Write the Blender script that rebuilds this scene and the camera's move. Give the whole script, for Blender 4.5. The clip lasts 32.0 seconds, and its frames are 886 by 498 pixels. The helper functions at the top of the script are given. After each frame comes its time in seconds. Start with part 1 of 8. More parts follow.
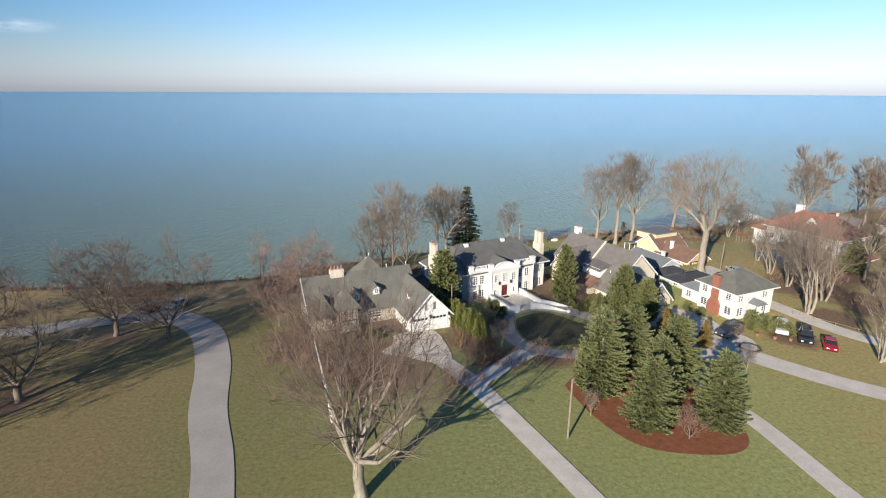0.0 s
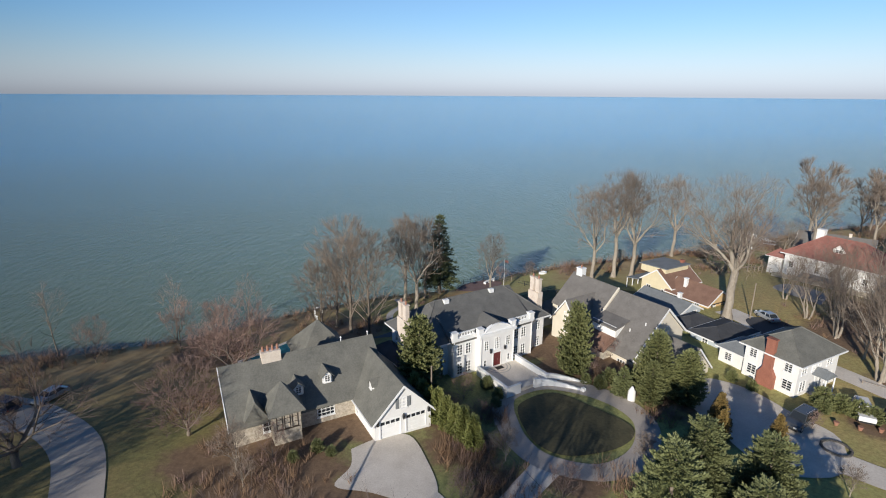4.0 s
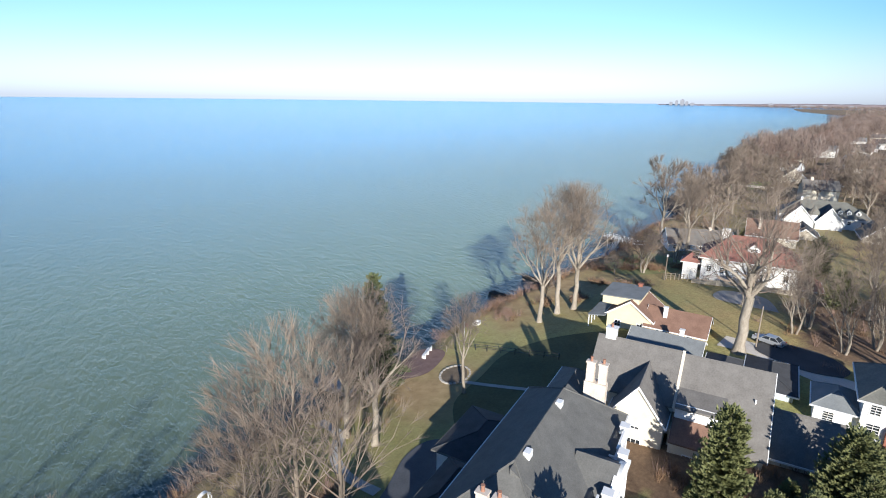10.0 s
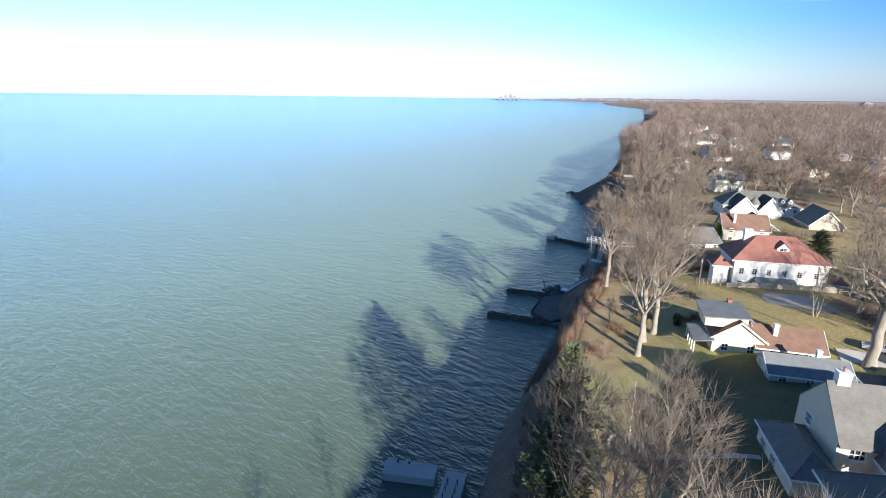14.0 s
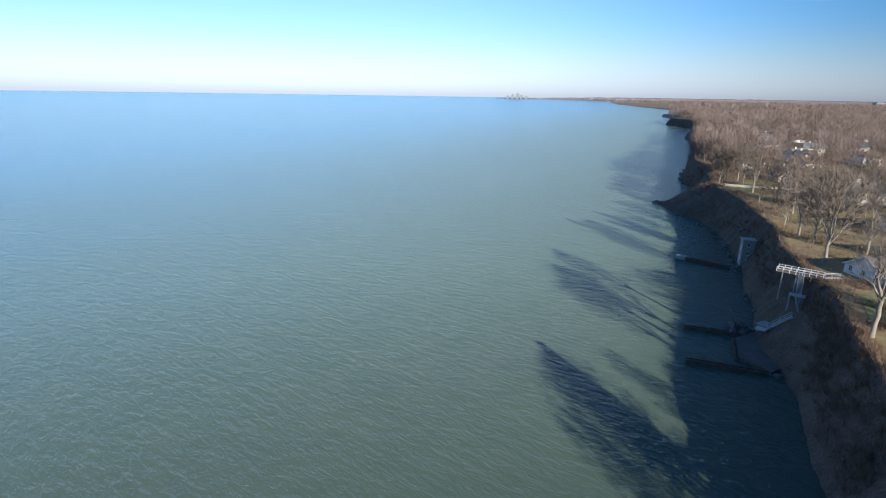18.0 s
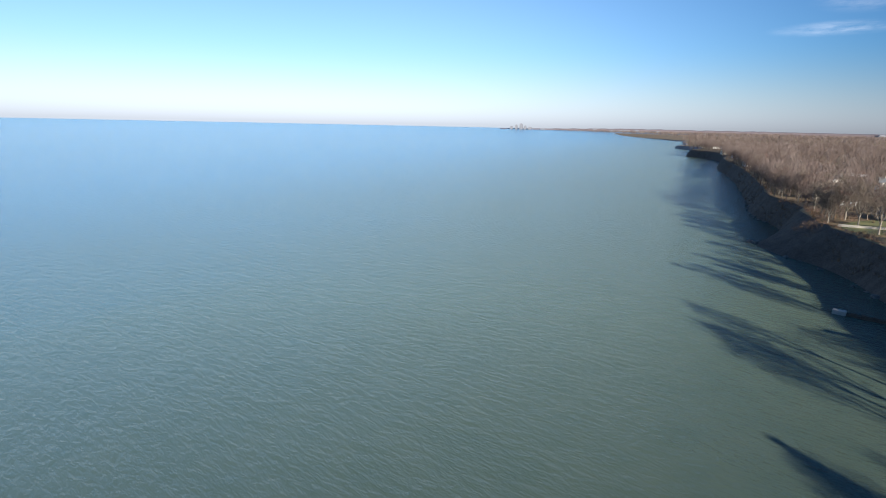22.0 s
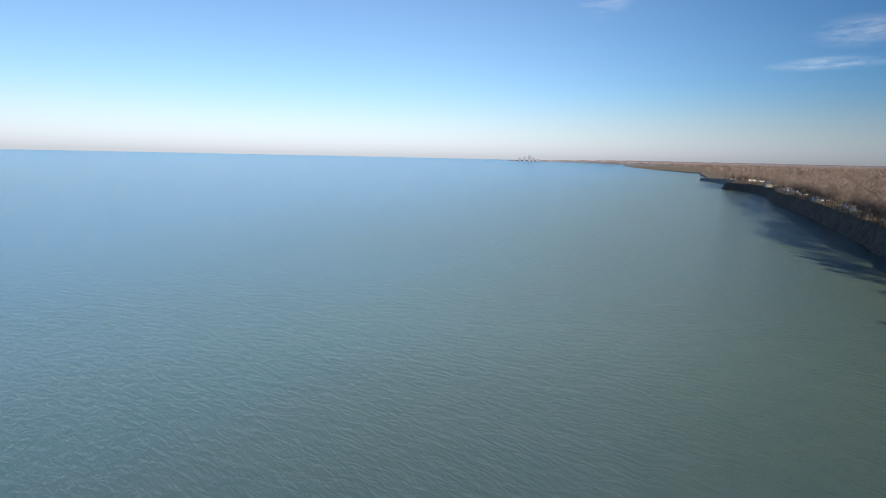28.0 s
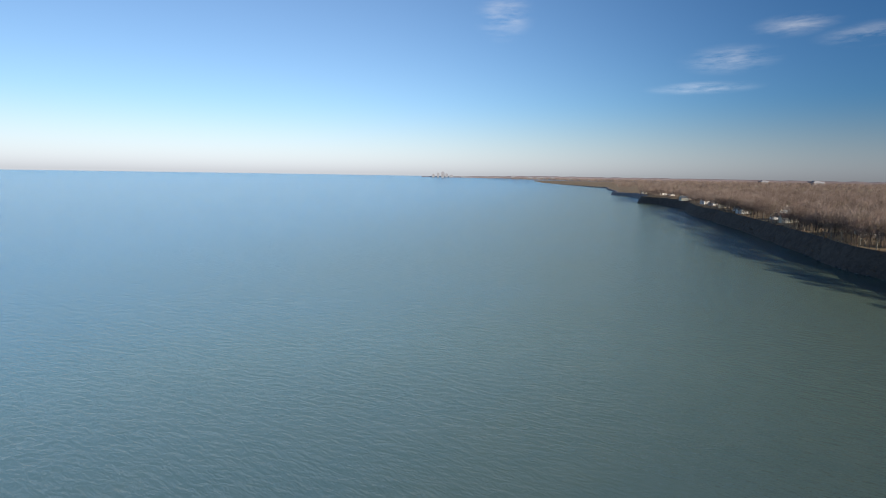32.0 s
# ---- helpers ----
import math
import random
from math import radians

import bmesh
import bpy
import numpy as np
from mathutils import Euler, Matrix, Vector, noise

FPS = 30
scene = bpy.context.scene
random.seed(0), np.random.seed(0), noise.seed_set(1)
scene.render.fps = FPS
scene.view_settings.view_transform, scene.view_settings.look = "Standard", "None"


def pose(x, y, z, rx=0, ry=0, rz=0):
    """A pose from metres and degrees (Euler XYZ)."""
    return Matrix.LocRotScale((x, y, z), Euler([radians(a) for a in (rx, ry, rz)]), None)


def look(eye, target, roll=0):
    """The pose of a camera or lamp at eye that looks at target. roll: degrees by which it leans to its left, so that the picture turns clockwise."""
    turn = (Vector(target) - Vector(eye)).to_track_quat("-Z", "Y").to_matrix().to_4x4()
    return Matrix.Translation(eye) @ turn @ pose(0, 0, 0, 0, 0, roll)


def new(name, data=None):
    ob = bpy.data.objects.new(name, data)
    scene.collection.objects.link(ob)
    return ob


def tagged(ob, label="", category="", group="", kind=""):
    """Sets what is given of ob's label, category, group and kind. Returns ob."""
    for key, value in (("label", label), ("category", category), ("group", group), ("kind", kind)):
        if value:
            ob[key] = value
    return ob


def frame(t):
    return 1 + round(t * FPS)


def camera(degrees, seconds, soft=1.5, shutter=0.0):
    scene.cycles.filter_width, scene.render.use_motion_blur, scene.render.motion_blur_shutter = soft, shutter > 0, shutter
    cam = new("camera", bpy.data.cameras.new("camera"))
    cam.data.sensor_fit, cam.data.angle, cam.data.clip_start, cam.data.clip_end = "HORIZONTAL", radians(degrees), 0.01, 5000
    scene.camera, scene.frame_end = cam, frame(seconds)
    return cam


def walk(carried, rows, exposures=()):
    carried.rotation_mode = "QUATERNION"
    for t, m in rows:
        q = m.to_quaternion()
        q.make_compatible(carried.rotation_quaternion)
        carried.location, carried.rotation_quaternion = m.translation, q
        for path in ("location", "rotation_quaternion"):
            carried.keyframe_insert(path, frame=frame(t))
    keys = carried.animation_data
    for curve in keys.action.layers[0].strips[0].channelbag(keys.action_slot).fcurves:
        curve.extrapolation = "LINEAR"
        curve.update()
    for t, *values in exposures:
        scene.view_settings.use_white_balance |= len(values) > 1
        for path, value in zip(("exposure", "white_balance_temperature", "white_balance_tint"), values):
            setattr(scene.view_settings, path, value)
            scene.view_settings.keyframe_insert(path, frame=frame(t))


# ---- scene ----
EXPOSURES = [(0.0, 0.52, 6250.0, 10.0), (2.0, 0.46, 6150.0, 10.0), (3.0, 0.36, 6050.0, 10.0), (4.0, 0.12, 5950.0, 10.0), (6.5, -0.36, 5700.0, 9.0), (7.0, -0.32, 5680.0, 9.0), (8.0, 0.14, 5700.0, 9.0), (9.0, 0.58, 5750.0, 9.0), (11.0, 0.76, 5760.0, 9.0), (12.0, 0.78, 5760.0, 9.0), (13.0, 0.92, 5800.0, 9.0), (14.5, 1.04, 5820.0, 9.0), (17.0, 0.64, 5780.0, 8.5), (18.0, 0.56, 5780.0, 8.5), (20.0, 0.56, 5850.0, 9.0), (23.0, 0.44, 6100.0, 10.0), (28.0, 0.30, 6300.0, 10.0), (32.0, 0.26, 6400.0, 10.0)]   # seconds, stops, white balance
cam = camera(79.8, 32.0, 1.05)
# seconds, place, tilt, lean, heading
PATH = [
    (0.0, -0.00, 0.00, 38.88, 73.34, -0.26, 0.08),
    (0.5, -0.11, 3.02, 39.01, 73.27, -0.34, 2.51),
    (1.0, -0.20, 6.04, 39.13, 73.19, -0.24, 4.44),
    (1.5, -0.30, 9.10, 39.25, 73.27, -0.24, 4.12),
    (2.0, -0.41, 12.27, 39.38, 73.40, -0.19, 2.89),
    (2.5, -0.59, 15.61, 39.53, 73.46, -0.23, 2.63),
    (3.0, -0.84, 19.09, 39.68, 73.53, -0.30, 1.41),
    (3.5, -1.23, 22.66, 39.81, 73.62, -0.30, -1.28),
    (4.0, -1.73, 26.32, 39.90, 73.61, -0.35, -4.31),
    (4.5, -2.31, 30.03, 39.93, 73.67, -0.47, -7.66),
    (6.5, -6.18, 46.29, 38.87, 73.94, -0.64, -14.03),
    (7.0, -8.02, 50.04, 38.64, 74.00, -0.71, -13.69),
    (7.5, -10.05, 53.75, 38.44, 74.05, -0.68, -14.15),
    (8.0, -12.36, 57.46, 38.25, 74.04, -0.67, -14.57),
    (8.5, -14.89, 61.29, 38.13, 74.09, -0.71, -18.15),
    (9.0, -17.53, 65.30, 38.05, 74.11, -0.74, -23.18),
    (9.5, -19.99, 69.48, 37.98, 74.21, -0.59, -27.73),
    (10.0, -22.26, 73.78, 37.94, 74.16, -0.64, -32.17),
    (10.5, -24.55, 78.28, 37.90, 74.05, -0.82, -33.79),
    (11.0, -26.85, 83.08, 37.88, 73.96, -0.75, -34.86),
    (11.5, -29.02, 88.05, 37.91, 73.98, -0.56, -37.14),
    (12.0, -31.07, 93.22, 37.99, 73.98, -0.46, -40.42),
    (12.5, -33.05, 98.51, 38.03, 73.88, -0.59, -43.43),
    (13.0, -34.88, 103.91, 38.07, 73.89, -0.59, -46.02),
    (13.5, -36.51, 109.55, 38.14, 73.90, -0.48, -48.13),
    (14.0, -38.03, 115.24, 38.24, 73.82, -0.71, -49.26),
    (14.5, -39.50, 120.96, 38.35, 73.90, -0.61, -49.71),
    (16.5, -44.43, 144.13, 38.90, 73.71, -0.93, -49.77),
    (17.0, -45.50, 150.11, 38.95, 73.66, -0.96, -49.51),
    (17.5, -46.54, 156.11, 38.98, 73.62, -0.98, -49.29),
    (18.0, -47.50, 162.15, 39.02, 73.67, -0.87, -49.09),
    (18.5, -48.37, 168.16, 39.04, 73.64, -0.87, -48.89),
    (19.0, -49.14, 174.12, 39.05, 73.56, -1.01, -48.64),
    (19.5, -49.84, 180.03, 39.03, 73.93, -0.89, -49.40),
    (20.0, -50.50, 185.85, 38.97, 74.82, -0.89, -49.84),
    (20.5, -51.14, 191.57, 38.87, 75.60, -0.95, -49.67),
    (21.0, -51.79, 197.25, 38.76, 76.15, -0.92, -49.51),
    (21.5, -52.46, 202.86, 38.62, 76.47, -1.05, -49.31),
    (22.0, -53.19, 208.42, 38.44, 76.72, -1.22, -49.12),
    (22.5, -53.99, 213.99, 38.23, 77.13, -1.10, -48.90),
    (23.0, -54.83, 219.55, 37.99, 77.47, -1.04, -48.70),
    (23.5, -55.69, 225.07, 37.78, 77.75, -1.09, -48.54),
    (24.0, -56.54, 230.61, 37.60, 78.03, -1.03, -48.44),
    (24.5, -57.36, 236.21, 37.46, 78.23, -1.07, -48.29),
    (25.0, -58.15, 241.87, 37.36, 78.59, -0.92, -48.18),
    (25.5, -58.91, 247.57, 37.29, 78.84, -0.91, -48.02),
    (27.5, -61.15, 270.32, 37.55, 79.72, -1.27, -47.94),
    (28.0, -61.51, 276.03, 37.62, 80.02, -1.25, -48.96),
    (28.5, -61.84, 281.76, 37.68, 80.31, -1.33, -51.43),
    (29.0, -62.14, 287.53, 37.73, 80.59, -1.25, -53.47),
    (29.5, -62.41, 293.34, 37.79, 80.79, -1.42, -55.37),
    (30.0, -62.65, 299.20, 37.86, 81.20, -1.16, -56.77),
    (30.5, -62.88, 305.11, 37.92, 81.39, -1.18, -57.71),
    (31.0, -63.09, 311.05, 37.98, 81.56, -1.13, -58.32),
    (31.5, -63.29, 317.04, 38.04, 81.66, -1.20, -58.70),
    (32.0, -63.49, 323.05, 38.09, 81.92, -0.96, -58.63),
]
walk(cam, [(r[0], pose(*r[1:])) for r in PATH], EXPOSURES)

# ---- light ----
SUN_AZ = radians(30.0)        # the shadows run this far to the right of +y
SUN_EL = radians(18.5)
CIRRUS = [((0.980, 0.070, 0.187), 0.085, 3.2), ((0.985, 0.105, 0.146), 0.100, 8.0), ((0.972, -0.014, 0.228), 0.070, 3.5), ((0.968, -0.107, 0.205), 0.080, 4.0), ((0.867, 0.411, 0.270), 0.060, 1.2), ((-0.61, 0.788, 0.085), 0.080, 6.0)]   # where, how wide, how flat
world = bpy.data.worlds.new("sky")
scene.world = world
world.use_nodes = True
wn, wl = world.node_tree.nodes, world.node_tree.links
wn.clear()
w_out = wn.new("ShaderNodeOutputWorld")
w_bg = wn.new("ShaderNodeBackground")
w_bg.inputs["Strength"].default_value = 0.10
sky = wn.new("ShaderNodeTexSky")
sky.sky_type = "NISHITA"
sky.sun_disc = False
sky.sun_elevation = SUN_EL
sky.sun_rotation = radians(180.0) + SUN_AZ
sky.altitude = 200.0
sky.air_density = 1.0
sky.dust_density = 0.5
sky.ozone_density = 3.5


def wmath(kind, a, b=0.0, c=None):
    nd = wn.new("ShaderNodeMath")
    nd.operation = kind
    for k, val in enumerate((a, b, c)):
        if val is None:
            continue
        if isinstance(val, (int, float)):
            nd.inputs[k].default_value = val
        else:
            wl.new(val, nd.inputs[k])
    return nd.outputs[0]


def wmix(fac, a, b, kind="MIX"):
    nd = wn.new("ShaderNodeMix")
    nd.data_type = "RGBA"
    nd.blend_type = kind
    for sock, val in ((nd.inputs["Factor"], fac), (nd.inputs["A"], a), (nd.inputs["B"], b)):
        if isinstance(val, (int, float)):
            sock.default_value = val
        elif isinstance(val, tuple):
            sock.default_value = (*val, 1.0)
        else:
            wl.new(val, sock)
    return nd.outputs["Result"]


w_tc = wn.new("ShaderNodeTexCoord")
w_sep = wn.new("ShaderNodeSeparateXYZ")
wl.new(w_tc.outputs["Generated"], w_sep.inputs[0])
# pale winter haze low over the lake, all round the horizon
w_bw = wn.new("ShaderNodeRGBToBW")
wl.new(sky.outputs[0], w_bw.inputs[0])
w_pale = wn.new("ShaderNodeVectorMath")
w_pale.operation = "SCALE"
w_pale.inputs[0].default_value = (0.99, 1.00, 1.08)
wl.new(w_bw.outputs[0], w_pale.inputs["Scale"])
w_low = wn.new("ShaderNodeMapRange")
w_low.interpolation_type = "SMOOTHSTEP"
w_low.inputs["From Min"].default_value = 0.135
w_low.inputs["From Max"].default_value = -0.03
w_low.inputs["To Max"].default_value = 0.92
wl.new(w_sep.outputs["Z"], w_low.inputs["Value"])
w_blue = wmix(1.0, sky.outputs[0], (0.85, 1.01, 1.12), "MULTIPLY")
# the sky is palest opposite the sun and deepens to both sides
w_anti = wn.new("ShaderNodeVectorMath")
w_anti.operation = "DOT_PRODUCT"
w_anti.inputs[1].default_value = (0.33, 0.944, 0.0)
wl.new(w_tc.outputs["Generated"], w_anti.inputs[0])
w_deep = wn.new("ShaderNodeMapRange")
w_deep.interpolation_type = "SMOOTHSTEP"
w_deep.inputs["From Min"].default_value = 0.14
w_deep.inputs["From Max"].default_value = 0.92
w_deep.inputs["To Min"].default_value = 0.50
w_deep.inputs["To Max"].default_value = 1.08
wl.new(w_anti.outputs["Value"], w_deep.inputs["Value"])
w_side = wn.new("ShaderNodeMapRange")
w_side.inputs["From Min"].default_value = 0.50
w_side.inputs["From Max"].default_value = 1.08
wl.new(w_deep.outputs[0], w_side.inputs["Value"])
w_scaled = wmix(1.0, w_blue, wmix(w_side.outputs[0], (0.33, 0.48, 0.60), (1.08, 1.08, 1.08)), "MULTIPLY")
w_veil = wn.new("ShaderNodeVectorMath")
w_veil.operation = "SCALE"
wl.new(w_pale.outputs[0], w_veil.inputs[0])
wl.new(w_deep.outputs[0], w_veil.inputs["Scale"])
w_tint = wmix(wmath("MULTIPLY", wmath("POWER", w_deep.outputs[0], 4.0), 0.12), w_scaled, w_veil.outputs[0])
w_haze = wn.new("ShaderNodeVectorMath")
w_haze.operation = "SCALE"
wl.new(w_pale.outputs[0], w_haze.inputs[0])
wl.new(wmath("POWER", w_deep.outputs[0], 0.6), w_haze.inputs["Scale"])
w_col = wmix(w_low.outputs[0], w_tint, w_haze.outputs[0])
# thin cirrus
w_map = wn.new("ShaderNodeMapping")
w_map.inputs["Scale"].default_value = (5.0, 5.0, 26.0)
w_map.inputs["Rotation"].default_value = (0.0, 0.14, 0.5)
wl.new(w_tc.outputs["Generated"], w_map.inputs["Vector"])
w_noise = wn.new("ShaderNodeTexNoise")
w_noise.inputs["Scale"].default_value = 2.2
w_noise.inputs["Detail"].default_value = 7.0
w_noise.inputs["Roughness"].default_value = 0.62
wl.new(w_map.outputs[0], w_noise.inputs["Vector"])
w_wisp = wn.new("ShaderNodeMapRange")
w_wisp.inputs["From Min"].default_value = 0.42
w_wisp.inputs["From Max"].default_value = 0.75
wl.new(w_noise.outputs["Fac"], w_wisp.inputs["Value"])
w_far = 0.0
for w_dir, w_size, w_flat in CIRRUS:
    w_off = wn.new("ShaderNodeVectorMath")
    w_off.operation = "SUBTRACT"
    w_off.inputs[1].default_value = w_dir
    wl.new(w_tc.outputs["Generated"], w_off.inputs[0])
    w_press = wn.new("ShaderNodeVectorMath")
    w_press.operation = "MULTIPLY"
    w_press.inputs[1].default_value = (1.0, 1.0, w_flat)
    wl.new(w_off.outputs[0], w_press.inputs[0])
    w_len = wn.new("ShaderNodeVectorMath")
    w_len.operation = "LENGTH"
    wl.new(w_press.outputs[0], w_len.inputs[0])
    w_cap = wn.new("ShaderNodeMapRange")
    w_cap.interpolation_type = "SMOOTHSTEP"
    w_cap.inputs["From Min"].default_value = w_size
    w_cap.inputs["From Max"].default_value = 0.0
    wl.new(w_len.outputs["Value"], w_cap.inputs["Value"])
    w_far = wmath("MAXIMUM", w_cap.outputs[0], w_far)
w_cloud = wmath("MULTIPLY", wmath("MULTIPLY", w_wisp.outputs[0], w_far), 0.46)
w_white = wn.new("ShaderNodeVectorMath")
w_white.operation = "SCALE"
w_white.inputs[0].default_value = (2.6, 2.6, 2.7)
wl.new(w_bw.outputs[0], w_white.inputs["Scale"])
w_col = wmix(w_cloud, w_col, w_white.outputs[0])
wl.new(w_col, w_bg.inputs["Color"])
wl.new(w_bg.outputs[0], w_out.inputs["Surface"])
sun_data = bpy.data.lights.new("sun", "SUN")
sun_data.energy = 5.0
sun_data.angle = radians(0.53)
sun_data.color = (1.0, 0.88, 0.72)
sun = new("sun", sun_data)
sun.matrix_world = look((-200 * math.sin(SUN_AZ), -200 * math.cos(SUN_AZ), 200 * math.tan(SUN_EL)), (0, 0, 0))

# ---- materials ----
def nodes_of(name):
    m = bpy.data.materials.new(name)
    m.use_nodes = True
    nt = m.node_tree
    return m, nt.nodes, nt.links, nt.nodes["Principled BSDF"]


def ramp_of(nodes, stops):
    r = nodes.new("ShaderNodeValToRGB")
    e = r.color_ramp.elements
    while len(e) < len(stops):
        e.new(0.5)
    for k, (pos, col) in enumerate(stops):
        e[k].position = pos
        e[k].color = (*col, 1.0)
    return r


def noise_of(nodes, links, coord, scale, detail=4.0, rough=0.55, stretch=None):
    n = nodes.new("ShaderNodeTexNoise")
    n.inputs["Scale"].default_value = scale
    n.inputs["Detail"].default_value = detail
    n.inputs["Roughness"].default_value = rough
    if stretch:
        mp = nodes.new("ShaderNodeMapping")
        mp.inputs["Scale"].default_value = stretch
        links.new(coord, mp.inputs["Vector"])
        coord = mp.outputs[0]
    links.new(coord, n.inputs["Vector"])
    return n


def mix_of(nodes, links, fac, a, b, kind="MIX"):
    m = nodes.new("ShaderNodeMix")
    m.data_type = "RGBA"
    m.blend_type = kind
    for sock, val in ((m.inputs["Factor"], fac), (m.inputs["A"], a), (m.inputs["B"], b)):
        if isinstance(val, (int, float)):
            sock.default_value = val
        elif isinstance(val, tuple):
            sock.default_value = (*val, 1.0)
        else:
            links.new(val, sock)
    return m.outputs["Result"]


def surface(name, dark, light, scale=1.5, fine=14.0, rough=0.8, bump=0.3, depth=0.02, random_tint=0.0, metal=0.0, stretch=None):
    """Two colours mixed by coarse and fine noise, with a bump of the fine grain."""
    m, n, l, b = nodes_of(name)
    tc = n.new("ShaderNodeTexCoord")
    co = tc.outputs["Object"]
    big = noise_of(n, l, co, scale, 5.0, 0.6, stretch)
    small = noise_of(n, l, co, fine, 3.0, 0.6, stretch)
    add = n.new("ShaderNodeMath")
    add.operation = "MULTIPLY_ADD"
    add.inputs[1].default_value = 0.55
    l.new(big.outputs["Fac"], add.inputs[0])
    sc = n.new("ShaderNodeMath")
    sc.operation = "MULTIPLY"
    sc.inputs[1].default_value = 0.45
    l.new(small.outputs["Fac"], sc.inputs[0])
    l.new(sc.outputs[0], add.inputs[2])
    r = ramp_of(n, [(0.32, dark), (0.68, light)])
    l.new(add.outputs[0], r.inputs[0])
    col = r.outputs[0]
    if random_tint:
        oi = n.new("ShaderNodeObjectInfo")
        mr = n.new("ShaderNodeMapRange")
        mr.inputs["To Min"].default_value = 1.0 - random_tint
        mr.inputs["To Max"].default_value = 1.0 + random_tint
        l.new(oi.outputs["Random"], mr.inputs["Value"])
        cm = n.new("ShaderNodeVectorMath")
        cm.operation = "SCALE"
        l.new(col, cm.inputs[0])
        l.new(mr.outputs[0], cm.inputs["Scale"])
        col = cm.outputs[0]
    l.new(col, b.inputs["Base Color"])
    b.inputs["Roughness"].default_value = rough
    b.inputs["Metallic"].default_value = metal
    if bump:
        bp = n.new("ShaderNodeBump")
        bp.inputs["Strength"].default_value = bump
        bp.inputs["Distance"].default_value = depth
        l.new(small.outputs["Fac"], bp.inputs["Height"])
        l.new(bp.outputs[0], b.inputs["Normal"])
    return m


def striped(name, dark, light, step, axis="Z", rough=0.7, depth=0.02, line=0.25):
    """Boards or courses: grain with a groove every `step` metres along an axis."""
    m = surface(name, dark, light, 0.8, 9.0, rough, 0.0)
    n, l = m.node_tree.nodes, m.node_tree.links
    b = n["Principled BSDF"]
    tc = n.new("ShaderNodeTexCoord")
    sp = n.new("ShaderNodeSeparateXYZ")
    l.new(tc.outputs["Object"], sp.inputs[0])
    d = n.new("ShaderNodeMath")
    d.operation = "DIVIDE"
    d.inputs[1].default_value = step
    l.new(sp.outputs[axis], d.inputs[0])
    f = n.new("ShaderNodeMath")
    f.operation = "FRACT"
    l.new(d.outputs[0], f.inputs[0])
    bp = n.new("ShaderNodeBump")
    bp.inputs["Strength"].default_value = line
    bp.inputs["Distance"].default_value = depth
    l.new(f.outputs[0], bp.inputs["Height"])
    l.new(bp.outputs[0], b.inputs["Normal"])
    return m


M_WHITE = surface("white_painted_brick", (0.74, 0.73, 0.70), (0.86, 0.85, 0.82), 0.5, 6.0, 0.7, 0.15)
M_TRIM = surface("white_trim", (0.78, 0.78, 0.76), (0.86, 0.86, 0.84), 1.0, 12.0, 0.5, 0.05)
M_SIDING = striped("white_siding", (0.74, 0.73, 0.70), (0.84, 0.83, 0.80), 0.2)
M_CREAM = surface("cream_stucco", (0.60, 0.545, 0.43), (0.72, 0.665, 0.55), 0.6, 8.0, 0.85, 0.25)
M_YELLOW = striped("yellow_siding", (0.66, 0.575, 0.37), (0.76, 0.675, 0.46), 0.2)
M_ORANGE = surface("tan_stucco", (0.55, 0.38, 0.18), (0.66, 0.47, 0.24), 0.7, 8.0, 0.85, 0.2)
M_GREYWALL = striped("blue_grey_siding", (0.40, 0.45, 0.50), (0.50, 0.55, 0.60), 0.18)
M_STONE = surface("pale_fieldstone", (0.30, 0.26, 0.20), (0.62, 0.55, 0.44), 1.6, 3.2, 0.85, 0.6, 0.04)
M_ROOF_GREY = surface("grey_shingles", (0.098, 0.098, 0.092), (0.168, 0.166, 0.155), 0.7, 7.0, 0.9, 0.5, 0.03)
M_ROOF_TAUPE = surface("taupe_shingles", (0.126, 0.117, 0.107), (0.218, 0.206, 0.189), 0.7, 6.0, 0.9, 0.5, 0.03)
M_ROOF_SLATE = surface("weathered_slate", (0.11, 0.11, 0.095), (0.21, 0.205, 0.175), 0.6, 5.0, 0.8, 0.5, 0.03)
M_ROOF_BLUE = surface("blue_grey_shingles", (0.150, 0.162, 0.168), (0.240, 0.256, 0.262), 0.7, 7.0, 0.85, 0.4, 0.03)
M_ROOF_DARK = surface("charcoal_shingles", (0.035, 0.037, 0.042), (0.075, 0.078, 0.085), 0.7, 7.0, 0.85, 0.4, 0.03)
M_ROOF_BROWN = surface("brown_shingles", (0.155, 0.088, 0.062), (0.27, 0.165, 0.12), 0.7, 7.0, 0.9, 0.4, 0.03)
M_ROOF_RED = surface("red_clay_tiles", (0.22, 0.090, 0.068), (0.36, 0.165, 0.13), 0.9, 4.0, 0.8, 0.6, 0.05)
M_BRICK = surface("red_brick", (0.22, 0.085, 0.055), (0.36, 0.15, 0.10), 1.0, 9.0, 0.85, 0.4)
M_CHIMNEY = surface("buff_brick", (0.55, 0.46, 0.37), (0.76, 0.69, 0.60), 1.0, 7.0, 0.85, 0.4)
M_OLDBRICK = surface("weathered_brick", (0.12, 0.075, 0.068), (0.22, 0.15, 0.135), 0.8, 6.0, 0.9, 0.4)
M_POT = surface("terracotta", (0.26, 0.13, 0.085), (0.38, 0.20, 0.13), 3.0, 20.0, 0.8, 0.2)
M_DOOR_RED = surface("oxblood_door", (0.10, 0.018, 0.018), (0.15, 0.03, 0.028), 3.0, 30.0, 0.4, 0.1)
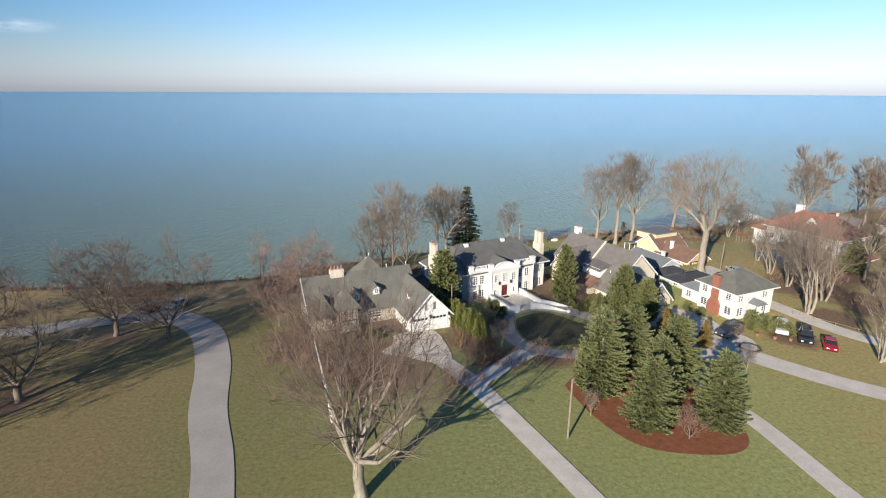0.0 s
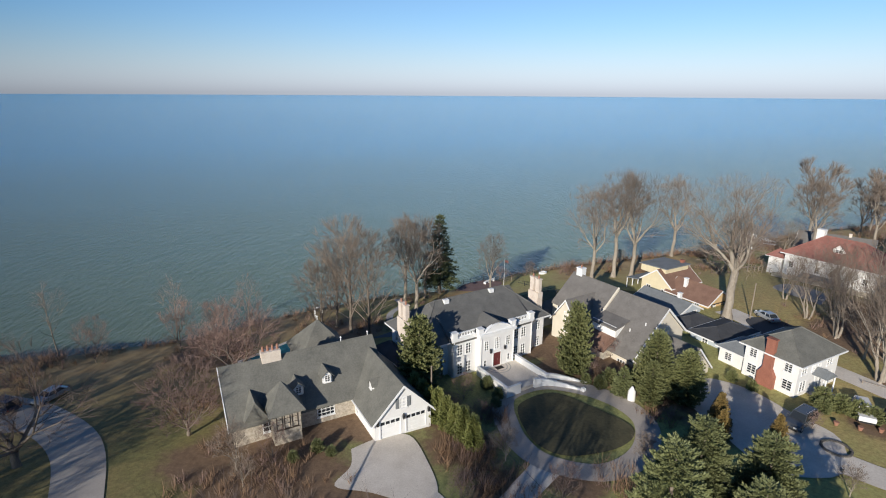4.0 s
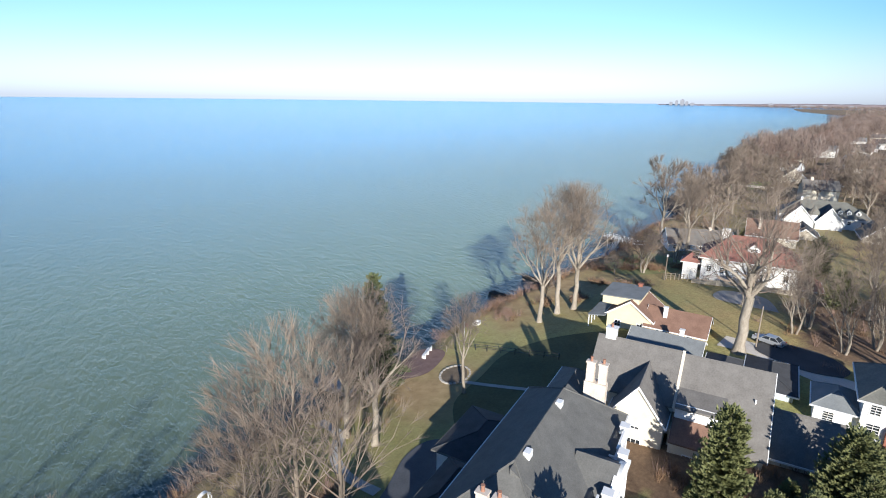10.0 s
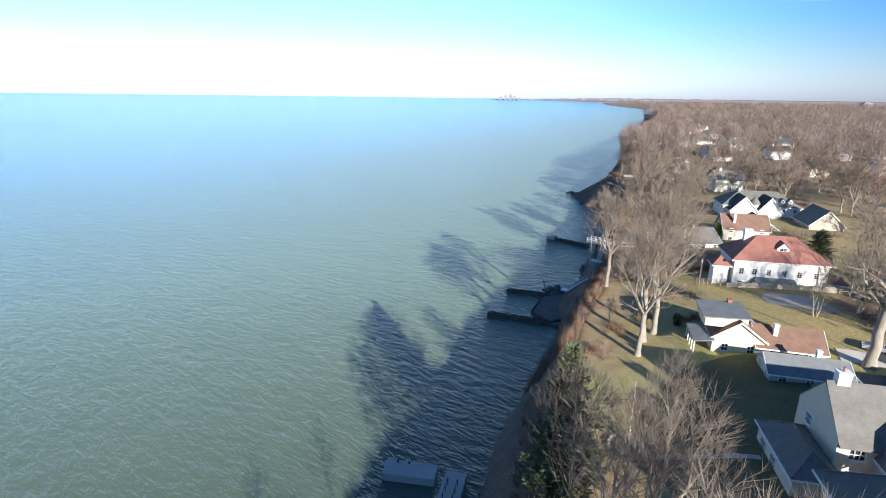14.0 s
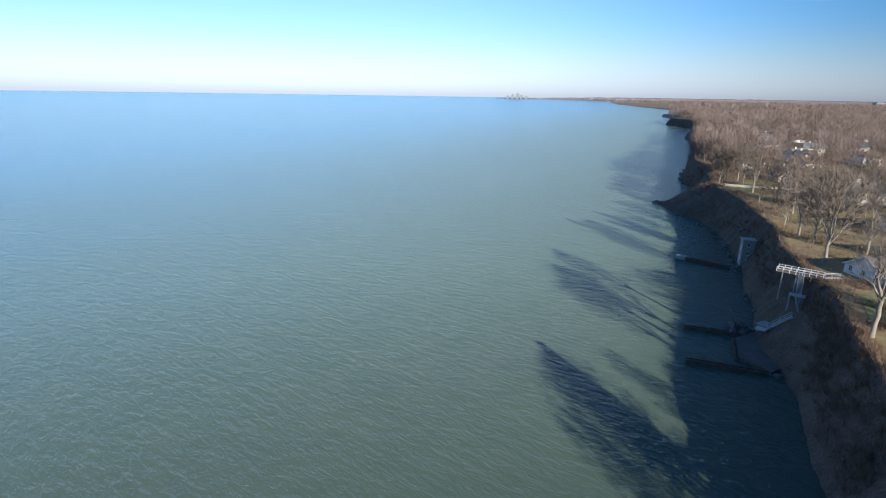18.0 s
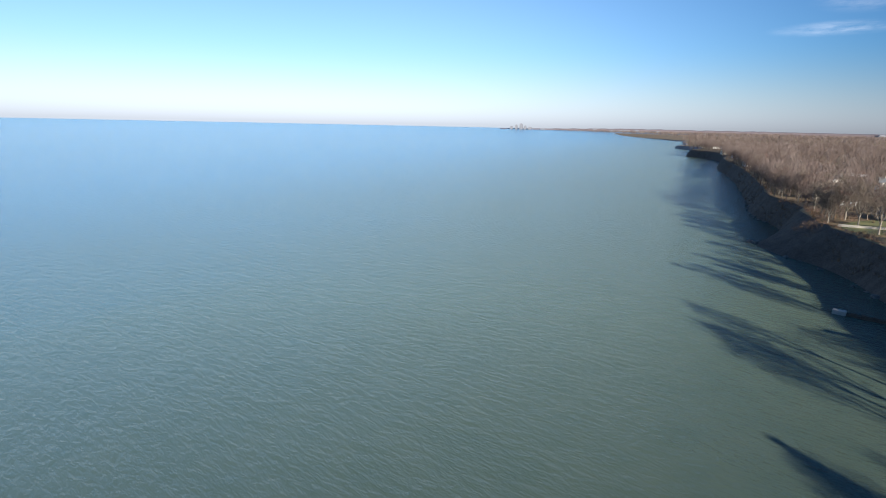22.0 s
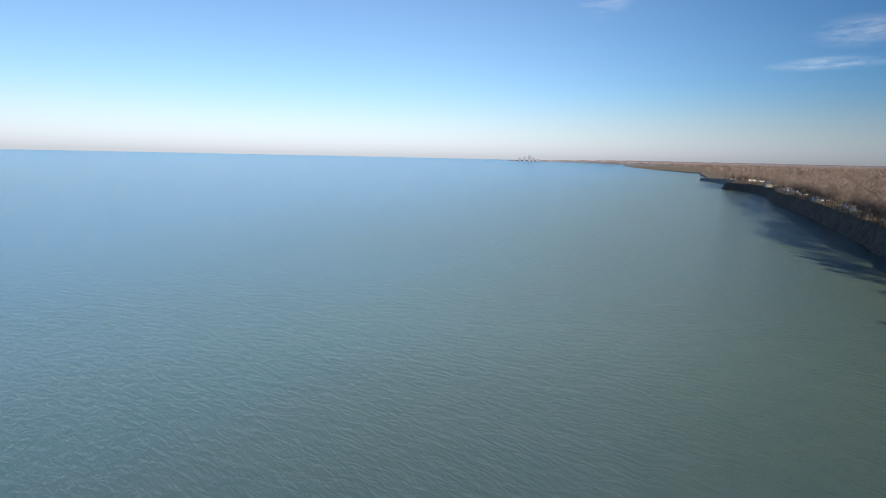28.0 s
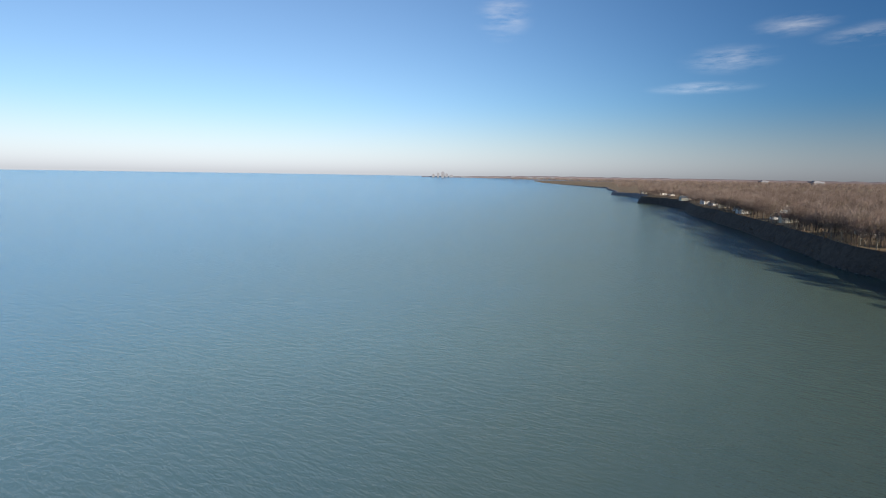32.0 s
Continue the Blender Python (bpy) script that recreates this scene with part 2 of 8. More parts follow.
M_WOOD = surface("weathered_wood", (0.16, 0.13, 0.10), (0.32, 0.27, 0.21), 1.0, 10.0, 0.85, 0.4, 0.02, 0.15)
M_DARKWOOD = surface("dark_timber", (0.035, 0.025, 0.02), (0.08, 0.06, 0.045), 1.5, 12.0, 0.8, 0.3)
M_IRON = surface("black_iron", (0.015, 0.015, 0.016), (0.035, 0.035, 0.037), 3.0, 30.0, 0.5, 0.1)
M_CONCRETE = surface("concrete", (0.34, 0.32, 0.29), (0.48, 0.46, 0.42), 0.35, 5.0, 0.9, 0.25)
M_PAVE = surface("pale_paving", (0.53, 0.47, 0.39), (0.76, 0.70, 0.61), 0.35, 6.0, 0.9, 0.25)
M_ASPHALT = surface("worn_asphalt", (0.35, 0.31, 0.265), (0.47, 0.43, 0.375), 0.25, 6.0, 0.9, 0.3)
M_RINGPAVE = surface("worn_brown_pavers", (0.34, 0.30, 0.26), (0.50, 0.45, 0.39), 0.35, 6.0, 0.9, 0.25)
# dark brown turf, deepened in colour for the big oak's shadow on it
M_ISLAND = surface("shade_deepened_dark_turf", (0.050, 0.048, 0.026), (0.125, 0.112, 0.056), 0.3, 2.5, 0.95, 0.5, 0.06)
# terrace paving; its dark bluish tone is shade put into the colour
M_SHADEPAVE = surface("shade_darkened_paving", (0.060, 0.066, 0.078), (0.115, 0.122, 0.138), 0.5, 6.0, 0.8, 0.3)
M_DARKASPHALT = surface("dark_asphalt", (0.045, 0.045, 0.048), (0.085, 0.085, 0.088), 0.3, 6.0, 0.85, 0.3)
M_MULCH = surface("red_mulch", (0.16, 0.055, 0.025), (0.32, 0.12, 0.055), 1.2, 9.0, 0.95, 0.6, 0.05)
M_SOIL = surface("bare_soil", (0.10, 0.075, 0.05), (0.20, 0.155, 0.105), 0.6, 5.0, 0.95, 0.5, 0.05)
M_SAND = surface("wet_sand", (0.075, 0.066, 0.056), (0.16, 0.145, 0.125), 0.4, 6.0, 0.9, 0.5)
M_BOULDER = surface("grey_boulders", (0.065, 0.061, 0.055), (0.180, 0.168, 0.150), 0.9, 5.0, 0.9, 0.6, 0.05, 0.25)
M_STEEL = surface("rusted_steel", (0.085, 0.06, 0.045), (0.20, 0.145, 0.105), 0.8, 6.0, 0.8, 0.3, 0.02, 0.0, 0.3)
M_GREYSTEEL = surface("galvanised_steel", (0.45, 0.46, 0.47), (0.62, 0.63, 0.64), 2.0, 15.0, 0.45, 0.1, 0.01, 0.0, 0.6)
M_BARK = surface("grey_bark", (0.11, 0.09, 0.07), (0.27, 0.225, 0.175), 0.9, 6.0, 0.9, 0.6, 0.04, 0.2, 0.0, (1, 1, 0.3))
M_PALEBARK = surface("pale_bark", (0.20, 0.17, 0.13), (0.42, 0.37, 0.30), 0.6, 4.0, 0.9, 0.5, 0.04, 0.1, 0.0, (1, 1, 0.35))
M_BIRCH = surface("white_birch_bark", (0.45, 0.43, 0.40), (0.85, 0.83, 0.79), 2.0, 5.0, 0.8, 0.3, 0.02)
M_TWIG = surface("brown_twigs", (0.150, 0.118, 0.092), (0.278, 0.224, 0.175), 0.4, 3.0, 0.9, 0.0, 0.0, 0.2)
M_REDTWIG = surface("reddish_twigs", (0.19, 0.125, 0.10), (0.30, 0.205, 0.165), 0.4, 3.0, 0.9, 0.0, 0.0, 0.2)
M_DARKTWIG = surface("dark_twigs", (0.085, 0.062, 0.050), (0.175, 0.130, 0.105), 0.4, 3.0, 0.9, 0.0, 0.0, 0.2)
M_BRUSH = surface("dry_brush", (0.15, 0.085, 0.05), (0.33, 0.22, 0.13), 0.3, 2.0, 0.95, 0.0)
M_WOODS, _n, _l, _b = nodes_of("far_woods")
_a = _n.new("ShaderNodeAttribute")
_a.attribute_name = "tint"
_r2 = ramp_of(_n, [(0.0, (0.112, 0.080, 0.066)), (0.35, (0.186, 0.136, 0.113)), (0.65, (0.240, 0.184, 0.154)), (1.0, (0.320, 0.264, 0.228))])
_l.new(_a.outputs["Fac"], _r2.inputs[0])
_l.new(_r2.outputs[0], _b.inputs["Base Color"])
_b.inputs["Roughness"].default_value = 0.95
M_SPRUCE = surface("spruce_needles", (0.072, 0.090, 0.034), (0.212, 0.224, 0.086), 0.5, 3.0, 0.7, 0.0, 0.0, 0.12)
M_CEDAR = surface("cedar_foliage", (0.078, 0.094, 0.031), (0.208, 0.214, 0.080), 0.6, 3.0, 0.7, 0.0, 0.0, 0.12)
M_ARBOR = surface("arborvitae_foliage", (0.090, 0.108, 0.026), (0.250, 0.255, 0.070), 0.6, 3.0, 0.7, 0.0, 0.0, 0.12)
M_DARKFIR = surface("dark_fir_needles", (0.038, 0.054, 0.022), (0.110, 0.125, 0.050), 0.5, 3.0, 0.75, 0.0, 0.0, 0.1)
M_OLIVE = surface("bronze_foliage", (0.11, 0.075, 0.022), (0.24, 0.17, 0.05), 0.6, 3.0, 0.8, 0.0, 0.0, 0.15)
M_RUBBER = surface("rubber", (0.012, 0.012, 0.012), (0.025, 0.025, 0.025), 4.0, 30.0, 0.8, 0.1)
M_POOLCOVER = surface("teal_pool_cover", (0.012, 0.10, 0.12), (0.025, 0.17, 0.20), 0.5, 4.0, 0.6, 0.1)
# distant woods and buildings, with aerial haze mixed into their base colours
M_FARSHORE = surface("haze_tinted_far_shore", (0.165, 0.135, 0.145), (0.225, 0.190, 0.200), 0.006, 0.05, 0.95, 0.0)
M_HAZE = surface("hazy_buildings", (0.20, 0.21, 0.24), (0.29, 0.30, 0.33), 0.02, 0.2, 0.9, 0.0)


def paint(name, col, rough=0.25, metal=0.0, coat=0.6):
    m, n, l, b = nodes_of(name)
    b.inputs["Base Color"].default_value = (*col, 1.0)
    b.inputs["Roughness"].default_value = rough
    b.inputs["Metallic"].default_value = metal
    b.inputs["Coat Weight"].default_value = coat
    return m


M_CHROME = paint("chrome", (0.7, 0.7, 0.7), 0.15, 1.0, 0.0)
M_LAMPGLASS = paint("lamp_lens", (0.75, 0.75, 0.72), 0.1)
M_TAIL = paint("red_lens", (0.35, 0.02, 0.02), 0.15)
M_CARBLACK = paint("black_car_paint", (0.012, 0.014, 0.018))
M_CARGREY = paint("dark_grey_car_paint", (0.06, 0.065, 0.07))
M_CARBLUE = paint("navy_car_paint", (0.015, 0.022, 0.05))
M_CARRED = paint("red_car_paint", (0.35, 0.012, 0.012))
M_CARWHITE = paint("white_car_paint", (0.75, 0.75, 0.74))
M_CARSILVER = paint("silver_car_paint", (0.42, 0.44, 0.46), 0.3, 0.4)

M_GLASS, _n, _l, _b = nodes_of("window_glass")
_b.inputs["Base Color"].default_value = (0.035, 0.042, 0.050, 1.0)
_b.inputs["Roughness"].default_value = 0.06
_b.inputs["IOR"].default_value = 1.45
_b.inputs["Transmission Weight"].default_value = 0.25


def lake_material():
    m, n, l, b = nodes_of("lake_water")
    geo = n.new("ShaderNodeNewGeometry")
    co = geo.outputs["Position"]
    # silt near the shore; further out reflected sky blue is put into the colour
    dot = n.new("ShaderNodeVectorMath")
    dot.operation = "DOT_PRODUCT"
    dot.inputs[1].default_value = (-0.27, 0.907, 0.0)
    l.new(co, dot.inputs[0])
    silt = noise_of(n, l, co, 0.012, 4.0, 0.6, (0.6, 1.0, 1.0))
    sm = n.new("ShaderNodeMath")
    sm.operation = "MULTIPLY_ADD"
    sm.inputs[1].default_value = 120.0
    l.new(silt.outputs["Fac"], sm.inputs[0])
    l.new(dot.outputs["Value"], sm.inputs[2])
    far = n.new("ShaderNodeMapRange")
    far.interpolation_type = "SMOOTHSTEP"
    far.inputs["From Min"].default_value = 190.0
    far.inputs["From Max"].default_value = 740.0
    l.new(sm.outputs[0], far.inputs["Value"])
    clouds = noise_of(n, l, co, 0.11, 5.0, 0.65)
    near = mix_of(n, l, clouds.outputs["Fac"], (0.061, 0.093, 0.067), (0.093, 0.121, 0.086))
    # the far blue is painted sky reflection
    col = mix_of(n, l, far.outputs[0], near, (0.052, 0.152, 0.262))
    l.new(col, b.inputs["Base Color"])
    b.inputs["Roughness"].default_value = 0.9
    b.inputs["Specular IOR Level"].default_value = 0.0
    b.inputs["Coat Weight"].default_value = 1.0
    b.inputs["Coat Roughness"].default_value = 0.17
    b.inputs["Diffuse Roughness"].default_value = 1.0
    b.inputs["Coat IOR"].default_value = 1.40
    # wind waves: long crests that run north to south, a crossing chop and fine ripples
    height = None
    for turn, sx, sy, scale, detail, weight in ((-0.18, 1.0, 0.34, 0.66, 2.0, 1.0), (0.42, 1.0, 0.46, 1.35, 2.0, 0.45), (-0.55, 1.0, 0.6, 3.4, 3.0, 0.20)):
        mp = n.new("ShaderNodeMapping")
        mp.inputs["Rotation"].default_value = (0.0, 0.0, turn)
        mp.inputs["Scale"].default_value = (sx, sy, 1.0)
        l.new(co, mp.inputs["Vector"])
        w = noise_of(n, l, mp.outputs[0], scale, detail, 0.55)
        w.inputs["Distortion"].default_value = 0.35
        ad = n.new("ShaderNodeMath")
        ad.operation = "MULTIPLY_ADD"
        ad.inputs[1].default_value = weight
        l.new(w.outputs["Fac"], ad.inputs[0])
        if height is None:
            ad.inputs[2].default_value = 0.0
        else:
            l.new(height, ad.inputs[2])
        height = ad.outputs[0]
    bp = n.new("ShaderNodeBump")
    bp.inputs["Strength"].default_value = 1.0
    bp.inputs["Distance"].default_value = 0.70
    l.new(height, bp.inputs["Height"])
    l.new(bp.outputs[0], b.inputs["Coat Normal"])
    soft = n.new("ShaderNodeBump")
    soft.inputs["Strength"].default_value = 0.5
    soft.inputs["Distance"].default_value = 0.14
    l.new(height, soft.inputs["Height"])
    l.new(soft.outputs[0], b.inputs["Normal"])
    return m


def ground_material():
    m, n, l, b = nodes_of("winter_lawn")
    geo = n.new("ShaderNodeNewGeometry")
    co = geo.outputs["Position"]
    sp = n.new("ShaderNodeSeparateXYZ")
    l.new(co, sp.inputs[0])
    n1 = noise_of(n, l, co, 0.045, 5.0, 0.6)
    n2 = noise_of(n, l, co, 0.45, 5.0, 0.65)
    n3 = noise_of(n, l, co, 1.9, 8.0, 0.82)
    # golden to the west, greener round the houses
    gx = n.new("ShaderNodeMapRange")
    gx.inputs["From Min"].default_value = -38.0
    gx.inputs["From Max"].default_value = -2.0
    gx.inputs["To Min"].default_value = 0.0
    gx.inputs["To Max"].default_value = 0.45
    l.new(sp.outputs["X"], gx.inputs["Value"])
    ge = n.new("ShaderNodeMapRange")
    ge.inputs["From Min"].default_value = 30.0
    ge.inputs["From Max"].default_value = 66.0
    ge.inputs["To Min"].default_value = 1.0
    ge.inputs["To Max"].default_value = 0.15
    l.new(sp.outputs["X"], ge.inputs["Value"])
    gm = n.new("ShaderNodeMath")
    gm.operation = "MULTIPLY"
    l.new(gx.outputs[0], gm.inputs[0])
    l.new(ge.outputs[0], gm.inputs[1])
    gx = gm
    s = n.new("ShaderNodeMath")
    s.operation = "MULTIPLY_ADD"
    s.inputs[1].default_value = 0.75
    l.new(n1.outputs["Fac"], s.inputs[0])
    l.new(gx.outputs[0], s.inputs[2])
    s2 = n.new("ShaderNodeMath")
    s2.operation = "MULTIPLY_ADD"
    s2.inputs[1].default_value = 0.42
    l.new(n2.outputs["Fac"], s2.inputs[0])
    l.new(s.outputs[0], s2.inputs[2])
    r = ramp_of(n, [(0.36, (0.365, 0.262, 0.125)), (0.62, (0.320, 0.262, 0.112)), (0.80, (0.285, 0.270, 0.104)), (1.02, (0.275, 0.290, 0.114))])
    l.new(s2.outputs[0], r.inputs[0])
    fine = ramp_of(n, [(0.28, (0.46, 0.43, 0.38)), (0.72, (1.42, 1.40, 1.28))])
    l.new(n3.outputs["Fac"], fine.inputs[0])
    col = mix_of(n, l, 1.0, r.outputs[0], fine.outputs[0], "MULTIPLY")
    # tree shade put into the turf's colour to the west, sunshine to the east
    shade_by_x = n.new("ShaderNodeMapRange")
    shade_by_x.inputs["From Min"].default_value = -25.0
    shade_by_x.inputs["From Max"].default_value = 40.0
    shade_by_x.inputs["To Min"].default_value = 0.76
    shade_by_x.inputs["To Max"].default_value = 1.28
    l.new(sp.outputs["X"], shade_by_x.inputs["Value"])
    turf = n.new("ShaderNodeVectorMath")
    turf.operation = "SCALE"
    l.new(col, turf.inputs[0])
    l.new(shade_by_x.outputs[0], turf.inputs["Scale"])
    col = turf.outputs[0]
    # leaf litter under the eastern woods
    wx = n.new("ShaderNodeMath")
    wx.operation = "MULTIPLY_ADD"
    wx.inputs[1].default_value = 120.0
    l.new(n1.outputs["Fac"], wx.inputs[0])
    l.new(sp.outputs["X"], wx.inputs[2])
    wf = n.new("ShaderNodeMapRange")
    wf.inputs["From Min"].default_value = 110.0
    wf.inputs["From Max"].default_value = 330.0
    wf.inputs["To Max"].default_value = 0.9
    l.new(wx.outputs[0], wf.inputs["Value"])
    litter = ramp_of(n, [(0.35, (0.17, 0.115, 0.068)), (0.7, (0.31, 0.225, 0.13))])
    l.new(n2.outputs["Fac"], litter.inputs[0])
    col = mix_of(n, l, wf.outputs[0], col, litter.outputs[0])
    # dry golden grass along the bluff
    at = n.new("ShaderNodeAttribute")
    at.attribute_name = "lip"
    lp = n.new("ShaderNodeMath")
    lp.operation = "MULTIPLY"
    lp.use_clamp = True
    l.new(at.outputs["Fac"], lp.inputs[0])
    gn = n.new("ShaderNodeMapRange")
    gn.inputs["From Min"].default_value = 0.30
    gn.inputs["From Max"].default_value = 0.55
    l.new(n1.outputs["Fac"], gn.inputs["Value"])
    l.new(gn.outputs[0], lp.inputs[1])
    dry = ramp_of(n, [(0.3, (0.25, 0.17, 0.08)), (0.7, (0.42, 0.31, 0.16))])
    l.new(n2.outputs["Fac"], dry.inputs[0])
    col = mix_of(n, l, lp.outputs[0], col, dry.outputs[0])
    # bare planting soil and fallen leaves round the houses
    bd = n.new("ShaderNodeAttribute")
    bd.attribute_name = "bed"
    bm_ = n.new("ShaderNodeMath")
    bm_.operation = "MULTIPLY_ADD"
    bm_.inputs[1].default_value = 0.9
    l.new(n2.outputs["Fac"], bm_.inputs[0])
    l.new(bd.outputs["Fac"], bm_.inputs[2])
    bf = n.new("ShaderNodeMapRange")
    bf.inputs["From Min"].default_value = 0.72
    bf.inputs["From Max"].default_value = 1.02
    l.new(bm_.outputs[0], bf.inputs["Value"])
    leaf = ramp_of(n, [(0.32, (0.12, 0.075, 0.045)), (0.68, (0.27, 0.18, 0.105))])
    l.new(n3.outputs["Fac"], leaf.inputs[0])
    col = mix_of(n, l, bf.outputs[0], col, leaf.outputs[0])
    l.new(col, b.inputs["Base Color"])
    b.inputs["Roughness"].default_value = 0.95
    bp = n.new("ShaderNodeBump")
    bp.inputs["Strength"].default_value = 0.6
    bp.inputs["Distance"].default_value = 0.10
    l.new(n3.outputs["Fac"], bp.inputs["Height"])
    l.new(bp.outputs[0], b.inputs["Normal"])
    return m


M_GREENLAWN = surface("green_lawn", (0.20, 0.21, 0.075), (0.34, 0.32, 0.13), 0.12, 2.5, 0.95, 0.5, 0.08)
# green lawn with the houses' shadow put into its darker colour
M_SHADELAWN = surface("shade_darkened_lawn", (0.072, 0.078, 0.032), (0.150, 0.145, 0.064), 0.15, 2.5, 0.95, 0.5, 0.08)
M_LAKE = lake_material()
M_GROUND = ground_material()
# bluff clay for the distance, with aerial haze put into its paler colour
M_HAZEBLUFF = surface("haze_paled_far_bluff", (0.22, 0.18, 0.17), (0.36, 0.30, 0.28), 0.05, 0.4, 0.95, 0.0)
M_BLUFF = surface("bluff_clay", (0.056, 0.041, 0.032), (0.185, 0.132, 0.098), 0.22, 1.6, 0.95, 1.0, 0.5)

# ---- terrain ----
WATER_Z = -17.0
SHORE = [(-2500.0, -900.0), (-600.0, -60.0), (-200.0, 82.0), (-120.0, 103.0), (-85.0, 108.0), (-55.0, 111.0), (-40.0, 116.0), (-25.0, 126.0), (-6.0, 134.5),
         (10.0, 138.5), (24.0, 146.8), (37.0, 152.3), (52.0, 157.0), (64.0, 160.0), (80.0, 164.5), (97.0, 169.0), (112.0, 176.0), (130.0, 184.0),
         (160.0, 191.5), (205.0, 211.0), (250.0, 236.0), (300.0, 247.0), (350.0, 272.0), (430.0, 293.0), (530.0, 320.0), (631.0, 349.0), (740.0, 386.0), (822.0, 414.0), (900.0, 432.0), (971.0, 438.0),
         (1072.0, 486.0), (1130.0, 552.0), (1160.0, 560.0), (1180.0, 548.0), (1300.0, 574.0), (1500.0, 640.0), (1590.0, 728.0), (1640.0, 730.0), (1780.0, 752.0), (1946.0, 800.0), (2285.0, 915.0), (2500.0, 960.0), (3015.0, 1386.0), (3608.0, 2011.0), (4009.0, 2625.0), (4300.0, 2800.0)]
INLAND = Vector((0.40, -0.9165, 0.0))


def shore_y(x):
    for (xa, ya), (xb, yb) in zip(SHORE, SHORE[1:]):
        if x <= xb:
            return ya + (yb - ya) * max(0.0, (x - xa)) / (xb - xa)
    return SHORE[-1][1]


def inland_of(x, y):
    """How far a place lies inland of the bluff's lip, along the INLAND direction."""
    lo, hi = -60.0, 3500.0
    for _ in range(40):
        mid = (lo + hi) / 2
        if y - INLAND.y * mid < shore_y(x - INLAND.x * mid):
            lo = mid
        else:
            hi = mid
    return lo


def smooth(a, b, v):
    k = min(1.0, max(0.0, (v - a) / (b - a)))
    return k * k * (3 - 2 * k)


def top_z(d):
    return -2.7 + 2.7 * smooth(0.0, 48.0, d)


def ground_z(x, y):
    return top_z(inland_of(x, y)) - 1.0 * math.exp(-((x - 14) ** 2 + (y - 88) ** 2) / 180.0)


def face_width(x):
    return 8.5 + 6.0 * math.exp(-((x + 5) / 22.0) ** 2) + 7.0 * math.exp(-((x - 94) / 13.0) ** 2) + 17.0 * math.exp(-((x - 252) / 24.0) ** 2)


def mesh_of(name, verts, faces, smooth_it=False):
    me = bpy.data.meshes.new(name)
    me.from_pydata(verts, [], faces)
    if smooth_it:
        me.shade_smooth()
    return me


BEDS = [(-16.0, 75.0, 9.0), (-20.0, 84.0, 6.0), (-8.0, 68.0, 7.0), (4.5, 80.0, 5.0), (2.0, 88.0, 5.0), (8.0, 72.0, 4.0), (-26.0, 79.0, 4.0), (58.0, 79.5, 4.0), (38.0, 82.0, 5.0), (34.0, 90.0, 5.0), (30.0, 98.0, 4.0), (22.5, 96.0, 5.0), (27.5, 95.0, 4.0), (34.0, 95.0, 5.0),
        (-12.0, 116.0, 7.0), (76.0, 104.0, 9.0), (88.0, 112.0, 9.0), (84.0, 92.0, 9.0), (98.0, 104.0, 10.0), (70.0, 88.0, 5.0), (104.0, 150.0, 9.0), (90.0, 156.0, 7.0), (-34.0, 110.0, 7.0), (-56.0, 60.0, 4.0), (-54.5, 80.7, 4.0), (16.5, 73.0, 3.5), (24.0, 108.5, 5.0), (22.0, 103.5, 5.0), (27.0, 103.0, 4.0), (-9.5, 85.5, 4.5), (-14.0, 83.0, 4.0), (-6.0, 83.0, 3.0), (31.0, 100.0, 4.0)]


def bed_of(x, y):
    return max(math.exp(-((x - a) ** 2 + (y - b) ** 2) / (r * r)) for a, b, r in BEDS)


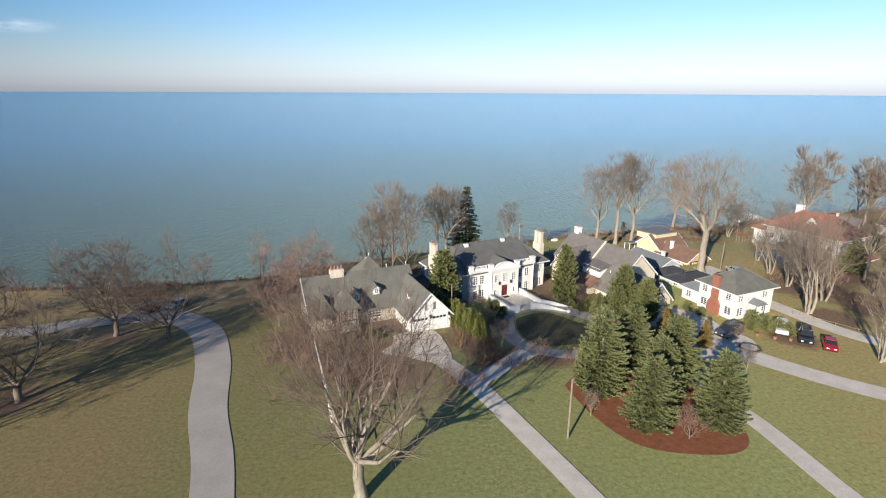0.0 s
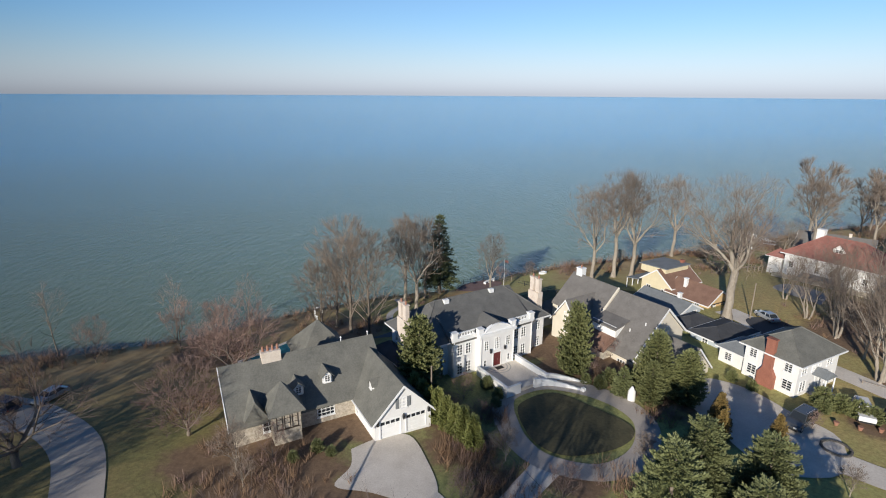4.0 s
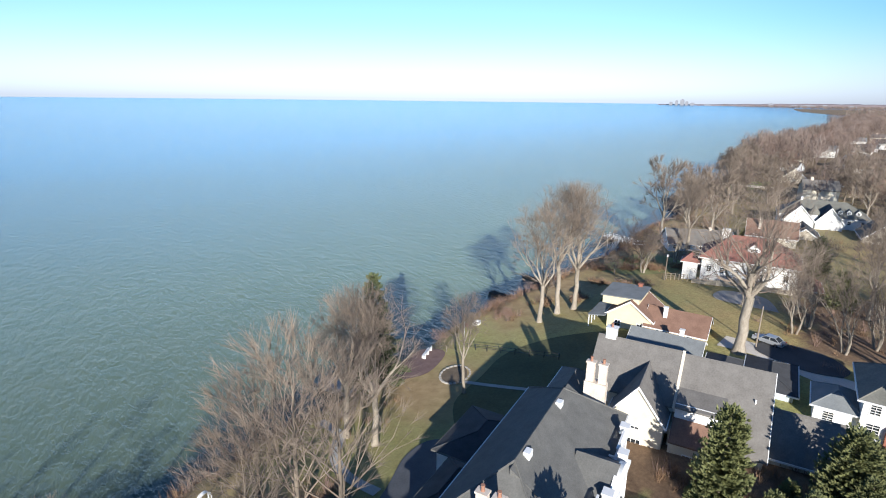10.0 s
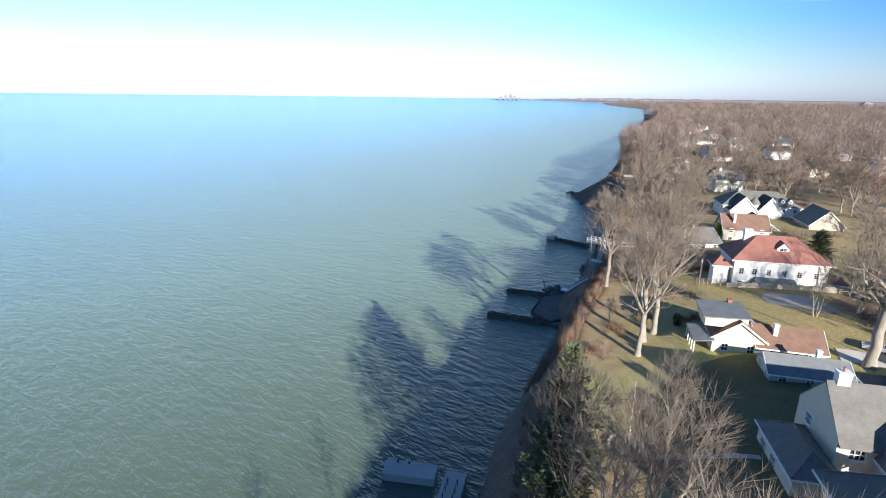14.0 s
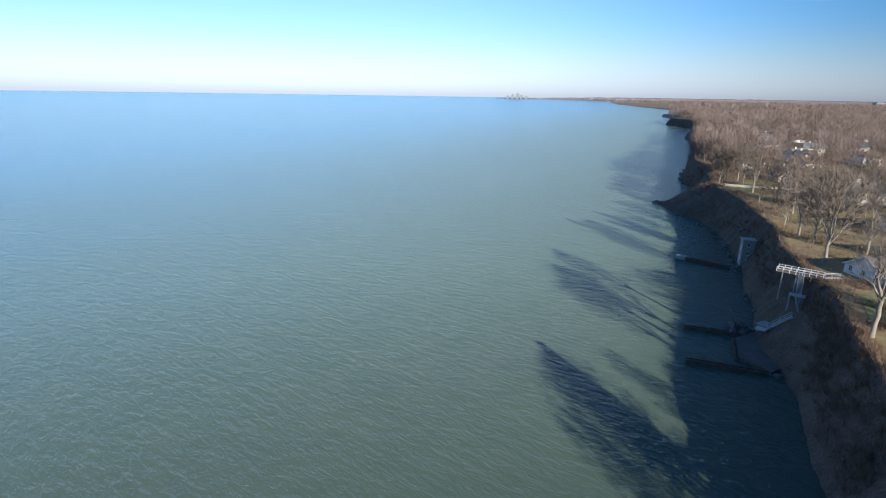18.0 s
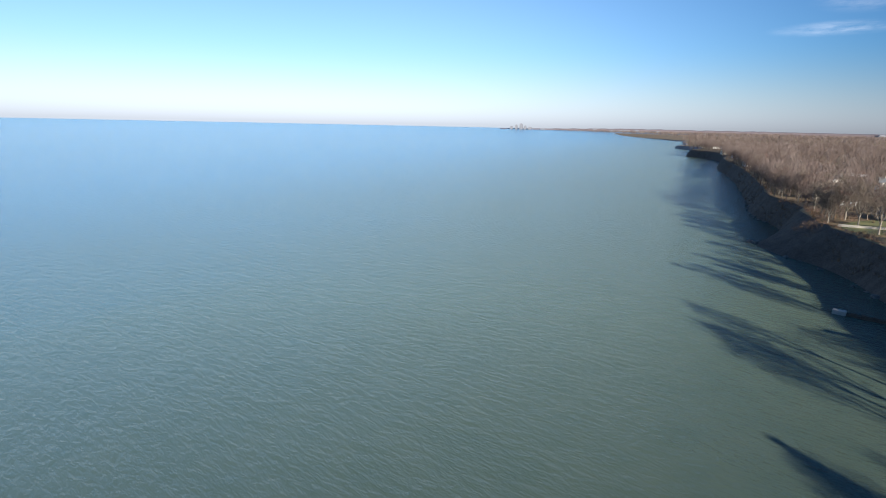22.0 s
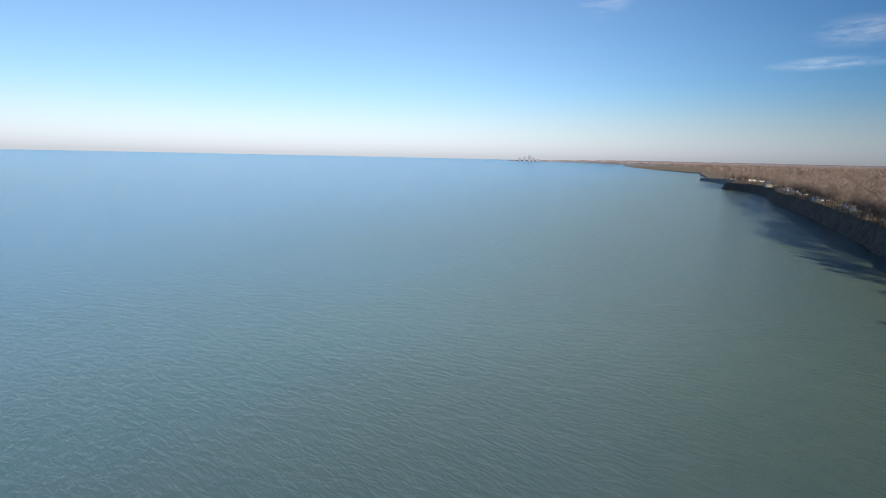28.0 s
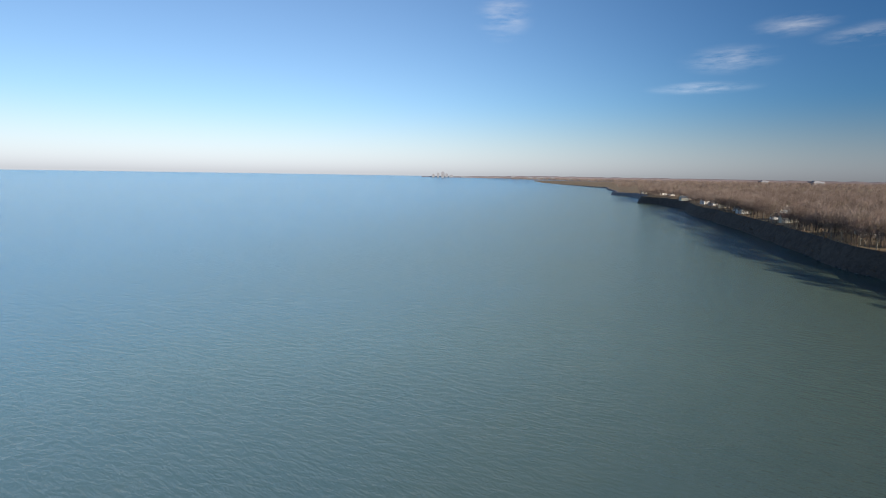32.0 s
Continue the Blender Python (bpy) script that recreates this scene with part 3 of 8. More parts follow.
def build_terrain():
    xs = []
    x = -2500.0
    while x < 4300.0:
        xs.append(x)
        a = abs(x - 60.0)
        x += 2.0 if a < 190 else (5.0 if a < 400 else (18.0 if a < 1200 else 70.0))
    ds = [-1.25, -1.0, -0.8, -0.6, -0.4, -0.2, 0.0]
    inland = [0.0]
    while inland[-1] < 3600.0:
        a = inland[-1]
        inland.append(a + (2.5 if a < 140 else (8.0 if a < 300 else (40.0 if a < 900 else 180.0))))
    verts, faces, kinds, lip, bed = [], [], [], [], []
    cols = len(ds) + len(inland) - 1
    for x in xs:
        y0 = shore_y(x)
        w = face_width(x)
        wob = noise.noise(Vector((x * 0.05, 3.1, 0))) * 2.2 + noise.noise(Vector((x * 0.21, 7.7, 0))) * 0.9
        wild = smooth(190.0, 280.0, x)
        wob += wild * (noise.noise(Vector((x * 0.023, 11.0, 0))) * 11.0 + noise.noise(Vector((x * 0.075, 5.0, 0))) * 5.0)
        for f in ds[:-1]:
            off = f * w
            k = -f
            z = -2.7 - 15.0 * (k ** 0.9) if k <= 1.0 else WATER_Z - 2.2
            z = min(z, -2.7 - 9.5 * smooth(1200.0, 1900.0, x))
            j = noise.noise(Vector((x * 0.16, f * 5.0, 1.7))) * (1.3 + 1.6 * wild) * (1.0 - abs(2 * k - 1)) if k < 1 else 0.0
            verts.append((x + INLAND.x * (off + j + wob * 0.5), y0 + INLAND.y * (off + j + wob * 0.5), z + noise.noise(Vector((x * 0.3, f * 9, 4.0))) * 0.7))
            lip.append(1.0)
            bed.append(0.0)
        for d in inland:
            px, py = x + INLAND.x * (d + wob * 0.5 * max(0, 1 - d / 12)), y0 + INLAND.y * (d + wob * 0.5 * max(0, 1 - d / 12))
            lip.append((1.0 - smooth(6.0, 26.0, d)) * (1.0 - 0.8 * smooth(110.0, 170.0, px)))
            bed.append(bed_of(px, py) if -90 < px < 140 and 30 < py < 180 else 0.0)
            verts.append((px, py, ground_z(px, py) if d < 200 and abs(x - 60) < 500 else top_z(d) - 9.5 * smooth(1200.0, 1900.0, x) * (1.0 - smooth(0.0, 260.0, d))))
    for i in range(len(xs) - 1):
        for j in range(cols - 1):
            a = i * cols + j
            faces.append((a, a + cols, a + cols + 1, a + 1))
            # beyond x 1150 the bluff takes the clay with haze in its colour
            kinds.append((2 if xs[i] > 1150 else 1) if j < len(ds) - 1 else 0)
    me = mesh_of("ground", verts, faces, True)
    me.materials.append(M_GROUND)
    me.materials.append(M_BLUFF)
    me.materials.append(M_HAZEBLUFF)
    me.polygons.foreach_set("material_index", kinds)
    me.attributes.new("lip", "FLOAT", "POINT").data.foreach_set("value", lip)
    me.attributes.new("bed", "FLOAT", "POINT").data.foreach_set("value", bed)
    ob = new("ground", me)
    if me.polygons[len(me.polygons) // 2].normal.z < 0:
        me.flip_normals()
    return tagged(ob, "winter lawn in tan and green above an eroded clay bluff", "ground", "", "structure")


build_terrain()


def build_lake():
    verts, faces = [], []
    rings = [0.0, 2400.0, 2700.0, 3000.0, 3300.0, 3600.0, 3900.0, 4200.0, 4500.0, 4700.0, 4840.0]
    seg = 96
    cx, cy = -30.0, 160.0
    verts.append((cx + 400.0, cy - 500.0, WATER_Z))
    for r in rings[1:]:
        z = WATER_Z + 34.0 * max(0.0, (r - 2400.0) / 2440.0) ** 2   # the far rim stands in for the lake beyond
        for k in range(seg):
            a = 2 * math.pi * k / seg
            verts.append((cx + r * math.sin(a), cy + r * math.cos(a), z if math.sin(a) * 0.40 - math.cos(a) * 0.9165 < 0.25 else WATER_Z))
    for k in range(seg):
        faces.append((0, 1 + (k + 1) % seg, 1 + k))
    for i in range(len(rings) - 2):
        for k in range(seg):
            a, b = 1 + i * seg + k, 1 + i * seg + (k + 1) % seg
            faces.append((a, b, b + seg, a + seg))
    me = mesh_of("lake", verts, faces, True)
    me.materials.append(M_LAKE)
    if me.polygons[-1].normal.z < 0:
        me.flip_normals()
    return tagged(new("lake", me), "rippled blue-green lake water, silty near the shore", "water", "", "structure")


build_lake()

# ---- helpers for things ----
def thing(name, x, y, z, turn, label, category, group=""):
    ob = new(name)
    ob.matrix_world = pose(x, y, z, 0, 0, turn)
    return tagged(ob, label, category, group)


def add(name, data, mat, parent, label="", at=(0, 0, 0), turn=0.0):
    """A mesh as a part of a thing, placed in its parent's space."""
    if mat is not None and not data.materials:
        data.materials.append(mat)
    ob = new(name, data)
    ob.parent = parent
    ob.matrix_basis = pose(*at, 0, 0, turn)
    if label:
        ob["label"] = label
    return ob


class Shape:
    """Vertices and faces gathered from simple solids."""

    def __init__(self):
        self.v, self.f = [], []

    def box(self, x0, x1, y0, y1, z0, z1):
        k = len(self.v)
        self.v += [(x0, y0, z0), (x1, y0, z0), (x1, y1, z0), (x0, y1, z0), (x0, y0, z1), (x1, y0, z1), (x1, y1, z1), (x0, y1, z1)]
        self.f += [(k, k + 3, k + 2, k + 1), (k + 4, k + 5, k + 6, k + 7), (k, k + 1, k + 5, k + 4), (k + 1, k + 2, k + 6, k + 5), (k + 2, k + 3, k + 7, k + 6), (k + 3, k, k + 4, k + 7)]
        return self

    def prism(self, pts, a, b, axis="y"):
        """A polygon in the plane across an axis, drawn out along it from a to b."""
        k, n = len(self.v), len(pts)
        for c in (a, b):
            for p, q in pts:
                self.v.append({"x": (c, p, q), "y": (p, c, q), "z": (p, q, c)}[axis])
        self.f += [tuple(k + i for i in range(n)), tuple(k + n + i for i in reversed(range(n)))]
        self.f += [(k + i, k + n + i, k + n + (i + 1) % n, k + (i + 1) % n) for i in range(n)]
        return self

    def tube(self, p0, p1, r0, r1=None, n=8, cap=True):
        r1 = r0 if r1 is None else r1
        p0, p1 = Vector(p0), Vector(p1)
        d = (p1 - p0).normalized()
        s = d.orthogonal().normalized()
        t = d.cross(s)
        k = len(self.v)
        for p, r in ((p0, r0), (p1, r1)):
            for i in range(n):
                a = 2 * math.pi * i / n
                self.v.append(tuple(p + (s * math.cos(a) + t * math.sin(a)) * r))
        self.f += [(k + i, k + (i + 1) % n, k + n + (i + 1) % n, k + n + i) for i in range(n)]
        if cap:
            self.f += [tuple(k + i for i in reversed(range(n))), tuple(k + n + i for i in range(n))]
        return self

    def quad(self, a, b, c, d):
        k = len(self.v)
        self.v += [a, b, c, d]
        self.f.append((k, k + 1, k + 2, k + 3))
        return self

    def mesh(self, name="part", mat=None, bevel=0.0, smooth_it=False):
        me = mesh_of(name, self.v, self.f, smooth_it)
        bm = bmesh.new()
        bm.from_mesh(me)
        bmesh.ops.recalc_face_normals(bm, faces=bm.faces)
        if bevel:
            bmesh.ops.bevel(bm, geom=bm.edges[:], offset=bevel, segments=2, affect="EDGES", clamp_overlap=True)
        bm.to_mesh(me)
        bm.free()
        if mat:
            me.materials.append(mat)
        return me


def lattice(us, zs, y0, y1, solid):
    """One closed sheet in the x-z plane with holes: the cells between us and zs whose middle is solid, y0 to y1 thick."""
    s = Shape()
    index = {}

    def corner(i, j, k):
        if (i, j, k) not in index:
            index[(i, j, k)] = len(s.v)
            s.v.append((us[i], (y0, y1)[k], zs[j]))
        return index[(i, j, k)]

    n, m = len(us) - 1, len(zs) - 1
    full = [[solid((us[i] + us[i + 1]) / 2, (zs[j] + zs[j + 1]) / 2) for j in range(m)] for i in range(n)]
    for i in range(n):
        for j in range(m):
            if not full[i][j]:
                continue
            s.f.append((corner(i, j, 0), corner(i + 1, j, 0), corner(i + 1, j + 1, 0), corner(i, j + 1, 0)))
            s.f.append((corner(i, j, 1), corner(i, j + 1, 1), corner(i + 1, j + 1, 1), corner(i + 1, j, 1)))
            for di, dj, e in ((-1, 0, ((i, j), (i, j + 1))), (1, 0, ((i + 1, j), (i + 1, j + 1))), (0, -1, ((i, j), (i + 1, j))), (0, 1, ((i, j + 1), (i + 1, j + 1)))):
                a, b = i + di, j + dj
                if not (0 <= a < n and 0 <= b < m and full[a][b]):
                    s.f.append((corner(*e[0], 0), corner(*e[1], 0), corner(*e[1], 1), corner(*e[0], 1)))
    return s


WINDOWS = {}


def window(parent, x, y, z, turn, w, h, bars=(2, 3), shutters=None, frame_mat=None, sill=True):
    """A window in a hole of a wall: a frame with glazing bars; its pane, sill and shutters hang on it. Outward is the frame's -y."""
    frame_mat = frame_mat or M_TRIM
    key = (round(w, 2), round(h, 2), bars, frame_mat.name, sill)
    if key not in WINDOWS:
        c = 0.075
        us = [-w / 2 - 0.02, -w / 2 + c] + [e for i in range(1, bars[0]) for e in (-w / 2 + w * i / bars[0] - 0.02, -w / 2 + w * i / bars[0] + 0.02)] + [w / 2 - c, w / 2 + 0.02]
        zs = [-0.02, c * 0.8] + [e for i in range(1, bars[1]) for e in (h * i / bars[1] - 0.02, h * i / bars[1] + 0.02)] + [h - c, h + 0.03]
        open_u, open_z = list(zip(us[1::2], us[2::2])), list(zip(zs[1::2], zs[2::2]))
        s = lattice(us, zs, -0.05, 0.09, lambda u, v: not (any(a < u < b for a, b in open_u) and any(a < v < b for a, b in open_z)))
        pane = Shape().box(-w / 2 + c, w / 2 - c, 0.10, 0.12, c * 0.8, h - c).mesh("pane", M_GLASS)
        lip = Shape().box(-w / 2 - 0.10, w / 2 + 0.10, -0.13, 0.0, -0.12, -0.03).mesh("sill", frame_mat) if sill else None
        WINDOWS[key] = (s.mesh("window", frame_mat), pane, lip)
    fr, pane, lip = WINDOWS[key]
    ob = add("window", fr, None, parent, "", (x, y, z), turn)
    add("pane", pane, None, ob)
    if lip:
        add("sill", lip, None, ob)
    if shutters:
        for side in (-1, 1):
            sh = Shape()
            sh.box(side * (w / 2 + 0.30) - 0.22, side * (w / 2 + 0.30) + 0.22, -0.06, -0.01, 0, h)
            for i in range(6):
                sh.box(side * (w / 2 + 0.30) - 0.17, side * (w / 2 + 0.30) + 0.17, -0.09, -0.06, 0.08 + i * h / 6.4, 0.08 + (i + 0.7) * h / 6.4)
            add("shutter", sh.mesh("shutter", shutters), None, ob)
    return ob


def wall_run(house, pts, z0, z1, mat, holes=(), name="wall", thick=0.25, closed=True):
    """Walls along a footprint that runs counter-clockwise. holes: (side, along, sill, width, height, kind, extra)."""
    n = len(pts)
    for i in range(n if closed else n - 1):
        (xa, ya), (xb, yb) = pts[i], pts[(i + 1) % n]
        length = math.hypot(xb - xa, yb - ya)
        turn = math.degrees(math.atan2(yb - ya, xb - xa))
        mine = [h for h in holes if h[0] == i]
        us = sorted({0.0, length - thick, *[h[1] - h[3] / 2 for h in mine], *[h[1] + h[3] / 2 for h in mine]})
        zs = sorted({0.0, z1 - z0, *[h[2] for h in mine], *[min(z1 - z0, h[2] + h[4]) for h in mine]})
        s = lattice(us, zs, 0.0, thick, lambda u, v: not any(abs(u - h[1]) < h[3] / 2 and h[2] < v < h[2] + h[4] for h in mine))
        w = add(name, s.mesh(name, mat), None, house, "", (xa, ya, z0), turn)
        c, sn = math.cos(radians(turn)), math.sin(radians(turn))
        for h in mine:
            x, y = xa + c * h[1], ya + sn * h[1]
            extra = h[6] if len(h) > 6 else {}
            if h[5] == "window":
                window(house, x, y, z0 + h[2], turn, h[3], h[4], **extra)
            elif h[5] == "door":
                panel_door(house, x, y, z0 + h[2], turn, h[3], h[4], extra.get("mat", M_TRIM))
            elif h[5] == "garage":
                garage_door(house, x, y, z0 + h[2], turn, h[3], h[4], extra.get("mat", M_TRIM))


def panel_door(parent, x, y, z, turn, w, h, mat):
    leaves = 2 if w > 1.3 else 1
    s = Shape()
    s.box(-w / 2, w / 2, 0.08, 0.14, 0, h)
    for k in range(leaves):
        cx = 0 if leaves == 1 else (-w / 4 if k == 0 else w / 4)
        hw = w / leaves / 2 - 0.1
        for za, zb in ((0.12, 0.40 * h), (0.45 * h, 0.94 * h)):
            s.box(cx - hw, cx + hw, 0.05, 0.08, za, zb)
    d = add("door", s.mesh("door", mat), None, parent, "", (x, y, z), turn)
    f = Shape().box(-w / 2 - 0.12, -w / 2, -0.06, 0.14, 0, h).box(w / 2, w / 2 + 0.12, -0.06, 0.14, 0, h).box(-w / 2 - 0.12, w / 2 + 0.12, -0.06, 0.14, h, h + 0.15)
    add("frame", f.mesh("frame", M_TRIM), None, d)
    add("handle", Shape().tube((w * 0.05 + 0.05, 0.0, 0.95), (w * 0.05 + 0.05, 0.0, 1.15), 0.02).mesh("handle", M_CHROME), None, d)
    return d


def garage_door(parent, x, y, z, turn, w, h, mat):
    s = Shape().box(-w / 2, w / 2, 0.10, 0.15, 0, h)
    for r in range(3):
        for c in range(4):
            xa = -w / 2 + w * c / 4
            s.box(xa + 0.06, xa + w / 4 - 0.06, 0.07, 0.10, h * r / 4 + 0.05, h * (r + 1) / 4 - 0.05)
    d = add("garage_door", s.mesh("garage_door", mat), None, parent, "", (x, y, z), turn)
    f = Shape().box(-w / 2 - 0.15, -w / 2, -0.05, 0.15, 0, h).box(w / 2, w / 2 + 0.15, -0.05, 0.15, 0, h).box(-w / 2 - 0.15, w / 2 + 0.15, -0.05, 0.15, h, h + 0.18)
    add("frame", f.mesh("frame", M_TRIM), None, d)
    for c in range(4):
        xa = -w / 2 + w * c / 4
        add("pane", Shape().box(xa + 0.08, xa + w / 4 - 0.08, 0.06, 0.10, h * 0.78, h * 0.95).mesh("pane", M_GLASS), None, d)
    return d


def gable_roof(house, a0, a1, l0, l1, ze, zr, along, mat, over=0.4, end=0.3, th=0.2, trim=None, name="roof", end1=None):
    """A ridge along an axis from l0 to l1; the eaves stand at a0 and a1 of the other axis."""
    mid = (a0 + a1) / 2
    drop = over * (zr - ze) / (mid - a0)
    e1 = end if end1 is None else end1
    pts = [(a0 - over, ze - drop), (mid, zr), (a1 + over, ze - drop), (a1 + over, ze - drop - th), (mid, zr - th * 1.2), (a0 - over, ze - drop - th)]
    add(name, Shape().prism(pts, l0 - end, l1 + e1, along).mesh(name, mat), None, house)
    cap = [(mid - 0.18, zr - 0.08), (mid, zr + 0.05), (mid + 0.18, zr - 0.08)]
    add("ridge_cap", Shape().prism(cap, l0 - end, l1 + e1, along).mesh("ridge_cap", mat), None, house)
    if trim:
        for sgn, a in ((-1, a0 - over), (1, a1 + over)):
            g = [(a, ze - drop - 0.02), (a + sgn * 0.12, ze - drop - 0.02), (a + sgn * 0.12, ze - drop - th), (a, ze - drop - th - 0.03)]
            add("gutter", Shape().prism(g, l0 - end, l1 + e1, along).mesh("gutter", trim), None, house)
        for lo in (l0 - end - 0.06, l1 + e1):
            for sgn in (-1, 1):
                a = a0 - over if sgn < 0 else a1 + over
                g = [(a, ze - drop + 0.03), (mid, zr + 0.03), (mid, zr - th - 0.12), (a, ze - drop - th - 0.08)]
                add("bargeboard", Shape().prism(g, lo, lo + 0.06, along).mesh("bargeboard", trim), None, house)


def gable_wall(house, a0, a1, at, ze, zr, along, mat, thick=0.25, name="gable_wall"):
    pts = [(a0, ze), (a1, ze), ((a0 + a1) / 2, zr - 0.25)]
    add(name, Shape().prism(pts, at, at + thick, along).mesh(name, mat), None, house)


def hip_roof(house, x0, x1, y0, y1, ze, zr, mat, over=0.5, th=0.2, trim=None, name="roof", ridge="x"):
    x0, x1, y0, y1 = x0 - over, x1 + over, y0 - over, y1 + over
    if ridge == "x":
        half = (y1 - y0) / 2
        ra, rb = (x0 + half, (y0 + y1) / 2, zr), (x1 - half, (y0 + y1) / 2, zr)
    else:
        half = (x1 - x0) / 2
        ra, rb = ((x0 + x1) / 2, y0 + half, zr), ((x0 + x1) / 2, y1 - half, zr)
    s = Shape()
    s.v = [(x0, y0, ze), (x1, y0, ze), (x1, y1, ze), (x0, y1, ze), ra, rb, (x0, y0, ze - th), (x1, y0, ze - th), (x1, y1, ze - th), (x0, y1, ze - th)]
    if ridge == "x":
        s.f = [(0, 1, 5, 4), (1, 2, 5), (2, 3, 4, 5), (3, 0, 4)]
    else:
        s.f = [(0, 1, 4), (1, 2, 5, 4), (2, 3, 5), (3, 0, 4, 5)]
    s.f += [(0, 6, 7, 1), (1, 7, 8, 2), (2, 8, 9, 3), (3, 9, 6, 0), (6, 9, 8, 7)]
    add(name, s.mesh(name, mat), None, house)
    caps = [(ra, rb), (s.v[0], ra), (s.v[1], ra if ridge == "y" else rb), (s.v[2], rb), (s.v[3], rb if ridge == "y" else ra)]
    for p, q in caps:
        if (Vector(p) - Vector(q)).length > 0.3:
            add("ridge_cap", Shape().tube(p, q, 0.09, n=6).mesh("ridge_cap", mat), None, house)
    if trim:
        for xa, xb, ya, yb in ((x0 - 0.12, x1 + 0.12, y0 - 0.12, y0), (x0 - 0.12, x1 + 0.12, y1, y1 + 0.12), (x0 - 0.12, x0, y0, y1), (x1, x1 + 0.12, y0, y1)):
            add("gutter", Shape().box(xa, xb, ya, yb, ze - th - 0.02, ze - 0.03).mesh("gutter", trim), None, house)


def chimney(house, x, y, z0, z1, w, d, mat, pots=2, split=False):
    s = Shape()
    if split:
        s.box(x - w / 2, x + w / 2, y - d / 2, y + d / 2, z0, z1 - 2.2)
        for k in (-1, 1):
            s.box(x - w * 0.30, x + w * 0.30, y + k * d * 0.28 - d * 0.18, y + k * d * 0.28 + d * 0.18, z1 - 2.2, z1)
            s.box(x - w * 0.36, x + w * 0.36, y + k * d * 0.28 - d * 0.22, y + k * d * 0.28 + d * 0.22, z1, z1 + 0.18)
    else:
        s.box(x - w / 2, x + w / 2, y - d / 2, y + d / 2, z0, z1)
        s.box(x - w / 2 - 0.08, x + w / 2 + 0.08, y - d / 2 - 0.08, y + d / 2 + 0.08, z1, z1 + 0.18)
    c = add("chimney", s.mesh("chimney", mat, 0.02), None, house)
    for k in range(pots):
        off = (k - (pots - 1) / 2) * (d * 0.56 if pots == 2 else d / max(1, pots))
        p = Shape().tube((x, y + off, z1 + 0.18), (x, y + off, z1 + 0.62), 0.17, 0.13, 10)
        p.tube((x, y + off, z1 + 0.62), (x, y + off, z1 + 0.70), 0.17, 0.17, 10)
        add("chimney_pot", p.mesh("chimney_pot", M_POT), None, c)
    return c


def dormer(house, x, y, z, turn, w, h, depth, wall_mat, roof_mat):
    """A gabled dormer that looks along its -y; z is the foot of its front."""
    s = Shape().prism([(-w / 2, 0), (w / 2, 0), (w / 2, h), (0, h + w * 0.45), (-w / 2, h)], 0, 0.14, "y")
    d = add("dormer", s.mesh("dormer", wall_mat), None, house, "", (x, y, z), turn)
    cheeks = Shape().box(-w / 2, -w / 2 + 0.12, 0.14, depth, 0, h).box(w / 2 - 0.12, w / 2, 0.14, depth, 0, h)
    add("cheek", cheeks.mesh("cheek", roof_mat), None, d)
    r = [(-w / 2 - 0.22, h - 0.16), (0, h + w * 0.45 + 0.12), (w / 2 + 0.22, h - 0.16), (w / 2 + 0.22, h - 0.28), (0, h + w * 0.45), (-w / 2 - 0.22, h - 0.28)]
    add("roof", Shape().prism(r, -0.25, depth + 1.2, "y").mesh("roof", roof_mat), None, d)
    win = window(d, 0, -0.14, 0.2, 0, w * 0.6, h * 0.85, (2, 3))
    return d


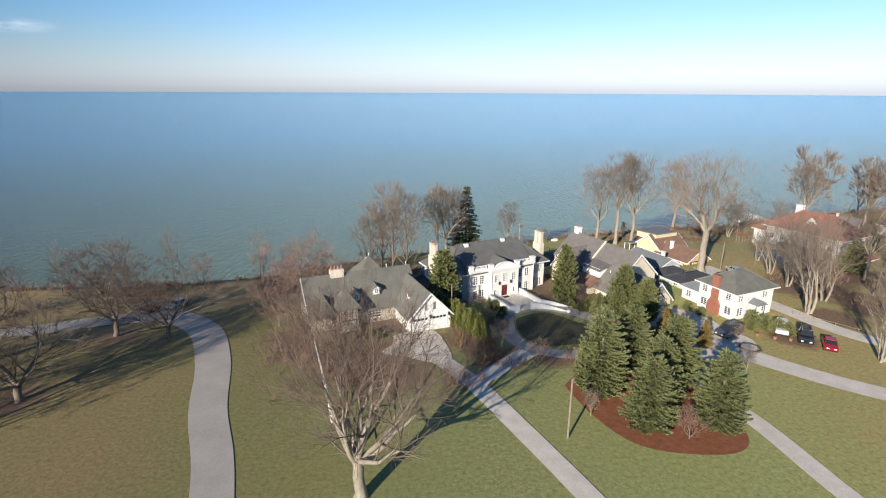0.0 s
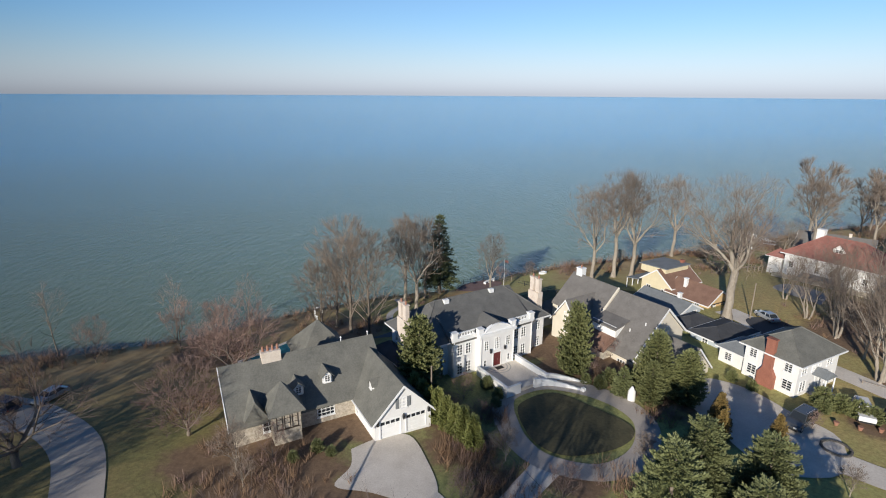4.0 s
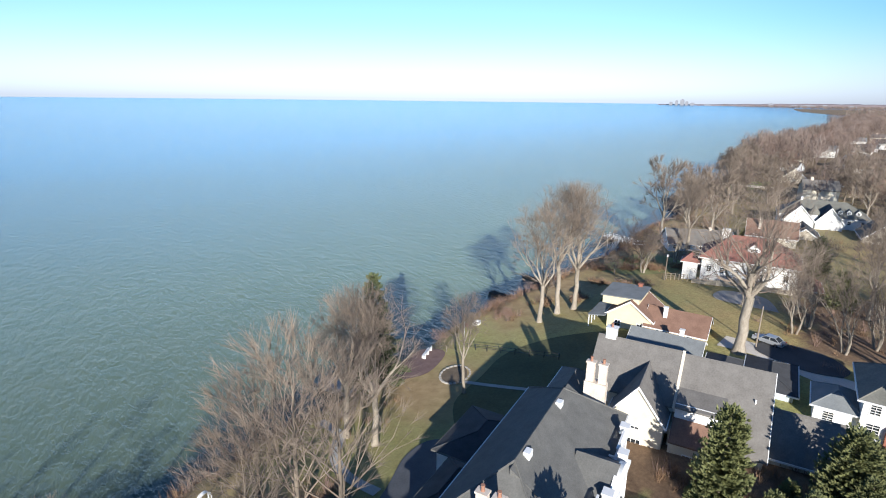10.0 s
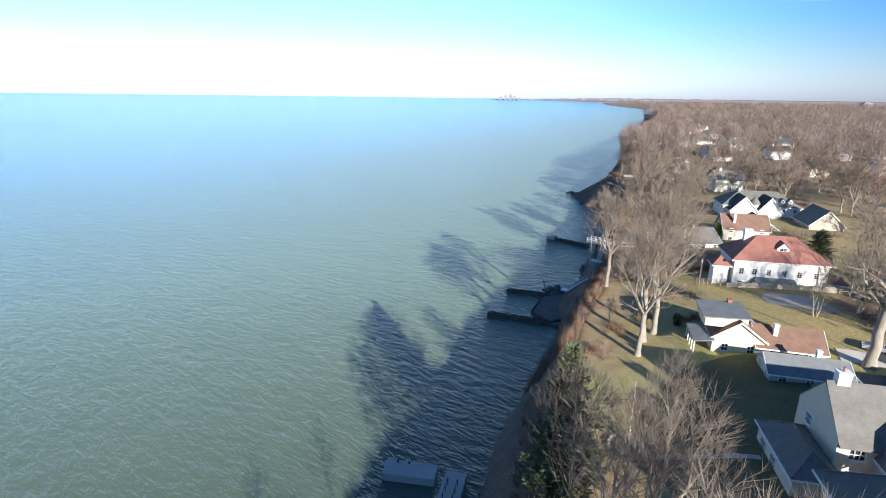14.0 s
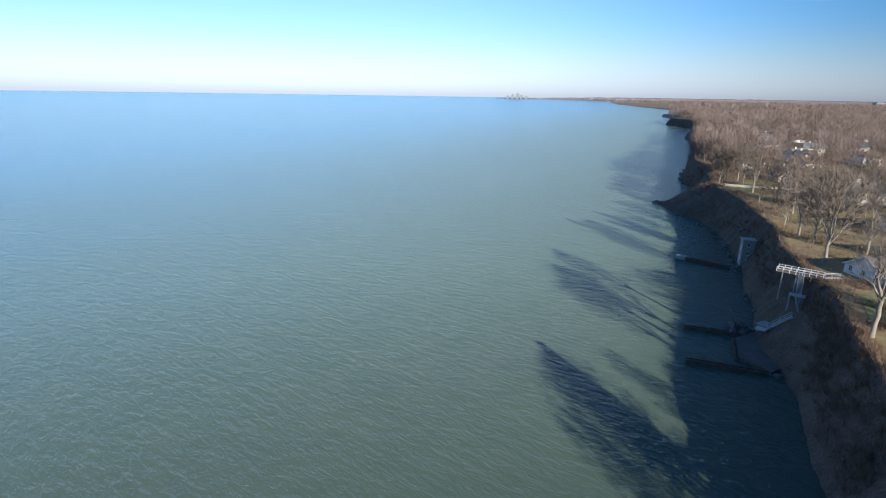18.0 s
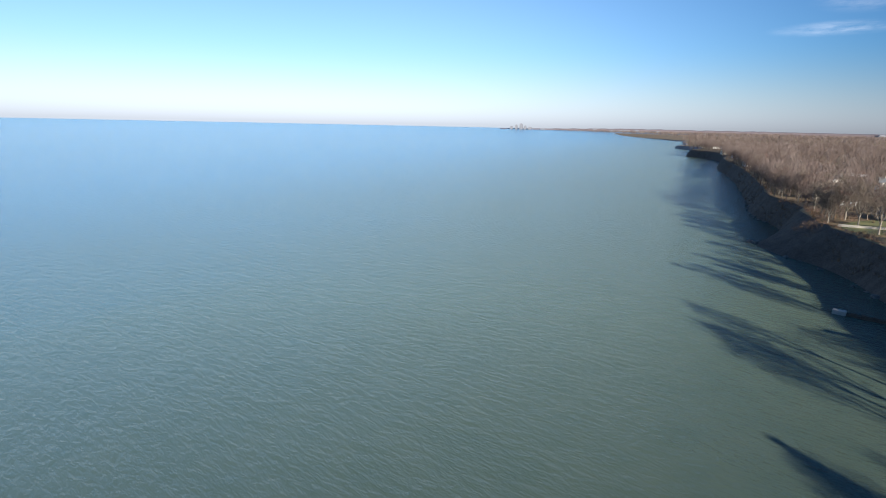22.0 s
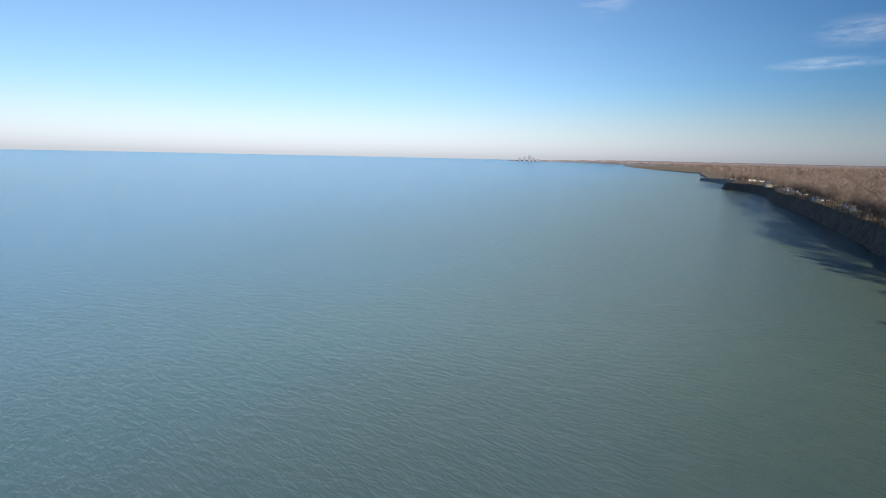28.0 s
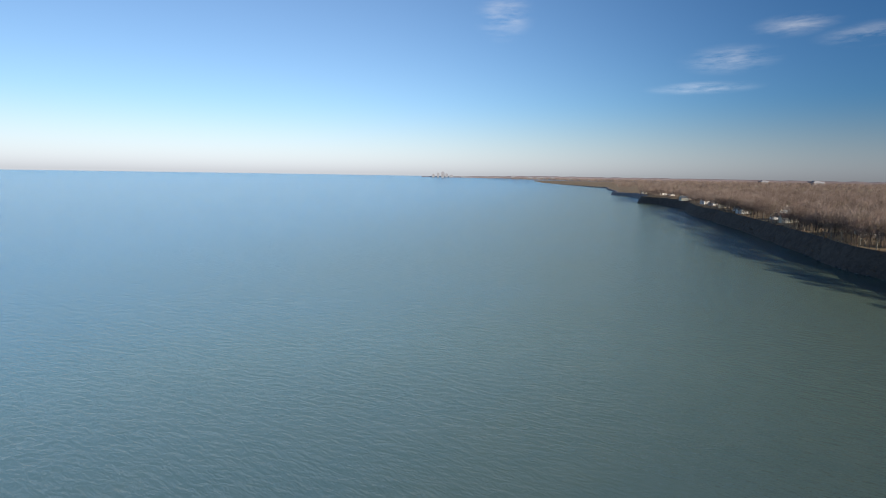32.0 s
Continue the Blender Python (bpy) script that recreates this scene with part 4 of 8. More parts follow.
# ---- houses ----
def white_house():
    h = thing("white_house", 12.2, 98.6, -1.0, 28.0, "white painted brick house with grey hipped roof and raised terrace", "house")
    z0, ze = -1.5, 6.7
    wdn = dict(bars=(2, 4))
    # projecting centre, flanking bays and the long body behind
    centre = [(-3.2, 0.0), (3.3, 0.0), (3.3, 1.2), (-3.2, 1.2)]
    wall_run(h, centre, z0, ze - 0.2, M_WHITE, [
        (0, 3.25, 2.3, 1.45, 2.25, "door", dict(mat=M_DOOR_RED)), (0, 1.2, 5.3, 0.85, 1.6, "window", wdn), (0, 3.25, 5.2, 1.0, 1.9, "window", dict(bars=(3, 5))), (0, 5.3, 5.3, 0.85, 1.6, "window", wdn),
        (0, 1.0, 2.7, 0.55, 1.1, "window", dict(bars=(1, 2))), (0, 5.5, 2.7, 0.55, 1.1, "window", dict(bars=(1, 2)))], closed=True)
    for a, b in ((-7.4, -3.2), (3.3, 7.8)):
        wall_run(h, [(a, 1.0), (b, 1.0), (b, 2.6), (a, 2.6)], z0, ze - 0.2, M_WHITE, [
            (0, 1.25, 5.2, 1.0, 1.75, "window", wdn), (0, 2.75, 5.2, 1.0, 1.75, "window", wdn), (0, 1.25, 2.1, 1.0, 1.9, "window", wdn), (0, 2.75, 2.1, 1.0, 1.9, "window", wdn)])
    wall_run(h, [(-11.6, 2.4), (11.6, 2.4), (11.6, 12.2), (-11.6, 12.2)], z0, ze - 0.9, M_WHITE, [
        (0, 1.4, 4.9, 0.95, 1.6, "window", wdn), (0, 3.0, 4.9, 0.95, 1.6, "window", wdn), (0, 1.4, 1.9, 0.95, 1.8, "window", wdn), (0, 3.0, 1.9, 0.95, 1.8, "window", wdn),
        (0, 20.4, 4.9, 0.95, 1.6, "window", wdn), (0, 22.0, 4.9, 0.95, 1.6, "window", wdn), (0, 20.4, 1.9, 0.95, 1.8, "window", wdn), (0, 22.0, 1.9, 0.95, 1.8, "window", wdn),
        (3, 1.6, 4.9, 1.0, 1.5, "window", wdn), (3, 3.4, 4.9, 1.0, 1.5, "window", wdn), (3, 8.0, 4.9, 1.0, 1.5, "window", wdn), (3, 3.0, 1.9, 1.0, 1.8, "window", wdn),
        (2, 4.0, 4.9, 1.0, 1.5, "window", wdn), (2, 8.0, 4.9, 1.0, 1.5, "window", wdn), (2, 12.0, 4.9, 1.0, 1.5, "window", wdn), (2, 16.0, 4.9, 1.0, 1.5, "window", wdn)])
    # main roof: a hip with a front slope carried forward to the parapet
    hip_roof(h, -11.8, 11.8, 2.2, 12.6, ze - 0.85, ze + 3.6, M_ROOF_GREY, 0.5, 0.22, M_TRIM)
    s = Shape()
    s.v = [(-7.6, 0.9, ze - 0.75), (8.0, 0.9, ze - 0.75), (8.0, 7.4, ze + 3.45), (-7.6, 7.4, ze + 3.45), (-7.6, 0.9, ze - 0.95), (8.0, 0.9, ze - 0.95), (8.0, 7.4, ze + 2.6), (-7.6, 7.4, ze + 2.6)]
    s.f = [(0, 1, 2, 3), (4, 7, 6, 5), (0, 4, 5, 1), (1, 5, 6, 2), (2, 6, 7, 3), (3, 7, 4, 0)]
    add("front_slope", s.mesh("front_slope", M_ROOF_GREY), None, h)
    s = Shape().prism([(-2.9, ze - 0.2), (3.0, ze - 0.2), (0.05, ze + 1.6)], 0.2, 4.0, "y")
    add("cross_gable", s.mesh("cross_gable", M_ROOF_GREY), None, h)
    # cornice, parapet piers, balustrade and segmental pediment
    for a, b, y in ((-7.6, -3.2, 0.85), (-3.4, 3.5, -0.18), (3.3, 8.0, 0.85)):
        add("cornice", Shape().box(a, b, y - 0.12, y + 0.35, ze - 0.35, ze - 0.05).box(a, b, y, y + 0.3, ze - 0.6, ze - 0.35).mesh("cornice", M_TRIM), None, h)
    for x, y in ((-7.1, 1.1), (-3.0, 0.35), (3.1, 0.35), (7.5, 1.1)):
        add("parapet_pier", Shape().box(x - 0.45, x + 0.45, y - 0.35, y + 0.45, ze - 0.05, ze + 0.75).box(x - 0.53, x + 0.53, y - 0.43, y + 0.53, ze + 0.75, ze + 0.9).mesh("parapet_pier", M_TRIM, 0.02), None, h)
    for a, b in ((-6.6, -3.5), (3.6, 7.0)):
        add("balustrade_rail", Shape().box(a, b, 0.98, 1.18, ze + 0.55, ze + 0.68).box(a, b, 0.98, 1.18, ze - 0.05, ze + 0.06).mesh("balustrade_rail", M_TRIM), None, h)
        n = 11
        for i in range(n):
            x = a + (b - a) * (i + 0.5) / n
            add("baluster", Shape().tube((x, 1.08, ze + 0.06), (x, 1.08, ze + 0.55), 0.07, 0.05, 6).mesh("baluster", M_TRIM), None, h)
    arc = [(-2.5 + 5.1 * i / 12, ze + 0.05 + 1.0 * math.sin(math.pi * i / 12) ** 0.8) for i in range(13)]
    add("pediment", Shape().prism([(-2.5, ze - 0.05)] + arc + [(2.6, ze - 0.05)], 0.0, 0.35, "y").mesh("pediment", M_TRIM), None, h)
    rim = Shape()
    for (xa, za), (xb, zb) in zip(arc, arc[1:]):
        rim.prism([(xa, za), (xb, zb), (xb, zb + 0.12), (xa, za + 0.12)], -0.12, 0.42, "y")
    add("pediment_rim", rim.mesh("pediment_rim", M_TRIM), None, h)
    for x in (-7.25, -3.05, 3.15, 7.65):
        add("downpipe", Shape().tube((x, 0.9 if abs(x) > 5 else -0.08, z0), (x, 0.9 if abs(x) > 5 else -0.08, ze - 0.6), 0.06).mesh("downpipe", M_TRIM), None, h)
    for x in (-1.3, 1.4):
        lamp = add("wall_lantern", Shape().box(x - 0.12, x + 0.12, -0.28, -0.06, 3.3, 3.75).prism([(x - 0.16, 3.75), (x + 0.16, 3.75), (x, 3.98)], -0.3, -0.04, "y").mesh("wall_lantern", M_IRON), None, h)
    chimney(h, -12.2, 7.0, z0, ze + 4.4, 1.1, 2.4, M_CHIMNEY, 2, True)
    chimney(h, 12.2, 5.4, z0, ze + 4.4, 1.1, 2.4, M_CHIMNEY, 2, True)
    for x, y in ((-4.9, 6.9), (3.9, 7.0)):
        add("roof_vent", Shape().box(x - 0.45, x + 0.45, y - 0.3, y + 0.3, ze + 2.9, ze + 3.65).mesh("roof_vent", M_TRIM, 0.03), None, h)
    # low wings behind
    for x0, x1, y0, y1, zz in ((-9.0, -1.0, 12.4, 16.5, 3.0), (0.5, 9.5, 12.4, 19.0, 2.6), (-14.5, -11.6, 5.0, 12.0, 2.6)):
        wall_run(h, [(x0, y0), (x1, y0), (x1, y1), (x0, y1)], z0, zz, M_WHITE, [(2, 1.5, 2.0, 1.1, 1.4, "window", wdn), (2, 3.4 if x1 - x0 > 4 else 1.51, 2.0, 1.1, 1.4, "window", wdn)] if x1 - x0 > 4 else [])
        hip_roof(h, x0, x1, y0, y1, zz, zz + 1.3, M_ROOF_DARK, 0.35, 0.18, M_ROOF_GREY, "wing_roof", "x" if x1 - x0 > y1 - y0 else "y")
    # entrance terrace with solid parapets and a curved stair
    add("terrace", Shape().box(-3.4, 3.6, -7.0, -0.02, -1.5, 0.72).mesh("terrace", M_PAVE), None, h, "pale paved entrance terrace")
    for x0, x1, y0, y1 in ((-3.75, -3.4, -7.2, -0.02), (3.6, 3.95, -7.2, -0.02), (-3.4, -1.2, -7.2, -6.95)):
        add("parapet", Shape().box(x0, x1, y0, y1, -1.5, 1.55).box(x0 - 0.06, x1 + 0.06, y0 - 0.06, y1 + 0.06, 1.55, 1.68).mesh("parapet", M_TRIM), None, h)
    flank = (lambda t: (3.75 + 4.2 * t, -7.2 - 3.4 * t * t), lambda t: (1.2 + 5.0 * t, -7.3 - 4.6 * t * t))
    for i in range(7):
        (xa, ya), (xb, yb), (xc, yc), (xd, yd) = flank[0](i / 7), flank[0]((i + 1) / 7), flank[1]((i + 1) / 7), flank[1](i / 7)
        add("stair_step", Shape().prism([(xa, ya), (xd, yd), (xc, yc), (xb, yb)], -1.6, 0.72 - 0.17 * (i + 1), "z").mesh("stair_step", M_PAVE), None, h)
    for f in flank:
        for i in range(10):
            t0, t1 = i / 10, (i + 1) / 10
            (xa, ya), (xb, yb) = f(t0), f(t1)
            add("stair_wall", Shape().prism([(xa, ya - 0.05), (xb, yb - 0.05), (xb + 0.1, yb + 0.35), (xa + 0.1, ya + 0.35)], -1.6, 1.62 - 0.95 * t0, "z").mesh("stair_wall", M_TRIM), None, h)
        (xa, ya) = f(1.0)
        add("newel", Shape().box(xa - 0.2, xa + 0.35, ya - 0.3, ya + 0.25, -1.6, 1.0).mesh("newel", M_TRIM, 0.03), None, h)
    add("doormat", Shape().box(-0.6, 0.7, -1.1, -0.3, 0.722, 0.75).mesh("doormat", M_RUBBER), None, h)
    rings = Shape()
    for r in (1.4, 1.9):
        for i in range(14):
            a, b = math.pi * i / 14, math.pi * (i + 1) / 14
            rings.prism([(0.1 + r * math.cos(a), -0.2 - r * math.sin(a)), (0.1 + r * math.cos(b), -0.2 - r * math.sin(b)), (0.1 + (r + 0.16) * math.cos(b), -0.2 - (r + 0.16) * math.sin(b)), (0.1 + (r + 0.16) * math.cos(a), -0.2 - (r + 0.16) * math.sin(a))], 0.715, 0.735, "z")
    add("inlay", rings.mesh("inlay", M_CONCRETE), None, h)
    return h


def tudor_house():
    h = thing("tudor_house", 34.5, 108.0, -1.2, 28.0, "cream stucco house under a steep taupe shingle roof with long ridge", "house")
    zr = 9.7
    w4 = dict(bars=(4, 3), frame_mat=M_TRIM)
    w3 = dict(bars=(3, 2))
    # back body
    wall_run(h, [(-5.0, 0.0), (4.6, 0.0), (4.6, 10.2), (-5.0, 10.2)], -1.2, 5.2, M_CREAM, [
        (3, 2.0, 1.6, 1.6, 1.5, "window", w3), (3, 5.2, 1.6, 1.6, 1.5, "window", w3), (3, 2.0, 4.4, 1.6, 1.3, "window", w3), (3, 8.2, 4.4, 1.6, 1.3, "window", w3), (2, 3.0, 4.2, 1.4, 1.4, "window", w3)])
    gable_roof(h, -5.0, 4.6, 0.0, 10.2, 5.2, zr, "y", M_ROOF_TAUPE, 0.4, 0.0, 0.22, None)
    gable_wall(h, -5.0, 4.6, 9.95, 5.2, zr, "y", M_CREAM)
    rake = Shape().prism([(-5.5, 4.75), (-0.2, zr + 0.12), (-0.2, zr - 0.3), (-5.5, 4.3)], -0.35, -0.02, "y")
    add("verge_parapet", rake.mesh("verge_parapet", M_CREAM), None, h, "cream raised roof verge")
    # front body with a low sweeping eave
    wall_run(h, [(-7.2, -9.6), (4.6, -9.6), (4.6, -0.02), (-7.2, -0.02)], -1.2, 3.0, M_CREAM, [
        (3, 4.3, 1.2, 1.5, 1.6, "window", w3), (3, 7.4, 1.2, 1.5, 1.6, "window", w3), (1, 3.0, 1.3, 1.2, 1.4, "window", w3)])
    zf = zr - 0.25
    s = Shape().prism([(-7.7, 2.55), (-0.2, zf), (5.1, 4.6), (5.1, 4.35), (-0.2, zf - 0.25), (-7.7, 2.3)], -9.9, -0.36, "y")
    add("roof", s.mesh("roof", M_ROOF_TAUPE), None, h)
    add("ridge_cap", Shape().prism([(-0.4, zf - 0.1), (-0.2, zf + 0.06), (0.0, zf - 0.1)], -9.9, -0.36, "y").mesh("ridge_cap", M_ROOF_TAUPE), None, h)
    s = Shape().prism([(-7.2, 2.7), (4.6, 2.7), (4.6, 4.7), (-0.2, zf - 0.3)], -9.6, -9.35, "y")
    add("gable_wall", s.mesh("gable_wall", M_CREAM), None, h)
    window(h, 0.4, -9.6, 5.0, 0, 0.9, 1.3, (2, 3))
    for sgn in (0, 1):
        a = [(-7.7, 2.6), (-0.2, zf + 0.06), (-0.2, zf - 0.35), (-7.7, 2.2)] if not sgn else [(5.1, 4.65), (-0.2, zf + 0.06), (-0.2, zf - 0.35), (5.1, 4.25)]
        add("bargeboard", Shape().prism(a, -9.97, -9.9, "y").mesh("bargeboard", M_TRIM), None, h)
    # wall dormer with its little lean-to roof
    add("wall_dormer", Shape().box(-6.3, -3.6, -5.2, -0.4, 3.0, 5.9).mesh("wall_dormer", M_TRIM), None, h)
    for y in (-4.4, -3.0, -1.6):
        window(h, -6.3, y, 4.4, 270, 1.05, 1.15, (2, 3), None, None, False)
    s = Shape().prism([(-6.8, 5.75), (-2.6, 6.7), (-2.6, 6.45), (-6.8, 5.5)], -5.5, -0.36, "y")
    add("dormer_roof", s.mesh("dormer_roof", M_ROOF_TAUPE), None, h)
    s = Shape().prism([(-8.9, 2.4), (-6.2, 4.2), (-6.2, 4.0), (-8.9, 2.2)], -5.3, -0.3, "y")
    add("lean_to_roof", s.mesh("lean_to_roof", M_ROOF_BROWN), None, h, "dark brown lean-to porch roof")
    wall_run(h, [(-8.6, -5.2), (-7.22, -5.2), (-7.22, -0.3), (-8.6, -0.3)], -1.2, 2.3, M_CREAM, [(3, 2.4, 1.0, 1.7, 1.3, "window", w4)])
    # cross wing towards the white house
    wall_run(h, [(-8.6, 0.4), (-5.02, 0.4), (-5.02, 6.4), (-8.6, 6.4)], -1.2, 4.2, M_CREAM, [(3, 3.0, 1.0, 1.6, 1.5, "window", w3), (3, 3.0, 3.7, 1.0, 0.45, "window", dict(bars=(2, 1)))])
    gable_roof(h, 0.4, 6.4, -8.6, -1.0, 4.2, 8.2, "x", M_ROOF_TAUPE, 0.3, 0.35, 0.2, M_TRIM, "cross_roof")
    gable_wall(h, 0.4, 6.4, -8.6, 4.2, 8.2, "x", M_CREAM)
    window(h, -8.6, 3.4, 4.6, 270, 0.8, 1.4, (2, 3))
    # lower wing to the front
    wall_run(h, [(-5.4, -16.4), (1.4, -16.4), (1.4, -9.62), (-5.4, -9.62)], -1.2, 2.5, M_CREAM, [(0, 3.4, 1.1, 1.2, 1.3, "window", w3), (3, 3.4, 1.0, 1.3, 1.3, "window", w3)])
    gable_roof(h, -5.4, 1.4, -16.4, -9.7, 2.5, 6.1, "y", M_ROOF_TAUPE, 0.4, 0.35, 0.22, M_TRIM, "wing_roof", 0.0)
    gable_wall(h, -5.4, 1.4, -16.4, 2.5, 6.1, "y", M_CREAM)
    for x0, z0, x1, z1 in ((-2.0, 2.7, -2.0, 5.6), (-3.7, 2.6, -2.0, 4.4), (-0.3, 2.6, -2.0, 4.4)):
        add("timber", Shape().prism([(x0 - 0.1, z0), (x0 + 0.1, z0), (x1 + 0.1, z1), (x1 - 0.1, z1)], -16.5, -16.41, "y").mesh("timber", M_DARKWOOD), None, h)
    chimney(h, 0.0, 8.6, 6.0, zr + 1.0, 1.1, 1.3, M_TRIM, 1)
    for x, y in ((-4.6, -6.5), (-3.2, -8.2)):
        z = zf - (-0.2 - x) * (zf - 2.55) / 7.5
        add("roof_vent", Shape().tube((x, y, z - 0.1), (x, y, z + 0.45), 0.09).mesh("roof_vent", M_TRIM), None, h)
    # garden front towards the lake
    wall_run(h, [(-8.0, 10.22), (2.0, 10.22), (2.0, 15.0), (-8.0, 15.0)], -1.2, 2.2, M_CREAM, [(2, 2.0, 0.8, 1.5, 1.5, "window", w3), (2, 5.0, 0.8, 1.5, 1.5, "window", w3)])
    hip_roof(h, -8.0, 2.0, 10.22, 15.0, 2.2, 3.9, M_ROOF_TAUPE, 0.35, 0.18, M_TRIM, "garden_roof")
    return h


def foursquare_house():
    h = thing("foursquare_house", 51.1, 86.0, 0.0, 23.5, "white two-storey foursquare house with grey hipped roof and brick chimney", "house")
    win = dict(bars=(2, 4))
    wall_run(h, [(0.4, 0.4), (10.2, 0.4), (10.2, 8.0), (0.4, 8.0)], -0.6, 5.1, M_SIDING, [
        (0, 1.4, 3.9, 1.3, 1.35, "window", win), (0, 3.6, 3.9, 0.8, 1.2, "window", win), (0, 5.0, 3.9, 0.8, 1.2, "window", win), (0, 7.6, 3.9, 1.4, 1.35, "window", win),
        (0, 1.6, 1.2, 1.5, 1.6, "window", win), (0, 5.0, 0.6, 1.0, 2.1, "door", dict(mat=M_TRIM)), (0, 8.0, 1.2, 1.5, 1.6, "window", win),
        (3, 1.2, 3.9, 1.1, 1.35, "window", win), (3, 6.2, 3.9, 1.1, 1.35, "window", win), (3, 1.3, 1.3, 1.4, 1.5, "window", win), (3, 6.4, 1.3, 1.4, 1.5, "window", win)])
    hip_roof(h, 0.4, 10.2, 0.4, 8.0, 5.1, 7.9, M_ROOF_SLATE, 0.6, 0.2, M_TRIM)
    # exterior stepped chimney on the side
    c = Shape().prism([(3.1, -0.6), (5.5, -0.6), (5.5, 1.9), (4.9, 2.9), (4.9, 7.2), (3.7, 7.2), (3.7, 2.9), (3.1, 1.9)], -0.25, 0.36, "x")
    c.box(-0.35, 0.46, 3.6, 5.0, 7.2, 7.4)
    add("chimney", c.mesh("chimney", M_BRICK), None, h, "red brick stepped chimney")
    # one-storey wing
    wall_run(h, [(1.2, 8.02), (7.0, 8.02), (7.0, 12.4), (1.2, 12.4)], -0.6, 2.5, M_SIDING, [(3, 1.5, 1.2, 1.2, 1.3, "window", win)])
    hip_roof(h, 1.2, 7.0, 8.02, 12.4, 2.5, 4.0, M_ROOF_BLUE, 0.4, 0.18, M_TRIM, "wing_roof")
    # gabled porch hood
    s = Shape().prism([(3.6, 2.9), (6.2, 2.9), (4.9, 3.75)], -1.7, 0.3, "y")
    add("porch_roof", s.mesh("porch_roof", M_ROOF_BLUE), None, h)
    for x in (3.8, 6.0):
        add("porch_post", Shape().tube((x, -1.5, -0.5), (x, -1.5, 2.9), 0.1).mesh("porch_post", M_TRIM), None, h)
    add("porch_step", Shape().box(3.4, 6.4, -2.0, 0.3, -0.6, 0.1).mesh("porch_step", M_CONCRETE), None, h)
    return h


def stone_house():
    h = thing("stone_house", -15.3, 89.9, 0.0, 24.5, "storybook stone house with weathered slate roof, dormers and two-car garage wing", "house")
    zr = 7.8
    w2 = dict(bars=(2, 2))
    wall_run(h, [(-9.6, -5.3), (9.4, -5.3), (9.4, 5.3), (-9.6, 5.3)], -0.6, 2.9, M_STONE, [
        (0, 11.0, 1.3, 2.2, 1.5, "window", dict(bars=(4, 3))), (0, 4.0, 1.3, 1.4, 1.4, "window", w2), (3, 4.0, 1.2, 1.4, 1.5, "window", w2), (1, 5.0, 1.2, 1.4, 1.5, "window", w2), (2, 5.0, 1.0, 1.6, 1.6, "window", w2)])
    gable_roof(h, -5.3, 5.3, -9.6, 9.4, 2.9, zr, "x", M_ROOF_SLATE, 0.5, 0.5, 0.24, None)
    for x in (-9.6, 9.15):
        gable_wall(h, -5.3, 5.3, x, 2.9, zr, "x", M_STONE)
    add("verge", Shape().prism([(-5.9, 2.5), (0, zr + 0.06), (0, zr - 0.3), (-5.9, 2.2)], -10.2, -10.1, "x").mesh("verge", M_TRIM), None, h)
    # garage wing, gable to the drive
    gx0, gx1, gy = 5.2, 12.7, -12.2
    wall_run(h, [(gx0, gy), (gx1, gy), (gx1, -4.0), (gx0, -4.0)], -0.6, 2.7, M_WHITE, [
        (0, 2.05, 0.6, 2.6, 2.25, "garage"), (0, 5.45, 0.6, 2.6, 2.25, "garage"), (3, 2.2, 1.2, 1.0, 1.3, "window", w2), (3, 5.0, 0.6, 0.95, 2.1, "door")])
    gable_roof(h, gx0, gx1, gy, 0.5, 2.7, 6.6, "y", M_ROOF_SLATE, 0.45, 0.35, 0.22, M_TRIM, "garage_roof", 0.0)
    gable_wall(h, gx0, gx1, gy, 2.7, 6.6, "y", M_WHITE)
    window(h, (gx0 + gx1) / 2, gy, 3.5, 0, 0.95, 1.35, (2, 3), M_ROOF_BLUE)
    for x in (gx0 + 0.35, (gx0 + gx1) / 2, gx1 - 0.35):
        add("carriage_lamp", Shape().box(x - 0.12, x + 0.12, gy - 0.3, gy - 0.02, 2.0, 2.45).prism([(x - 0.15, 2.45), (x + 0.15, 2.45), (x, 2.7)], gy - 0.32, gy - 0.02, "y").mesh("carriage_lamp", M_IRON), None, h)
    # dormers on the front slope
    for x, z, w in ((-1.6, 4.0, 1.25), (2.2, 4.4, 1.25)):
        dormer(h, x, -5.3 + (z - 2.9) / (zr - 2.9) * 5.3 - 0.2, z, 0, w, 1.1, 1.3, M_TRIM, M_ROOF_SLATE)
    dormer(h, gx0 + 1.55, -7.6, 4.1, 270, 1.0, 0.9, 1.2, M_TRIM, M_ROOF_SLATE)
    # half-timbered stair bay
    add("bay", Shape().box(-5.4, -2.2, -7.4, -5.2, -0.6, 4.2).mesh("bay", M_STONE), None, h)
    for x in (-4.7, -3.8, -2.9):
        window(h, x, -7.4, 1.9, 0, 0.7, 2.0, (1, 3), None, M_DARKWOOD)
    s = Shape()
    apex = (-3.8, -5.2, 7.0)
    ring = [(-5.9, -7.9, 4.1), (-1.7, -7.9, 4.1), (-1.7, -3.4, 4.1), (-5.9, -3.4, 4.1)]
    s.v = [apex] + ring + [(x, y, z - 0.2) for x, y, z in ring]
    s.f = [(0, 1, 2), (0, 2, 3), (0, 3, 4), (0, 4, 1), (1, 5, 6, 2), (2, 6, 7, 3), (3, 7, 8, 4), (4, 8, 5, 1), (5, 8, 7, 6)]
    add("bay_roof", s.mesh("bay_roof", M_ROOF_SLATE), None, h)
